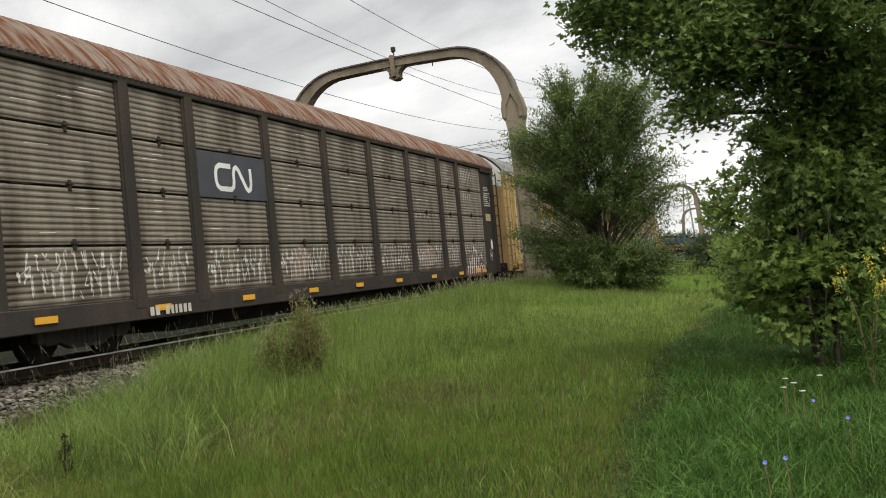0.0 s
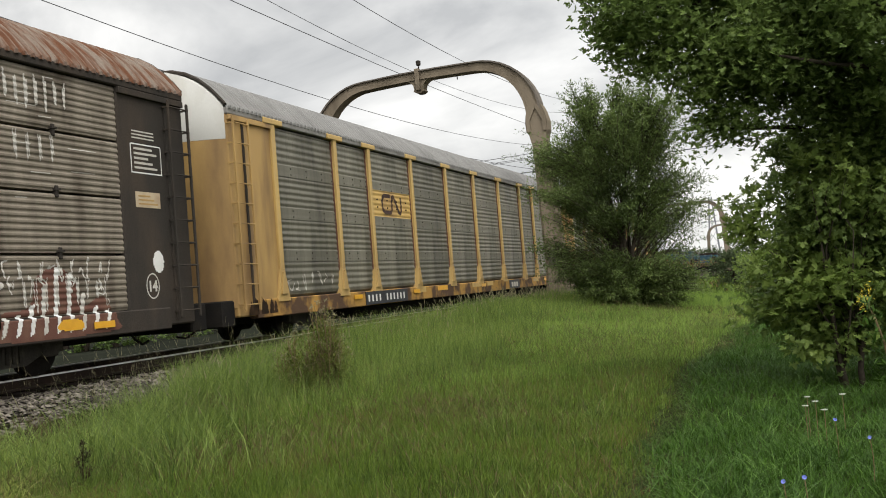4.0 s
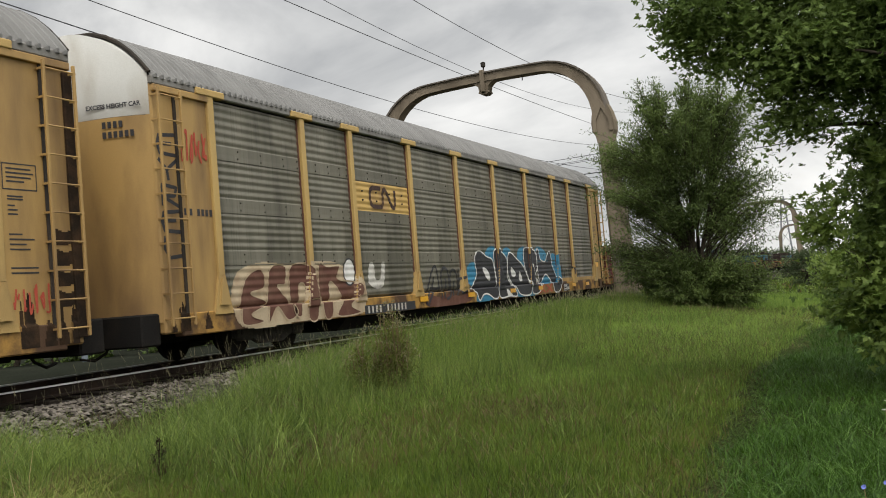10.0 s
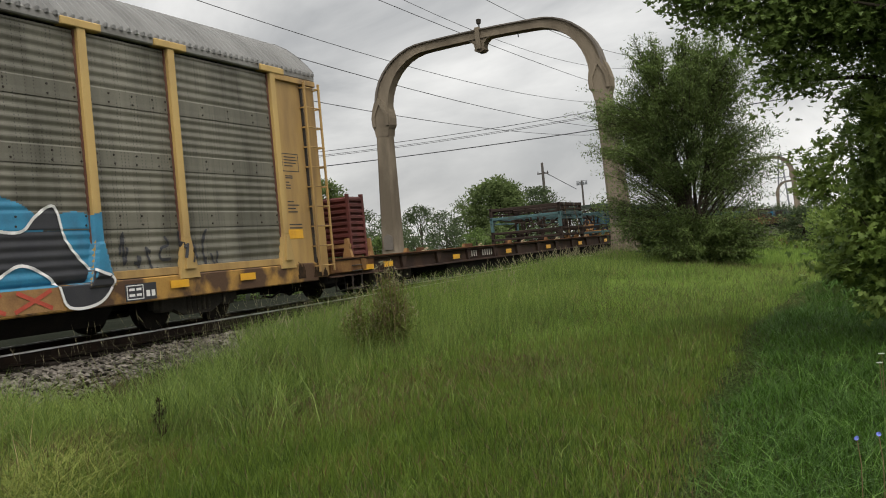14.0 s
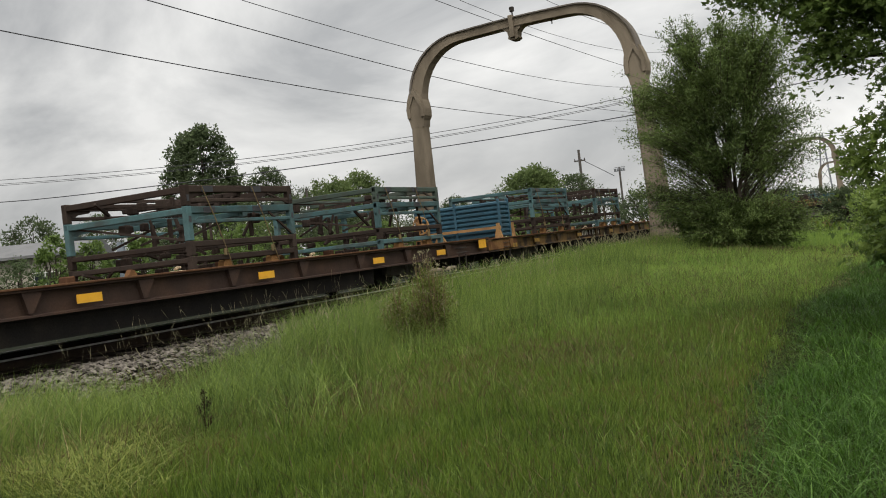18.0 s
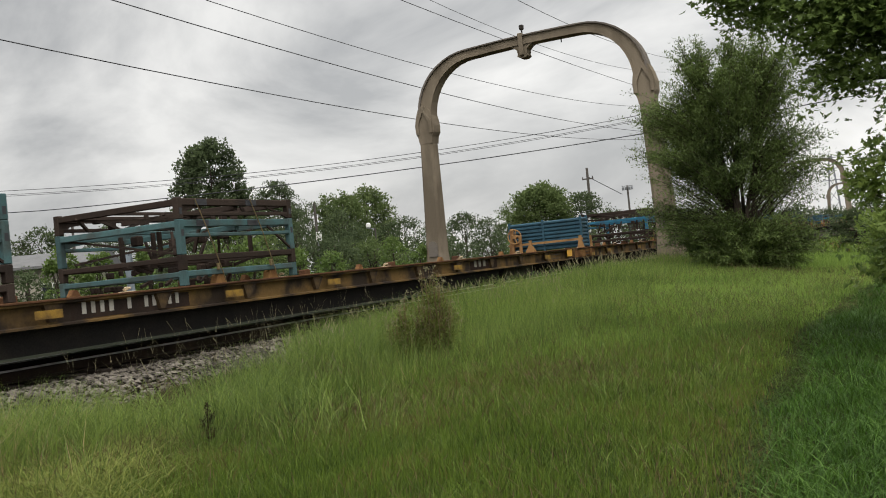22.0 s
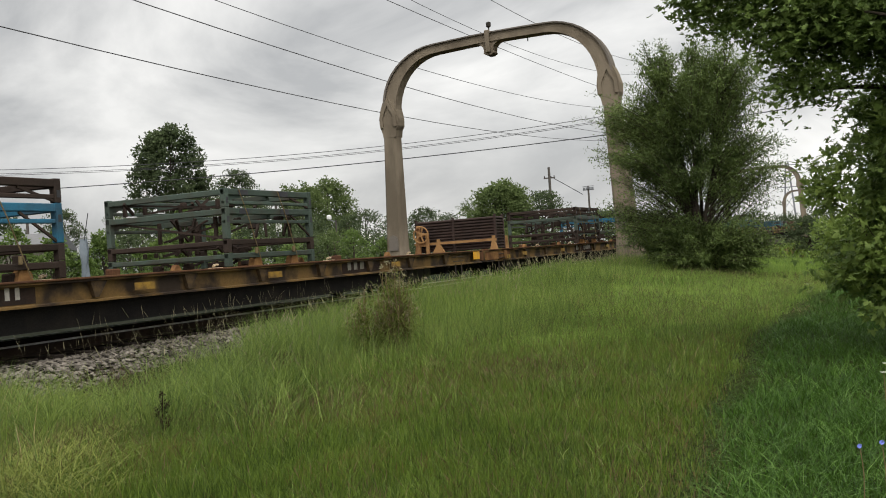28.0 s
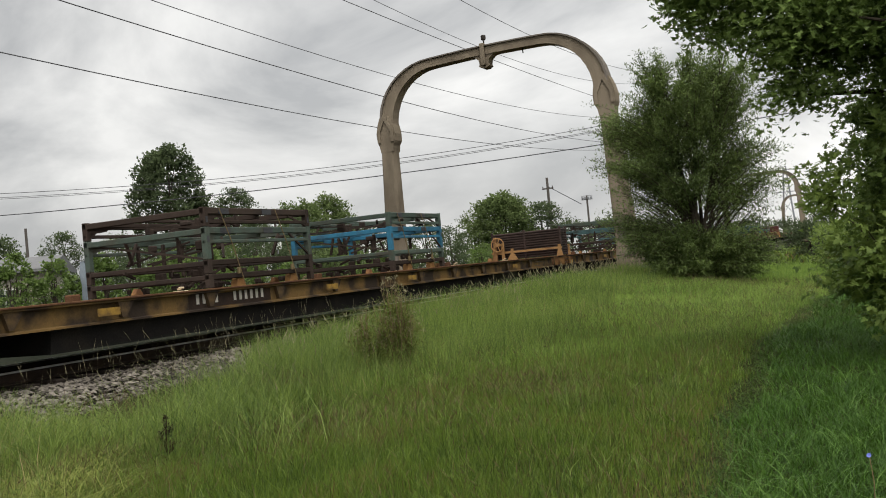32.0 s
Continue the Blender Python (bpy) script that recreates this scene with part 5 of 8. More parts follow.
# lower, lusher grass on the tree side of the path: matted blades and broad arching ones
x, y, rad, r = fan(170000, 13, a0=-11, a1=16, power=1.35)
ok = (x > path_x(y) + 0.34 + 0.12 * wave(x, y, 1.1, 0) + 0.11 * r.normal(size=len(x))) & (r.random(len(x)) > 0.3 * smooth01(wave(x, y, 2.3, 4)))
x, y, rad = x[ok], y[ok], rad[ok]
h = 0.09 + 0.1 * r.random(len(x)) + 0.03 * wave(x, y, 1.3, 1) + 0.035 * wave(x, y, 4.5, 2)
blades("lush_grass", x, y, np.maximum(h, 0.05), 0.0046 + 0.0004 * rad, 0.3 + 0.9 * r.random(len(x)), M_LAWN, "low lush dark green grass under the trees", seed=15)
ok = (r.random(len(x)) < 0.1) & (rad < 13) & (wave(x, y, 2.1, 0.5) > -0.2)
blades("arching_grass", x[ok], y[ok], 0.15 + 0.14 * r.random(ok.sum()), 0.006 + 0.003 * r.random(ok.sum()), 1.0 + 1.0 * r.random(ok.sum()), M_ARCHING, "long shiny arching grass blades among the lush grass", seed=17)

x, y, rad, r = fan(170000, 23, r0=9, r1=46, a0=5, a1=44)
ok = (x > ballast_edge(y) - 0.1 + 0.4 * wave(x * 0, y, 1.3, 4)) & (x < -5.3 - 0.06 * (y - 14) + 0.5 * wave(x, y, 0.5, 2)) & (y > 9.0 + 2.5 * r.random(len(x))) & (np.hypot(x + 6.15, (y - 11.25) * 0.8) > 0.5)
x, y, rad = x[ok], y[ok], rad[ok]
h = 0.42 + 0.26 * r.random(len(x)) + 0.08 * wave(x, y, 0.7, 1)
blades("tall_grass", x, y, np.maximum(h, 0.25), 0.005 + 0.0005 * rad, 0.1 + 0.5 * r.random(len(x)), M_TALL, "tall pale green grass along the track", seed=25, plain=True)

# long pale tufts at the edge of the ballast
tx, ty = [], []
r = np.random.default_rng(33)
for k in range(520):
    cy = 4.5 + 18 * r.random() ** 1.2 if k < 430 else 4.7 + 1.6 * r.random()
    cx = float(ballast_edge(cy)) + 0.3 * float(wave(0.0, cy, 0.9, 1.0)) + 0.35 + abs(r.normal()) * 0.8 - 0.5 * r.random() if k < 430 else -8.0 + 1.5 * r.random()
    cx += 1.0 if k < 430 and cy < 8.5 else 0.0
    m = int(25 + 45 * r.random())
    tx.append(cx + r.normal(size=m) * 0.13), ty.append(cy + r.normal(size=m) * 0.13)
for k in range(34):
    cx, cy = -7.1 + 0.25 * r.normal(), 11.5 + 0.3 * r.normal()
    tx.append(cx + r.normal(size=60) * 0.1), ty.append(cy + r.normal(size=60) * 0.1)
tx, ty = np.concatenate(tx), np.concatenate(ty)
blades("grass_tufts", tx, ty, 0.3 + 0.6 * r.random(len(tx)) ** 1.3, 0.0045 + 0.004 * r.random(len(tx)), 0.2 + 0.8 * r.random(len(tx)), M_TALL, "long arching grass tufts at the ballast edge", z=np.maximum(ground_z(tx, ty), np.interp(tx, px, pz)), seed=35)

# pale grass lying flat where it has been pressed down
lx = -8.5 + 4.0 * np.random.default_rng(37).random(15000)
r = np.random.default_rng(38)
ly = 4.2 + 3.2 * r.random(15000)
ok = (wave(lx, ly, 2.2, 1) + 0.4 * r.normal(size=15000) > 0.1) & (lx + 0.98 * (ly - 4.5) < -4.8 + 0.35 * r.normal(size=15000))
blades("laid_grass", lx[ok], ly[ok], 0.2 + 0.25 * r.random(ok.sum()), 0.005 + 0.003 * r.random(ok.sum()), 1.2 + 1.6 * r.random(ok.sum()), M_STRAW, "pale grass pressed flat beside the ballast", z=np.maximum(ground_z(lx[ok], ly[ok]), np.interp(lx[ok], px, pz)) + 0.07, seed=39)
# coarse arching clumps all over the meadow, and dark weeds beyond the track
tx, ty, th = [], [], []
r = np.random.default_rng(53)
cx_, cy_, cr_, _ = fan(1700, 54, r0=3.2, r1=26, a0=4, a1=57, power=0.9)
for a, b, c in zip(cx_, cy_, cr_):
    if float(ballast_edge(b)) + 0.3 < a < float(path_x(b)) - 0.3:
        m = int(14 + 30 * r.random())
        tx.append(a + r.normal(size=m) * 0.11), ty.append(b + r.normal(size=m) * 0.11)
        th.append((0.26 + 0.14 * r.random() + 0.16 * float(smooth01((-4.0 - a) / 3.0))) * (0.6 + 0.55 * r.random(m)) * (0.6 + 0.4 * float(smooth01((c - 6) / 5))))
tx, ty, th = np.concatenate(tx), np.concatenate(ty), np.concatenate(th)
blades("grass_clumps", tx, ty, th, 0.0036 + 0.00036 * np.hypot(tx, ty), 0.25 + 0.7 * r.random(len(tx)), M_TALL, "coarse arching clumps in the meadow grass", seed=55)
# rough grass further off
qx, qy, qr, r = fan(14000, 73, r0=44, r1=150, a0=-12, a1=15)
blades("far_grass", qx, qy, 0.25 + 0.3 * r.random(len(qx)), 0.012 + 0.0012 * qr, 0.4 + 0.5 * r.random(len(qx)), M_GRASS, "rough grass further along the line", seed=75)
r = np.random.default_rng(77)
wx, wy = -48 + 8 * r.random(16000), 2 + 120 * r.random(16000) ** 1.2
blades("far_weeds", wx, wy, 0.4 + 0.5 * r.random(16000), 0.05 + 0.0006 * wy, 0.3 + 0.6 * r.random(16000), M_WEED_DARK, "weeds beyond the track, green darkened for shade", seed=57)
# rough grass round the standpoint
r = np.random.default_rng(83)
qr, qa = 13 * np.sqrt(r.random(190000)), 6.283 * r.random(190000)
qx, qy = np.cos(qa) * qr, np.sin(qa) * qr
angle = np.degrees(np.arctan2(-qx, qy))
lush = qx > -0.6 + 0.2 * r.normal(size=len(qx))
open_ground = (qx > -7.4) & (qr > 0.5)
keep = open_ground & ~lush & ((qr < 2.75) | (angle < -0.2) | (angle > 57.5))
blades("near_grass", qx[keep], qy[keep], 0.1 + 0.14 * r.random(keep.sum()), 0.011 + 0.006 * r.random(keep.sum()), 0.2 + 0.5 * r.random(keep.sum()), M_GRASS, "rough meadow grass round the standpoint", seed=85, plain=True)
keep = open_ground & lush & ((qr < 2.75) | (angle < -10.5) | (angle > 15.5))
blades("near_grass", qx[keep], qy[keep], 0.07 + 0.1 * r.random(keep.sum()), 0.012 + 0.006 * r.random(keep.sum()), 0.3 + 0.7 * r.random(keep.sum()), M_LAWN, "low lush grass round the standpoint", seed=86, plain=True)
# a trodden line of short, matted blades, its shadow line put into their colour
qx, qy, qr, r = fan(150000, 63, r0=3, r1=34, a0=-2, a1=20)
keep = (np.abs(qx - path_x(qy) - 0.22) < 0.22) | ((np.abs(qx - path_x(qy)) < 0.14) & (r.random(len(qx)) < 0.45))
qx, qy, qr = qx[keep], qy[keep], qr[keep]
blades("trodden_grass", qx, qy, 0.03 + 0.06 * r.random(len(qx)), 0.004 + 0.0005 * qr, 1.0 + 1.4 * r.random(len(qx)), M_TROD_SHADED, "short matted grass of a trodden path, darkened for its shadow line", seed=65)

# seed stalks: a thin stem and a spindle head; reddish ones all over the meadow, pale plumes along the track
def stalks(name, hx, hy, hh, wd, seed, material, label, head=1.0):
    r = np.random.default_rng(seed)
    n = len(hx)
    hz = np.maximum(ground_z(hx, hy), np.interp(hx, px, pz))
    bend = r.normal(size=(n, 2)) * 0.16
    p = np.empty((n, 9, 3))
    for i, (t, dx_) in enumerate(((0, -0.5), (0, 0.5), (0.8, -0.4), (0.8, 0.4), (0.8, 0.4), (0.86, -2.2 * head), (0.86, 2.2 * head), (0.95, 1.6 * head), (1.0, 0))):
        p[:, i, 0] = hx + wd * dx_ * 0.8 + bend[:, 0] * t * t
        p[:, i, 1] = hy + wd * dx_ * 0.6 + bend[:, 1] * t * t
        p[:, i, 2] = hz + hh * t
    f = np.array([(0, 1, 2), (1, 3, 2), (4, 6, 5), (5, 6, 7), (5, 7, 8)])[None] + 9 * np.arange(n)[:, None, None]
    tagged(bulk(name, p.reshape(-1, 3), f.reshape(-1, 3), material), label, "grass", kind="stuff")


r = np.random.default_rng(43)
hy = 4 + 26 * r.random(13000) ** 1.4
hx = ballast_edge(hy) + 0.5 + (path_x(hy) - 0.3 - ballast_edge(hy)) * r.random(13000)
keep = wave(hx, hy, 0.9, 2) + 0.8 * r.normal(size=13000) > -0.3
hx, hy = hx[keep], hy[keep]
for cx, cy, m in ((-7.2, 10.3, 500), (-7.9, 8.0, 260), (-6.2, 5.4, 260), (-5.0, 7.6, 200), (-3.6, 9.5, 260), (-6.5, 13.5, 300)):
    hx, hy = np.append(hx, cx + 0.4 * r.normal(size=m)), np.append(hy, cy + 0.4 * r.normal(size=m))
stalks("seed_stalks", hx, hy, 0.25 + 0.13 * r.random(len(hx)), 0.0005 + 0.00006 * np.hypot(hx, hy), 44, M_SEED, "dry reddish-brown grass seed heads")
hy = 7 + 30 * r.random(800) ** 0.8
hx = ballast_edge(hy) + 0.2 + np.abs(r.normal(size=800)) * 0.9
sy_ = 6.5 + 9 * r.random(420)
sx_ = ballast_edge(sy_) - 1.1 + 1.9 * r.random(420)
stalks("dry_stems", sx_, sy_, 0.35 + 0.62 * r.random(420) ** 1.5, 0.0004 + 0.00003 * np.hypot(sx_, sy_), 46, M_SEED_PALE, "straggling dry stems at the ballast edge", 0.9)
stalks("seed_plumes", hx, hy, 0.45 + 0.36 * r.random(800), 0.0006 + 0.00006 * np.hypot(hx, hy), 45, M_SEED_PALE, "tall pale grass plumes along the track", 1.5)


# ---- leaves and trees ----
def leaf_cloud(name, centres, out_from, material, parent, per, spread, length, width, seed, lobes=1, droop=0.3, flat=0.7):
    """Leaves in sprays round twig ends; each leaf is folded along its rib, or has three lobes."""
    r = np.random.default_rng(seed)
    c = np.repeat(np.asarray(centres, float), per, 0)
    n = len(c)
    off = r.normal(size=(n, 3)) * spread
    off[:, 2] *= flat
    pos = c + off
    away = pos - np.asarray(out_from, float)
    away /= np.linalg.norm(away, axis=1, keepdims=True) + 1e-6
    tip = away * 0.6 + r.normal(size=(n, 3)) * 0.6
    tip[:, 2] -= droop
    tip /= np.linalg.norm(tip, axis=1, keepdims=True)
    up = r.normal(size=(n, 3)) * 0.45 + np.array([0, 0, 1.0])
    side = np.cross(tip, up)
    side /= np.linalg.norm(side, axis=1, keepdims=True) + 1e-6
    nor = np.cross(side, tip)
    s = (0.65 + 0.7 * r.random((n, 1)))
    vs, fs, k = [], [], 0
    angles = [0.0] if lobes == 1 else [-0.95, 0.0, 0.95]
    for a in angles:
        d = tip * math.cos(a) + side * math.sin(a)
        q = side * math.cos(a) - tip * math.sin(a)
        L_ = length * s * (1.0 if a == 0 else 0.75)
        W_ = width * s * (1.0 if a == 0 else 0.85)
        if a:
            vs += [pos + d * L_ * 0.3 + q * W_ * 0.5 - nor * W_ * 0.18, pos + d * L_, pos + d * L_ * 0.3 - q * W_ * 0.5]
            fs += [(k, k + 1, k + 2)]
            k += 3
            continue
        vs += [pos, pos + d * L_ * 0.5 + q * W_ * 0.5 - nor * W_ * 0.18, pos + d * L_, pos + d * L_ * 0.5 - q * W_ * 0.5 - nor * W_ * 0.18]
        fs += [(k, k + 1, k + 2), (k, k + 2, k + 3)]
        k += 4
    v = np.stack(vs, 1).reshape(-1, 3)
    f = (np.array(fs)[None] + k * np.arange(n)[:, None, None]).reshape(-1, 3)
    return bulk(name, v, f, material, parent)


def in_blobs(blobs, n, r, shell=0.45):
    """Random places in a set of ellipsoids, more of them near the skin."""
    vol = np.array([b[3] * b[4] * b[5] * (b[6] if len(b) > 6 else 1) for b in blobs])
    pick = r.choice(len(blobs), n, p=vol / vol.sum())
    d = r.normal(size=(n, 3))
    d /= np.linalg.norm(d, axis=1, keepdims=True)
    b = np.array([q[:6] for q in blobs])[pick]
    rad = r.random((n, 1)) ** shell
    return b[:, :3] + d * b[:, 3:6] * rad


def limbs(shape, base, tips, r0, seed, sag=0.15):
    """Tapered, crooked limbs from a base to each of the tips."""
    r = random.Random(seed)
    base = Vector(base)
    for t in tips:
        t = Vector(t)
        pts, rad = [], []
        for i in range(6):
            u = i / 5
            q = base.lerp(t, u)
            q.z += sag * (t - base).length * math.sin(math.pi * u) * 0.6
            if 0 < i < 5:
                q += Vector((r.uniform(-1, 1), r.uniform(-1, 1), r.uniform(-1, 1))) * 0.05 * (t - base).length
            pts.append(q)
            rad.append(r0 * (1 - 0.85 * u))
        shape.tube(pts, rad, 7)
    return shape


def tree(name, label, base, blobs, clusters, per, spread, length, width, material, seed, trunk_r=0.15, fork=0.3, stems=1, boughs=10, lobes=1, droop=0.3, group="", shell=0.45, clump=None, places=None):
    r = np.random.default_rng(seed)
    t = thing(name, label, "tree", group, base)
    loc = np.array(base, float)
    rel = [(b[0] - loc[0], b[1] - loc[1], b[2] - loc[2], *b[3:]) for b in blobs]
    c = in_blobs(rel, clusters, r, shell) if places is None else places - loc
    if clump:
        heart = in_blobs(rel, clump[0], r, shell)
        c = heart[r.integers(0, clump[0], clusters)] + r.normal(size=(clusters, 3)) * clump[1] * np.array([1, 1, 0.75])
    mid = c.mean(0)
    top = c[:, 2].max()
    trunk, crotch = Shape(), []
    rr = random.Random(seed)
    for k in range(stems):
        a = 6.283 * k / stems
        lean = (0.12 * math.cos(a) * (stems > 1) + 0.08 * mid[0] / max(top, 1), 0.12 * math.sin(a) * (stems > 1))
        pts = [(0.1 * math.cos(a) * (stems > 1) + lean[0] * top * u + 0.05 * rr.uniform(-1, 1), 0.1 * math.sin(a) * (stems > 1) + lean[1] * top * u, -0.15 + (top * 0.85 + 0.15) * u) for u in (0, 0.12, 0.3, 0.5, 0.75, 1.0)]
        trunk.tube(pts, [trunk_r * 1.25, trunk_r, trunk_r * 0.85, trunk_r * 0.65, trunk_r * 0.38, trunk_r * 0.1], 9)
        crotch.append(pts)
    part("trunk", trunk, M_BARK, t, smooth=True)
    bough = Shape()
    for i in r.choice(len(c), min(boughs, len(c)), False):
        pts = crotch[rr.randrange(stems)]
        limbs(bough, pts[rr.choice((1, 2, 3)) if c[i][2] > top * fork else 1], [c[i]], trunk_r * 0.38, rr.randrange(10 ** 6))
    tagged(part("branchwork", bough, M_BARK, t, smooth=True), kind="stuff")
    leaf_cloud("crown", c, mid - np.array([0, 0, top * 0.2]), material, t, per, spread, length, width, seed + 1, lobes, droop)
    return t


def spray_tree(name, label, base, blobs, sprays, per, length, width, material, seed, stems):
    """A many-stemmed tree: arching side branches, each feathered with leaves along its outer part."""
    r = np.random.default_rng(seed)
    t = thing(name, label, "tree", "", base)
    loc = np.array(base, float)
    rel = [(b[0] - loc[0], b[1] - loc[1], b[2] - loc[2], *b[3:]) for b in blobs]
    tips = np.repeat(in_blobs(rel, sprays // 5, r, 0.5), 5, 0) + r.normal(size=(sprays // 5 * 5, 3)) * (0.32, 0.3, 0.24)
    roots = [(0.25 * math.cos(k * 2.4), 0.25 * math.sin(k * 2.4)) for k in range(stems)]
    heads = tips[np.argsort(-tips[:, 2])][:stems * 6:6]
    trunk, lines = Shape(), []
    for (a, b), h in zip(roots, heads):
        p = [np.array((a + (h[0] - a) * u ** 1.5 + 0.06 * r.normal() * (0 < u < 1), b + (h[1] - b) * u ** 1.5, -0.15 + (h[2] + 0.15) * u)) for u in (0, 0.15, 0.3, 0.5, 0.7, 0.85, 1)]
        trunk.tube(p, [0.085, 0.07, 0.062, 0.05, 0.036, 0.024, 0.008], 7)
        lines.append(np.array(p))
    part("trunk", trunk, M_BARK, t, smooth=True)
    bough, where = Shape(), []
    for tip in tips:
        best = min(range(len(lines)), key=lambda k: np.min(np.hypot(*(lines[k][:, :2] - tip[:2]).T)) + 0.3 * r.random())
        line = lines[best]
        z = tip[2] - (0.5 + 0.9 * np.hypot(*(line[3][:2] - tip[:2]))) * (0.6 + 0.5 * r.random())
        root = np.array([np.interp(max(z, 0.25), line[:, 2], line[:, k]) for k in range(3)])
        mid = (root + tip) / 2 + np.array([0, 0, 0.22 * np.linalg.norm(tip - root)])
        u = np.linspace(0, 1, 6)[:, None]
        curve = root * (1 - u) ** 2 + 2 * mid * u * (1 - u) + tip * u ** 2
        bough.tube(curve, [0.016, 0.013, 0.01, 0.008, 0.005, 0.003], 4)
        q = 0.35 + 0.68 * r.random(per)[:, None]
        where.append(root * (1 - q) ** 2 + 2 * mid * q * (1 - q) + tip * q ** 2 + r.normal(size=(per, 3)) * np.array([0.13, 0.13, 0.085]) * (1.25 - 0.6 * q))
    tagged(part("branchwork", bough, M_BARK, t), kind="stuff")
    c = np.concatenate(where)
    leaf_cloud("crown", c, c.mean(0) - np.array([0, 0, 3.0]), material, t, 1, 0.02, length, width, seed + 1, 1, 0.35)
    return t


# the feathery tree in front of the arch
spray_tree("roadside_tree", "feathery multi-stemmed green tree before the concrete arch", (-5.3, 31.2, -0.5),
           [(-7.0, 31, 5.0, 0.75, 0.9, 1.0, 1.5), (-6.2, 31, 6.3, 0.65, 0.9, 0.6, 1.8), (-5.2, 31, 6.35, 0.7, 0.9, 0.75, 1.8), (-4.3, 31.2, 6.55, 0.65, 0.9, 0.7, 1.8), (-3.5, 31.3, 5.7, 0.75, 0.8, 0.95, 1.6),
            (-5.6, 31, 5.0, 1.2, 1.1, 0.9, 1.5), (-4.2, 31.2, 5.0, 1.0, 1.0, 0.9, 1.2), (-6.9, 31, 3.6, 0.9, 1.0, 0.8, 1.3), (-5.2, 31, 3.1, 1.7, 1.1, 0.9, 0.7), (-7.8, 31, 3.0, 0.35, 0.6, 0.9, 0.5), (-6.9, 31, 2.2, 0.7, 0.9, 0.7, 1.0),
            (-7.7, 31, 5.1, 0.5, 0.8, 0.8, 1.4), (-7.9, 31, 3.9, 0.5, 0.8, 0.9, 1.3), (-7.8, 31, 2.2, 0.5, 0.8, 0.9, 1.3), (-7.5, 31, 1.0, 0.6, 0.8, 0.9, 1.3), (-4.9, 31, 4.0, 1.2, 1.0, 0.6, 0.7), (-5.1, 30.9, 5.2, 0.55, 0.8, 1.0, 1.3), (-3.9, 31.2, 3.2, 0.8, 0.9, 1.0, 0.8), (-3.3, 31.5, 4.2, 0.8, 0.8, 1.1, 1.0), (-3.2, 31.5, 2.6, 0.8, 0.9, 0.9, 0.9), (-6.7, 31, 0.9, 0.9, 1.0, 1.1, 1.7), (-5.3, 31, 0.6, 1.1, 1.2, 1.1, 1.8), (-4.1, 31, 0.5, 1.0, 1.1, 1.0, 1.7), (-3.3, 31.2, 0.4, 0.6, 0.8, 0.7, 1.4)],
           1650, 102, 0.11, 0.034, M_LEAF_WILLOW, 101, 9)

# the broad-leaved tree that overhangs the meadow
upper_crown = [(-1.75, 11.5, 4.35, 0.5, 0.7, 0.7, 1.3), (-1.55, 11.5, 3.85, 0.42, 0.6, 0.42, 1.5), (-1.0, 11.5, 3.6, 0.55, 0.7, 0.8, 1.8), (-0.72, 11.5, 2.75, 0.3, 0.5, 0.7, 1.7), (-0.62, 11.5, 2.05, 0.16, 0.3, 0.42, 1.3), (-0.2, 11.5, 3.35, 0.7, 0.8, 0.95, 1.7), (0.5, 11.6, 3.4, 0.8, 0.9, 1.2, 1.4), (-0.6, 11.9, 5.1, 1.9, 1.2, 1.0, 1.5), (1.6, 12.0, 4.4, 1.6, 1.5, 2.0, 0.6), (0.2, 12.4, 4.3, 1.2, 0.9, 1.0, 1.2)]
lower_crown = [(0.35, 12.3, 1.5, 0.6, 0.8, 0.9, 1.9), (1.1, 12.6, 1.6, 1.0, 1.0, 1.6, 1.4), (0.1, 12.5, 0.75, 0.5, 0.7, 0.6, 1.4), (0.6, 12.6, 0.35, 0.8, 0.8, 0.75, 1.4), (2.4, 13.0, 2.4, 1.5, 1.5, 2.6, 0.4), (-0.2, 12.3, 0.45, 0.4, 0.5, 0.35, 1.0), (0.75, 12.4, 2.5, 0.7, 0.8, 0.8, 1.4)]
tree("overhanging_tree", "large dark green broad-leaved tree overhanging the meadow", (3.6, 14.2, -0.6),
     upper_crown + lower_crown,
     9500, 12, 0.11, 0.076, 0.045, M_LEAF_MAPLE, 202, 0.24, 0.2, 1, 60, lobes=3, droop=0.45, shell=0.5, clump=(1000, 0.15))

tree("young_maple", "young maple with airy light green leaves at the meadow edge", (0.5, 12.0, -0.6),
     [(-0.4, 11.9, 1.3, 0.3, 0.5, 0.3, 0.15), (0.1, 12.0, 0.5, 0.5, 0.6, 0.65, 0.7), (0.55, 11.9, 1.7, 0.5, 0.5, 0.8), (0.3, 11.8, 0.4, 0.8, 0.5, 0.7)],
     330, 12, 0.1, 0.095, 0.054, M_LEAF_YOUNG, 222, 0.035, 0.1, 3, 26, lobes=3, droop=0.4, shell=0.6, clump=(46, 0.15))


# ---- distance ----
def bearing(az, dist, z=0.0):
    a = radians(az)
    return (-math.sin(a) * dist, math.cos(a) * dist, z)


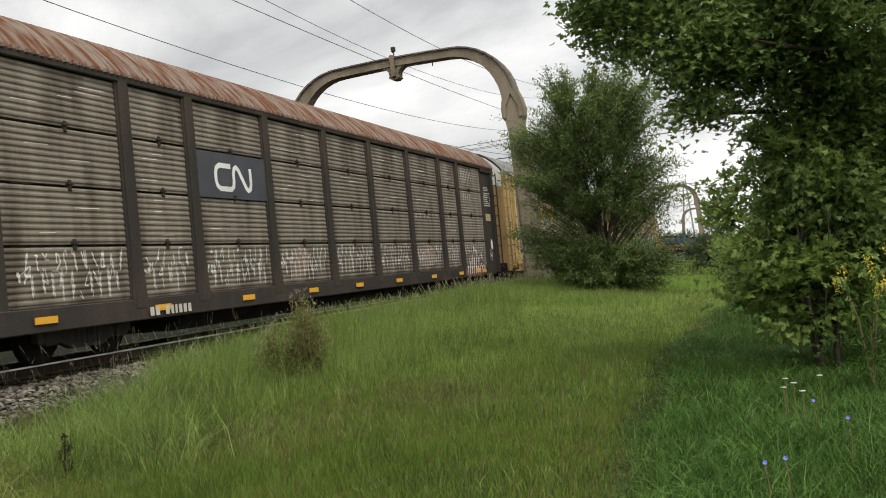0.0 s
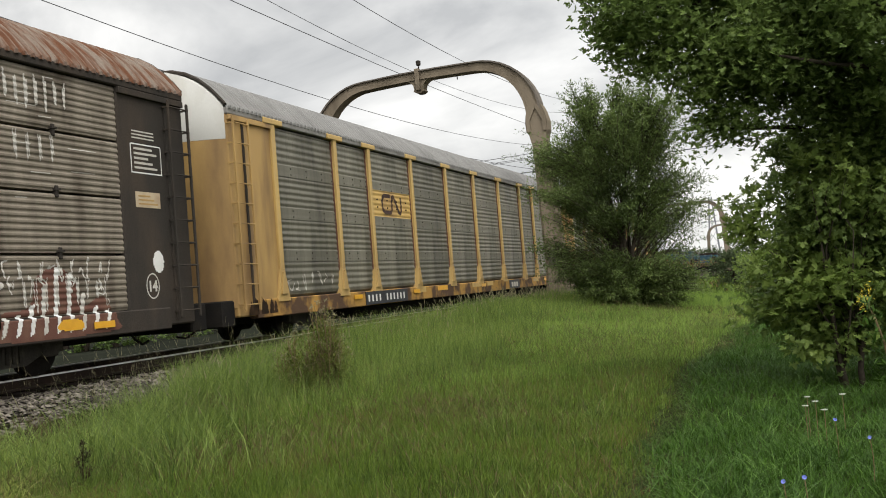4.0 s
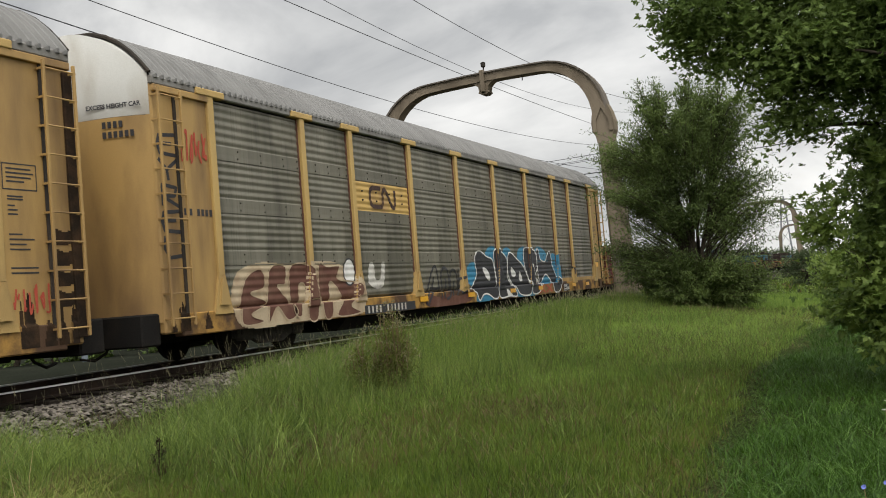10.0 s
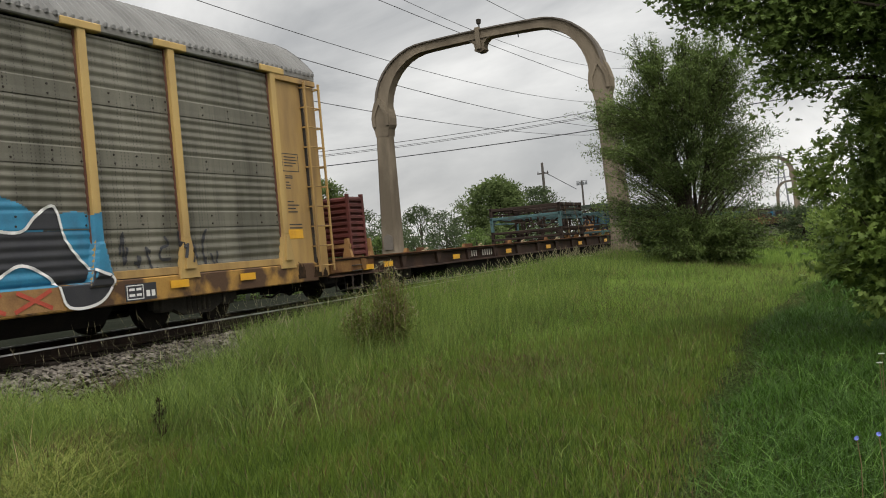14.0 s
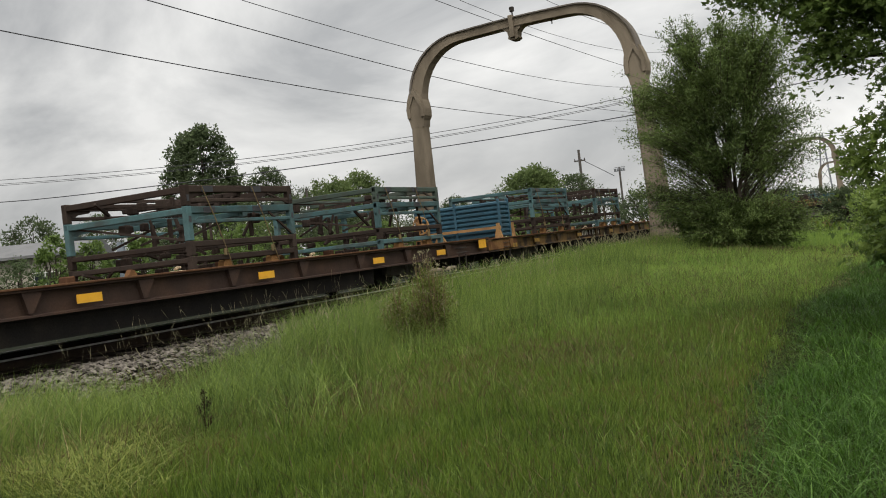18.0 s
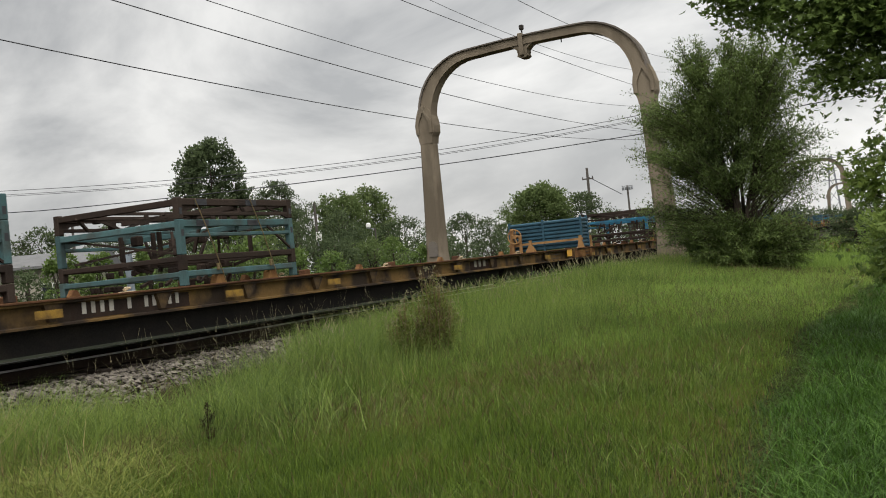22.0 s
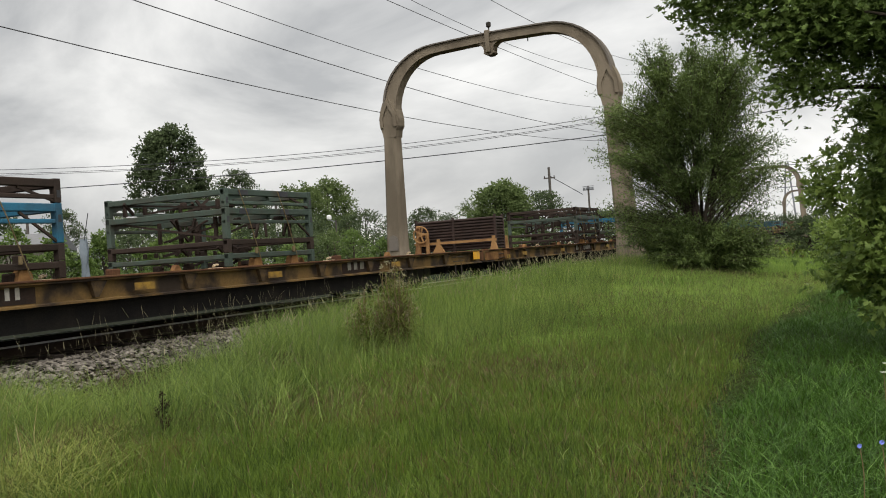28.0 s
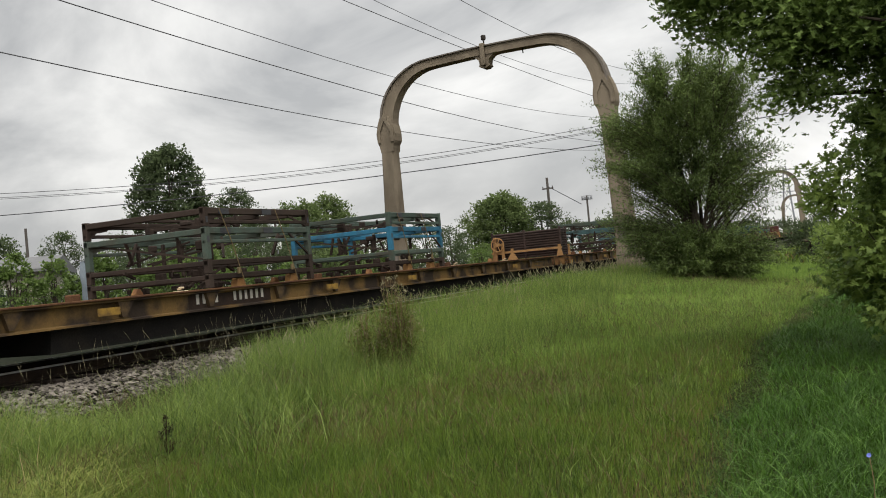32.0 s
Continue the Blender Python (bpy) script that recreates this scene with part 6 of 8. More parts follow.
def far_tree(az, el, dist, wide, seed, material, label, name="distant_tree", clumps=110, per=30, low=0.12, tall=False, belly=0.4):
    """A tree by its bearing, the height of its top over the horizon, its distance and its width in degrees; its crown is a heap of leafy lumps."""
    x, y, _ = bearing(az, dist)
    top = 0.93 + dist * math.tan(radians(el))
    half = dist * math.tan(radians(wide / 2)) * 1.2
    r = np.random.default_rng(seed)
    z0 = -0.5 + (top + 0.5) * low
    lump = half * (0.27 if not tall else 0.22)
    u = r.random(clumps) ** 0.9
    rim = half * np.clip(1 - (np.abs(u - belly) / np.where(u > belly, 1 - belly + 0.03, belly + 0.12)) ** (2.6 if not tall else 2.1), 0, 1) ** 0.5
    a = r.random(clumps) * 6.283
    out = np.maximum(rim - lump * 0.9, 0) * (0.35 + 0.65 * r.random(clumps) ** 0.4) * (1 + 0.1 * np.sin(3 * a + 9 * u + seed))
    heart = np.stack([x + np.cos(a) * out, y + np.sin(a) * out, z0 + (top - z0 - lump * 0.8) * u], -1)
    size = lump * (0.6 + 0.7 * r.random(clumps))
    d = r.normal(size=(clumps, 6, 3))
    d /= np.linalg.norm(d, axis=2, keepdims=True)
    places = (heart[:, None] + d * (size[:, None, None] * np.array([1, 1, 0.8]) * (0.55 + 0.45 * r.random((clumps, 6, 1))))).reshape(-1, 3)
    lf = max(half * 0.068, 0.1)
    return tree(name, label, (x, y, -0.5), [], 0, int(per / 6 * 1.5), lump * 0.2, lf, lf * 0.75, material, seed, 0.05 + half * 0.045, 0.2, 1, 14, droop=0.15, group="trees beyond the track", places=places)


# the tall dark tree, its neighbours along the far side, and the ones seen through the arch
for k, (az, el, d, w, n, m, tall, belly) in enumerate([(40.95, 8.75, 95, 4.3, 330, M_LEAF_FAR, True, 0.5), (39.4, 6.1, 94, 2.6, 120, M_LEAF_FAR, False, 0.5), (37.15, 5.95, 105, 2.9, 170, M_LEAF_FAR, False, 0.55), (33.4, 5.0, 92, 3.6, 170, M_LEAF_PALE, False, 0.5), (31.8, 5.1, 97, 3.6, 170, M_LEAF_PALE, False, 0.45),
                                                       (35.2, 4.6, 92, 2.2, 90, M_LEAF_FAR, False, 0.5), (29.6, 3.2, 96, 2.6, 90, M_LEAF_FAR, False, 0.4), (47.2, 4.15, 118, 2.6, 130, M_LEAF_FAR, False, 0.55), (44.1, 3.85, 100, 1.9, 90, M_LEAF_PALE, False, 0.55), (50.6, 4.3, 105, 3.4, 110, M_LEAF_FAR, False, 0.5), (54.0, 3.6, 110, 4.0, 80, M_LEAF_FAR, False, 0.4),
                                                       (21.2, 4.3, 115, 3.9, 230, M_LEAF_PALE, False, 0.45), (22.9, 3.4, 120, 2.4, 110, M_LEAF_PALE, False, 0.45), (18.7, 3.55, 118, 2.9, 150, M_LEAF_FAR, False, 0.5), (17.0, 2.4, 125, 2.4, 80, M_LEAF_FAR, False, 0.4), (25.9, 2.95, 130, 2.6, 90, M_LEAF_FAR, False, 0.4), (27.8, 2.7, 120, 2.4, 80, M_LEAF_FAR, False, 0.4),
                                                       (14.8, 2.0, 150, 3.4, 80, M_LEAF_FAR, False, 0.4), (12.2, 1.9, 160, 3.4, 70, M_LEAF_FAR, False, 0.4), (9.4, 1.7, 170, 3.2, 70, M_LEAF_FAR, False, 0.4), (6.6, 1.3, 170, 2.8, 70, M_LEAF_FAR, False, 0.4), (4.6, 1.0, 180, 2.4, 60, M_LEAF_FAR, False, 0.4), (2.6, 1.3, 170, 2.6, 60, M_LEAF_FAR, False, 0.4),
                                                       (38.3, 4.3, 82, 3.0, 100, M_LEAF_FAR, False, 0.4), (36.0, 4.4, 82, 2.8, 100, M_LEAF_FAR, False, 0.4), (33.6, 4.1, 82, 3.2, 100, M_LEAF_FAR, False, 0.4), (30.6, 2.9, 84, 2.8, 90, M_LEAF_FAR, False, 0.4), (42.8, 3.3, 80, 3.0, 100, M_LEAF_FAR, False, 0.4), (45.4, 2.4, 80, 2.8, 80, M_LEAF_FAR, False, 0.4), (24.4, 2.6, 100, 2.6, 80, M_LEAF_FAR, False, 0.4)]):
    far_tree(az, el, d, w, 300 + k, m, "distant full green deciduous tree", clumps=n, per=48 if n > 150 else 30, tall=tall, belly=belly)
for k, (az, el, d, w) in enumerate([(43.6, 2.9, 52, 4.0), (38.6, 3.2, 54, 4.0), (36.2, 3.5, 56, 3.6), (34.0, 2.6, 58, 3.6), (31.6, 2.1, 60, 4.0), (29.2, 1.6, 62, 3.0), (46.6, 1.8, 50, 3.0), (41.4, 2.6, 56, 4.0), (32.8, 2.8, 64, 4.0), (27.6, 2.0, 68, 3.4), (48.8, 1.6, 50, 3.0), (51.5, 2.0, 52, 4.0), (24.0, 1.6, 70, 3.0), (21.2, 1.4, 72, 3.4), (26.4, 1.3, 66, 3.0), (18.4, 1.3, 74, 3.0)]):
    far_tree(az, el, d, w, 400 + k, M_LEAF_PALE if k % 3 == 1 else M_LEAF_FAR, "green shrub thicket beyond the track", "shrub", clumps=80, per=24, low=0.0, belly=0.3)
for k, (az, el, d, w) in enumerate([(40.3, 4.2, 31, 2.6), (41.9, 2.0, 30, 2.2), (44.9, 2.8, 30, 2.2), (38.9, 2.6, 32, 2.4), (47.6, 2.7, 29, 2.4), (49.6, 3.0, 29, 2.4), (42.9, 1.5, 33, 2.2), (30.4, 2.0, 40, 2.2), (28.8, 1.3, 42, 2.0), (45.9, 1.2, 29, 2.0), (36.4, 1.8, 34, 2.4), (34.2, 1.4, 36, 2.4), (22.6, 1.3, 52, 2.2)]):
    far_tree(az, el, d, w, 500 + k, M_LEAF_SAP, "bright green sapling beyond the track", "sapling", clumps=62, per=24, low=0.06, tall=k in (0, 2, 4, 5), belly=0.3)
for k, (az, el, d, w) in enumerate([(3.5, 0.75, 60, 2.6), (1.4, 0.9, 48, 4.0), (-1.4, 4.0, 40, 5.0), (-6.0, 6.0, 34, 8.0), (-13.0, 9.0, 26, 12.0)]):
    far_tree(az, el, d, w, 600 + k, M_LEAF_FAR if k == 0 else M_LEAF_YOUNG if k < 2 else M_LEAF_MAPLE, "green tree at the meadow edge", "meadow_tree", clumps=110, per=42, low=0.0, belly=0.35)

# low pale building behind the saplings
house = thing("low_building", "low pale-sided building with a shallow grey roof", "building", at=pose(-50.5, 34.2, -0.6, 0, 0, 38))
wall = part("wall", Shape().box(-9, 9, -4, 4, 0, 3.3), M_SIDING, house)
part("roof", Shape().prism([(-4.6, 3.3), (4.6, 3.3), (4.6, 3.45), (0, 4.3), (-4.6, 3.45)], "x", -9.5, 9.5), M_SHINGLE, house)
for k in range(5):
    w = part("window", Shape().box(-7.6 + k * 3.5, -6.3 + k * 3.5, -4.06, -3.98, 1.2, 2.5, 0.01), M_WHITE, house)
    part("pane", Shape().box(-7.5 + k * 3.5, -6.98 + k * 3.5, -4.075, -4.062, 1.28, 2.42), M_GLASS, w)
    part("pane", Shape().box(-6.92 + k * 3.5, -6.4 + k * 3.5, -4.075, -4.062, 1.28, 2.42), M_GLASS, w)


def utility_pole(az, dist, top, arms, label, r0=0.15):
    p = thing("utility_pole", label, "pole", "poles beyond the track", bearing(az, dist, -0.6))
    part("mast", Shape().tube([(0, 0, -0.2), (0, 0, top + 0.6)], [r0, r0 * 0.7], 8), M_POLE, p)
    for z, w in arms:
        part("crossarm", Shape().box(-w, w, -0.08, 0.08, z + 0.5, z + 0.68), M_POLE, p)
        part("insulator", Shape().tube([(w - 0.1, 0, z + 0.68), (w - 0.1, 0, z + 0.92)], 0.06, 6), M_DARK, p)
        part("insulator", Shape().tube([(0.1 - w, 0, z + 0.68), (0.1 - w, 0, z + 0.92)], 0.06, 6), M_DARK, p)
    return p


tall_pole = utility_pole(18.15, 130, 11.8, ((10.3, 0.8), (7.0, 1.0)), "tall grey wooden utility pole with crossarms", 0.24)
part("guy_wire", Shape().tube([(0, 0, 11.2), (4.6, 0, 8.2)], 0.05, 5), M_WIRE, tall_pole)
part("transformer", Shape().tube([(-0.4, 0, 5.6), (-0.4, 0, 7.0)], 0.35, 10), M_LAMP, tall_pole)
light_pole = utility_pole(15.85, 150, 10.0, ((3.6, 2.2),), "distant pole with a rack of floodlights", 0.2)
part("floodlight_rack", Shape().box(-0.9, 0.9, -0.06, 0.06, 9.9, 10.0).box(-0.9, 0.9, -0.06, 0.06, 10.5, 10.58), M_LAMP, light_pole)
for k in range(4):
    part("floodlight", Shape().box(-0.85 + 0.46 * k, -0.53 + 0.46 * k, -0.2, 0.1, 10.02, 10.4, 0.04), M_LAMP, light_pole)
thin_pole = utility_pole(34.95, 58, 5.3, (), "thin grey wooden pole with a white meter box", 0.11)
part("meter_box", Shape().box(0.02, 0.42, -0.2, -0.1, 3.5, 4.1, 0.03), M_WHITE, thin_pole, "white meter box")
part("conduit", Shape().tube([(0.12, -0.12, 0.4), (0.12, -0.12, 3.5)], 0.035, 6), M_LAMP, thin_pole)
utility_pole(48.9, 66, 5.9, (), "thin dark wooden pole", 0.12)
lamp_pole = utility_pole(31.4, 62, 3.6, (), "short pole with a small pale lamp", 0.07)
part("lamp_globe", Shape().tube([(-0.5, 0, 4.2), (-0.5, 0, 4.3), (-0.5, 0, 4.5), (-0.5, 0, 4.58)], [0.07, 0.17, 0.17, 0.06], 10), M_WHITE, lamp_pole, "pale lamp globe")
part("lamp_arm", Shape().tube([(0, 0, 4.1), (-0.5, 0, 4.22)], 0.03, 6), M_LAMP, lamp_pole)
tarp = thing("tarpaulin", "faded blue-grey tarpaulin hanging among the saplings", "tarpaulin", at=bearing(45.98, 27.5, 0.0))
fold = []
for k in range(9):
    z = 2.0 - 2.75 * k / 8
    half_ = 0.03 + 0.07 * math.sin(math.pi * min(1.0, (k + 1) / 6)) + 0.025 * math.sin(2.3 * k)
    fold.append([(0.74 * u * half_ + 0.05 * math.sin(k), 0.68 * u * half_ + 0.06 * math.sin(3 * u + k), z) for u in (-1, -0.6, -0.2, 0.2, 0.6, 1)])
back_ = [[(x - 0.02, y - 0.02, z) for x, y, z in row] for row in fold]
part("sheet", Shape().grid(fold).grid(back_), M_TARP, tarp, smooth=True)
part("rope", Shape().tube([(0, 0, 1.95), (0.1, 0.1, 2.7)], 0.012, 5), M_WIRE, tarp)

street_lamp = thing("street_lamp", "grey cobra-head street lamp on a curved arm", "street lamp", at=(-23.9, 13.95, -0.85))
part("mast", Shape().tube([(0, 0, 0), (0, 0, 7.6)], [0.11, 0.07], 10), M_LAMP, street_lamp)
part("arm", Shape().tube([(0, 0, 7.3), (0.9, 0.75, 7.75), (2.1, 1.9, 7.85)], 0.035, 8), M_LAMP, street_lamp)
head = part("lamp_head", Shape().tube([(2.0, 1.8, 7.86), (2.15, 1.95, 7.87), (2.45, 2.25, 7.85), (2.75, 2.52, 7.8)], [0.05, 0.12, 0.16, 0.07], 10), M_LAMP, street_lamp)
part("lens", Shape().tube([(2.48, 2.28, 7.76), (2.48, 2.28, 7.62), (2.48, 2.28, 7.56)], [0.14, 0.12, 0.04], 10), M_GLASS, street_lamp, "dark glass lens bowl")
part("photocell", Shape().tube([(2.4, 2.2, 7.98), (2.4, 2.2, 8.1)], 0.05, 8), M_DARK, street_lamp)


def wire(x, r0, q0, k, far, r, label="black overhead wire beside the line"):
    """A sagging wire along the line at the distance x; r0, q0 and k shape its sag."""
    pts = []
    for i in range(41):
        y = -30 + (far + 30) * i / 40
        pts.append((x, y, 0.93 + abs(x) * (r0 + k * (y / abs(x) - q0) ** 2)))
    tagged(part("overhead_wire", Shape().tube(pts, r, 5), M_WIRE), label, "wire", "wires along the line")


wire(-24.0, 0.3245, 1.4, 0.0165, 125, 0.02)
wire(-22.0, 0.4045, 2.0, 0.0152, 108, 0.02)
wire(-21.0, 0.457, 1.66, 0.0217, 100, 0.016)
wire(-17.0, 0.5965, 1.316, 0.0076, 80, 0.016)
wire(-17.0, 0.627, 2.19, 0.0316, 80, 0.013)
wire(-14.4, 0.746, 2.42, 0.0265, 70, 0.014)
for e0, tilt, bend, rr_ in ((6.32, 0.0, 0.00098, 0.028), (6.1, 0.0, 0.00096, 0.022), (6.02, 0.0, 0.00096, 0.022), (5.1, 0.0335, 0.00011, 0.045)):
    a, b, pts = Vector((-110, 47, 0)), Vector((20, 98.5, 0)), []
    for k in range(41):
        q = a.lerp(b, k / 40)
        az = math.degrees(math.atan2(-q.x, q.y))
        q.z = 0.93 + math.hypot(q.x, q.y) * math.tan(radians(e0 + tilt * (50 - min(az, 50)) + bend * (50 - min(az, 50)) ** 2))
        pts.append(q)
    tagged(part("overhead_wire", Shape().tube(pts, rr_, 5), M_WIRE), "black overhead wire crossing behind the line", "wire", "wires behind the line")

# ---- meadow plants ----
def weed_bush(base, height, wide, seed, label, count=52):
    r = np.random.default_rng(seed)
    w = thing("weed_bush", label, "bush", at=base)
    stems, tips, heads = Shape(), [], []
    for k in range(count):
        a, s = r.random() * 6.283, r.random() ** 0.8 * wide
        hgt = height * (0.35 + 0.7 * r.random() ** 0.9) * (1.05 - 0.35 * s / wide)
        t = (s * math.cos(a), s * math.sin(a), hgt)
        stems.tube([(t[0] * 0.4, t[1] * 0.4, -0.05), (t[0] * 0.65 + 0.04 * r.normal(), t[1] * 0.65, hgt * 0.5), t], [0.008, 0.006, 0.003], 5)
        for j in range(22):
            u = 0.05 + 0.85 * r.random()
            tips.append((t[0] * (0.4 + 0.6 * u) + r.normal() * 0.05, t[1] * (0.4 + 0.6 * u) + r.normal() * 0.05, hgt * u))
        for j in range(2):
            heads.append((t[0] + r.normal() * 0.03, t[1] + r.normal() * 0.03, hgt + 0.04 * r.random()))
    tagged(part("stem", stems, M_STEM, w), kind="stuff")
    leaf_cloud("leaves", tips, (0, 0, height * 0.3), M_WEED, w, 4, 0.045, 0.06, 0.014, seed + 1, droop=0.0)
    tagged(leaf_cloud("seed_head", heads, (0, 0, height * 0.3), M_SEED_PALE, w, 6, 0.018, 0.03, 0.012, seed + 2, droop=0.1), "pale dry seed heads", kind="stuff")
    return w


weed_bush((-6.36, 11.8, -0.52), 1.42, 0.33, 71, "tall browning weed bush in the tall grass", 84)
weed_bush((-6.78, 11.7, -0.52), 0.95, 0.36, 73, "smaller browning weed bush beside the tall one")
weed_bush((-7.3, 14.0, -0.5), 0.62, 0.4, 75, "low green weed clump by the ballast")
for k, (bx, by, hh_) in enumerate(((-5.81, 6.35, 0.5), (-7.4, 7.3, 0.36))):
    st = thing("dock_stalk", "dead brown dock stalk in the grass", "plant", "dead stalks in the grass", (bx, by, float(ground_z(bx, by))))
    sh = Shape().tube([(0, 0, -0.03), (0.01, 0, hh_ * 0.5), (0.03, 0.01, hh_)], [0.009, 0.008, 0.004], 5)
    spike = [(0.01 + 0.02 * q, 0, hh_ * (0.35 + 0.65 * q)) for q in np.linspace(0, 1, 30)]
    for q, dx_ in ((0.25, 0.09), (0.4, -0.07), (0.5, 0.06)):
        sh.tube([(0.005, 0, hh_ * q), (dx_, 0.02, hh_ * (q + 0.3))], [0.006, 0.003], 5)
        spike += [(0.005 + (dx_ - 0.005) * u, 0.02 * u, hh_ * (q + 0.3 * u)) for u in np.linspace(0.4, 1, 10)]
    part("stem", sh, M_SOOT, st)
    leaf_cloud("seed_spike", spike, (0, 0, 0), M_SOOT, st, 6, 0.011, 0.024, 0.013, 81 + k, droop=0.4)
for k, (bx, by) in enumerate(((1.2, 9.9), (0.85, 10.4))):
    g = thing("goldenrod", "goldenrod plant with yellow drooping plumes", "plant", "goldenrod under the tree", (bx, by, float(ground_z(bx, by))))
    st, plume, lf = Shape(), [], []
    for j in range(5):
        a = j * 1.3 + k
        tip = (0.25 * math.cos(a), 0.25 * math.sin(a), 0.85 + 0.08 * j + 0.12 * (k % 2))
        st.tube([(0, 0, -0.03), (tip[0] * 0.4, tip[1] * 0.4, tip[2] * 0.6), tip], [0.007, 0.006, 0.003], 5)
        plume += [(tip[0] * (1 + 0.35 * q), tip[1] * (1 + 0.35 * q), tip[2] + 0.03 - 0.12 * q) for q in np.linspace(-0.6, 1, 8)]
        lf += [(tip[0] * q, tip[1] * q, tip[2] * q) for q in np.linspace(0.2, 0.9, 10)]
    tagged(part("stem", st, M_STEM, g), kind="stuff")
    tagged(leaf_cloud("bloom", plume, (0, 0, 0.6), M_GOLD, g, 7, 0.022, 0.02, 0.014, 90 + k, droop=0.1), kind="stuff")
    leaf_cloud("leaves", lf, (0, 0, 0), M_LAWN, g, 7, 0.04, 0.11, 0.022, 95 + k, droop=0.3)
petal = Shape()
for k in range(14):
    a = 2 * math.pi * k / 14
    petal.add([(0, 0, 0), (0.011 * math.cos(a - 0.2), 0.013 * math.sin(a - 0.2), 0.006), (0.0145 * math.cos(a), 0.0145 * math.sin(a), 0.008), (0.013 * math.cos(a + 0.2), 0.013 * math.sin(a + 0.2), 0.006)], [(0, 1, 2, 3)])
PETAL = mesh_of("bloom", petal, M_CHICORY)
for k, (bx, by, bz) in enumerate(((-0.16, 5.55, -0.3), (-0.05, 5.61, -0.29), (0.18, 7.6, -0.3), (0.37, 6.85, -0.3))):
    zg = float(ground_z(bx, by))
    c = thing("chicory", "blue chicory flower on a thin stem", "flower", "blue flowers in the grass", (bx, by, zg))
    part("stem", Shape().tube([(0, 0, -0.02), (0.01, 0, (bz - zg) * 0.6), (0, 0, bz - zg)], 0.003, 4), M_STEM, c)
    part("bloom", PETAL, None, c, "blue petals", pose(0, 0, bz - zg, 50, 0, 20 * (k % 3 - 1)))
for k, (bx, by, bz) in enumerate(((-0.02, 8.2, -0.28), (0.06, 8.3, -0.26), (0.12, 8.1, -0.3), (0.28, 8.6, -0.25), (0.0, 8.5, -0.25))):
    zg = float(ground_z(bx, by))
    c = thing("wild_carrot", "white umbel flower on a thin stem", "flower", "white flowers in the grass", (bx, by, zg))
    part("stem", Shape().tube([(0, 0, -0.02), (0, 0, bz - zg)], 0.003, 4), M_STEM, c)
    um = Shape()
    for j in range(12):
        a, q = j * 2.4, 0.008 * math.sqrt(j)
        um.tube([(q * math.cos(a), q * math.sin(a), bz - zg), (q * math.cos(a), q * math.sin(a), bz - zg + 0.005)], 0.005, 5)
    part("umbel", um, M_LACE, c, "flat white flower head")

# a far lattice pylon seen past the arches
pylon = thing("lattice_pylon", "far grey steel lattice power pylon", "pylon", at=bearing(4.4, 420, -0.6))
for sx_ in (-1, 1):
    for sy_ in (-1, 1):
        part("leg", Shape().beam((sx_ * 2.6, sy_ * 2.6, -0.5), (sx_ * 0.5, sy_ * 0.5, 30.0), 0.3, 0.3), M_LAMP, pylon)
for k in range(6):
    z0, z1 = 30.0 * k / 6, 30.0 * (k + 1) / 6
    w0, w1 = 2.6 - 2.1 * k / 6, 2.6 - 2.1 * (k + 1) / 6
    part("brace", Shape().beam((-w0, -w0, z0), (w1, -w1, z1), 0.16, 0.16), M_LAMP, pylon)
    part("brace", Shape().beam((w0, -w0, z0), (-w1, -w1, z1), 0.16, 0.16), M_LAMP, pylon)
for z in (0.95, 0.8, 0.64):
    part("crossarm", Shape().beam((-4.5, 0, 30.0 * z), (4.5, 0, 30.0 * z), 0.4, 0.3), M_LAMP, pylon)


# ---- paint and markings on the car sides ----
def profile_of(old):
    z = [v.co[2] for v in PANEL[old, 3.0].vertices]
    x = [v.co[0] for v in PANEL[old, 3.0].vertices]
    half = len(z) // 2
    return np.array(z[:half]), np.array(x[:half])


PROFILE = {old: profile_of(old) for old in (False, True)}


def side_x(y, z, old):
    """How far a car's side stands out at a place along it and a height: sill, panel, post or post foot."""
    y, z = np.asarray(y, float), np.asarray(z, float)
    x = np.interp(z, *PROFILE[old])
    gap = np.min(np.abs(y[..., None] - np.array(BAYS)), -1)
    if old:
        x = np.where((gap < 0.13) & (z > 0.75), 1.645, x)
    else:
        wide = np.interp(z, (0.86, 1.08, 1.57, 1.6), (0.26, 0.2, 0.085, 0.085))
        x = np.where((gap < wide) & (z > 0.86), 1.665, x)
        rib = np.interp(z, (1.02, 1.5), (0.15, 0.06))
        x = np.where((gap < rib) & (z > 1.0) & (z < 1.52), 1.693, x)
    ends = (y < 1.4) | (y > 26.3)
    x = np.where(ends, 1.6, x)
    return np.where(z < 0.93, np.maximum(x, 1.632), x)


def rounded(ctrl, per=6, closed=True):
    """A smooth line through a few points."""
    n, out = len(ctrl), []
    for i in range(n if closed else n - 1):
        p = [ctrl[(i + k) % n] if closed else ctrl[min(max(i + k, 0), n - 1)] for k in (-1, 0, 1, 2)]
        for j in range(per):
            t = j / per
            out.append(tuple(0.5 * (2 * p[1][a] + (p[2][a] - p[0][a]) * t + (2 * p[0][a] - 5 * p[1][a] + 4 * p[2][a] - p[3][a]) * t * t + (3 * p[1][a] - p[0][a] - 3 * p[2][a] + p[3][a]) * t ** 3) for a in (0, 1)))
    if not closed:
        out.append(tuple(ctrl[-1]))
    return out


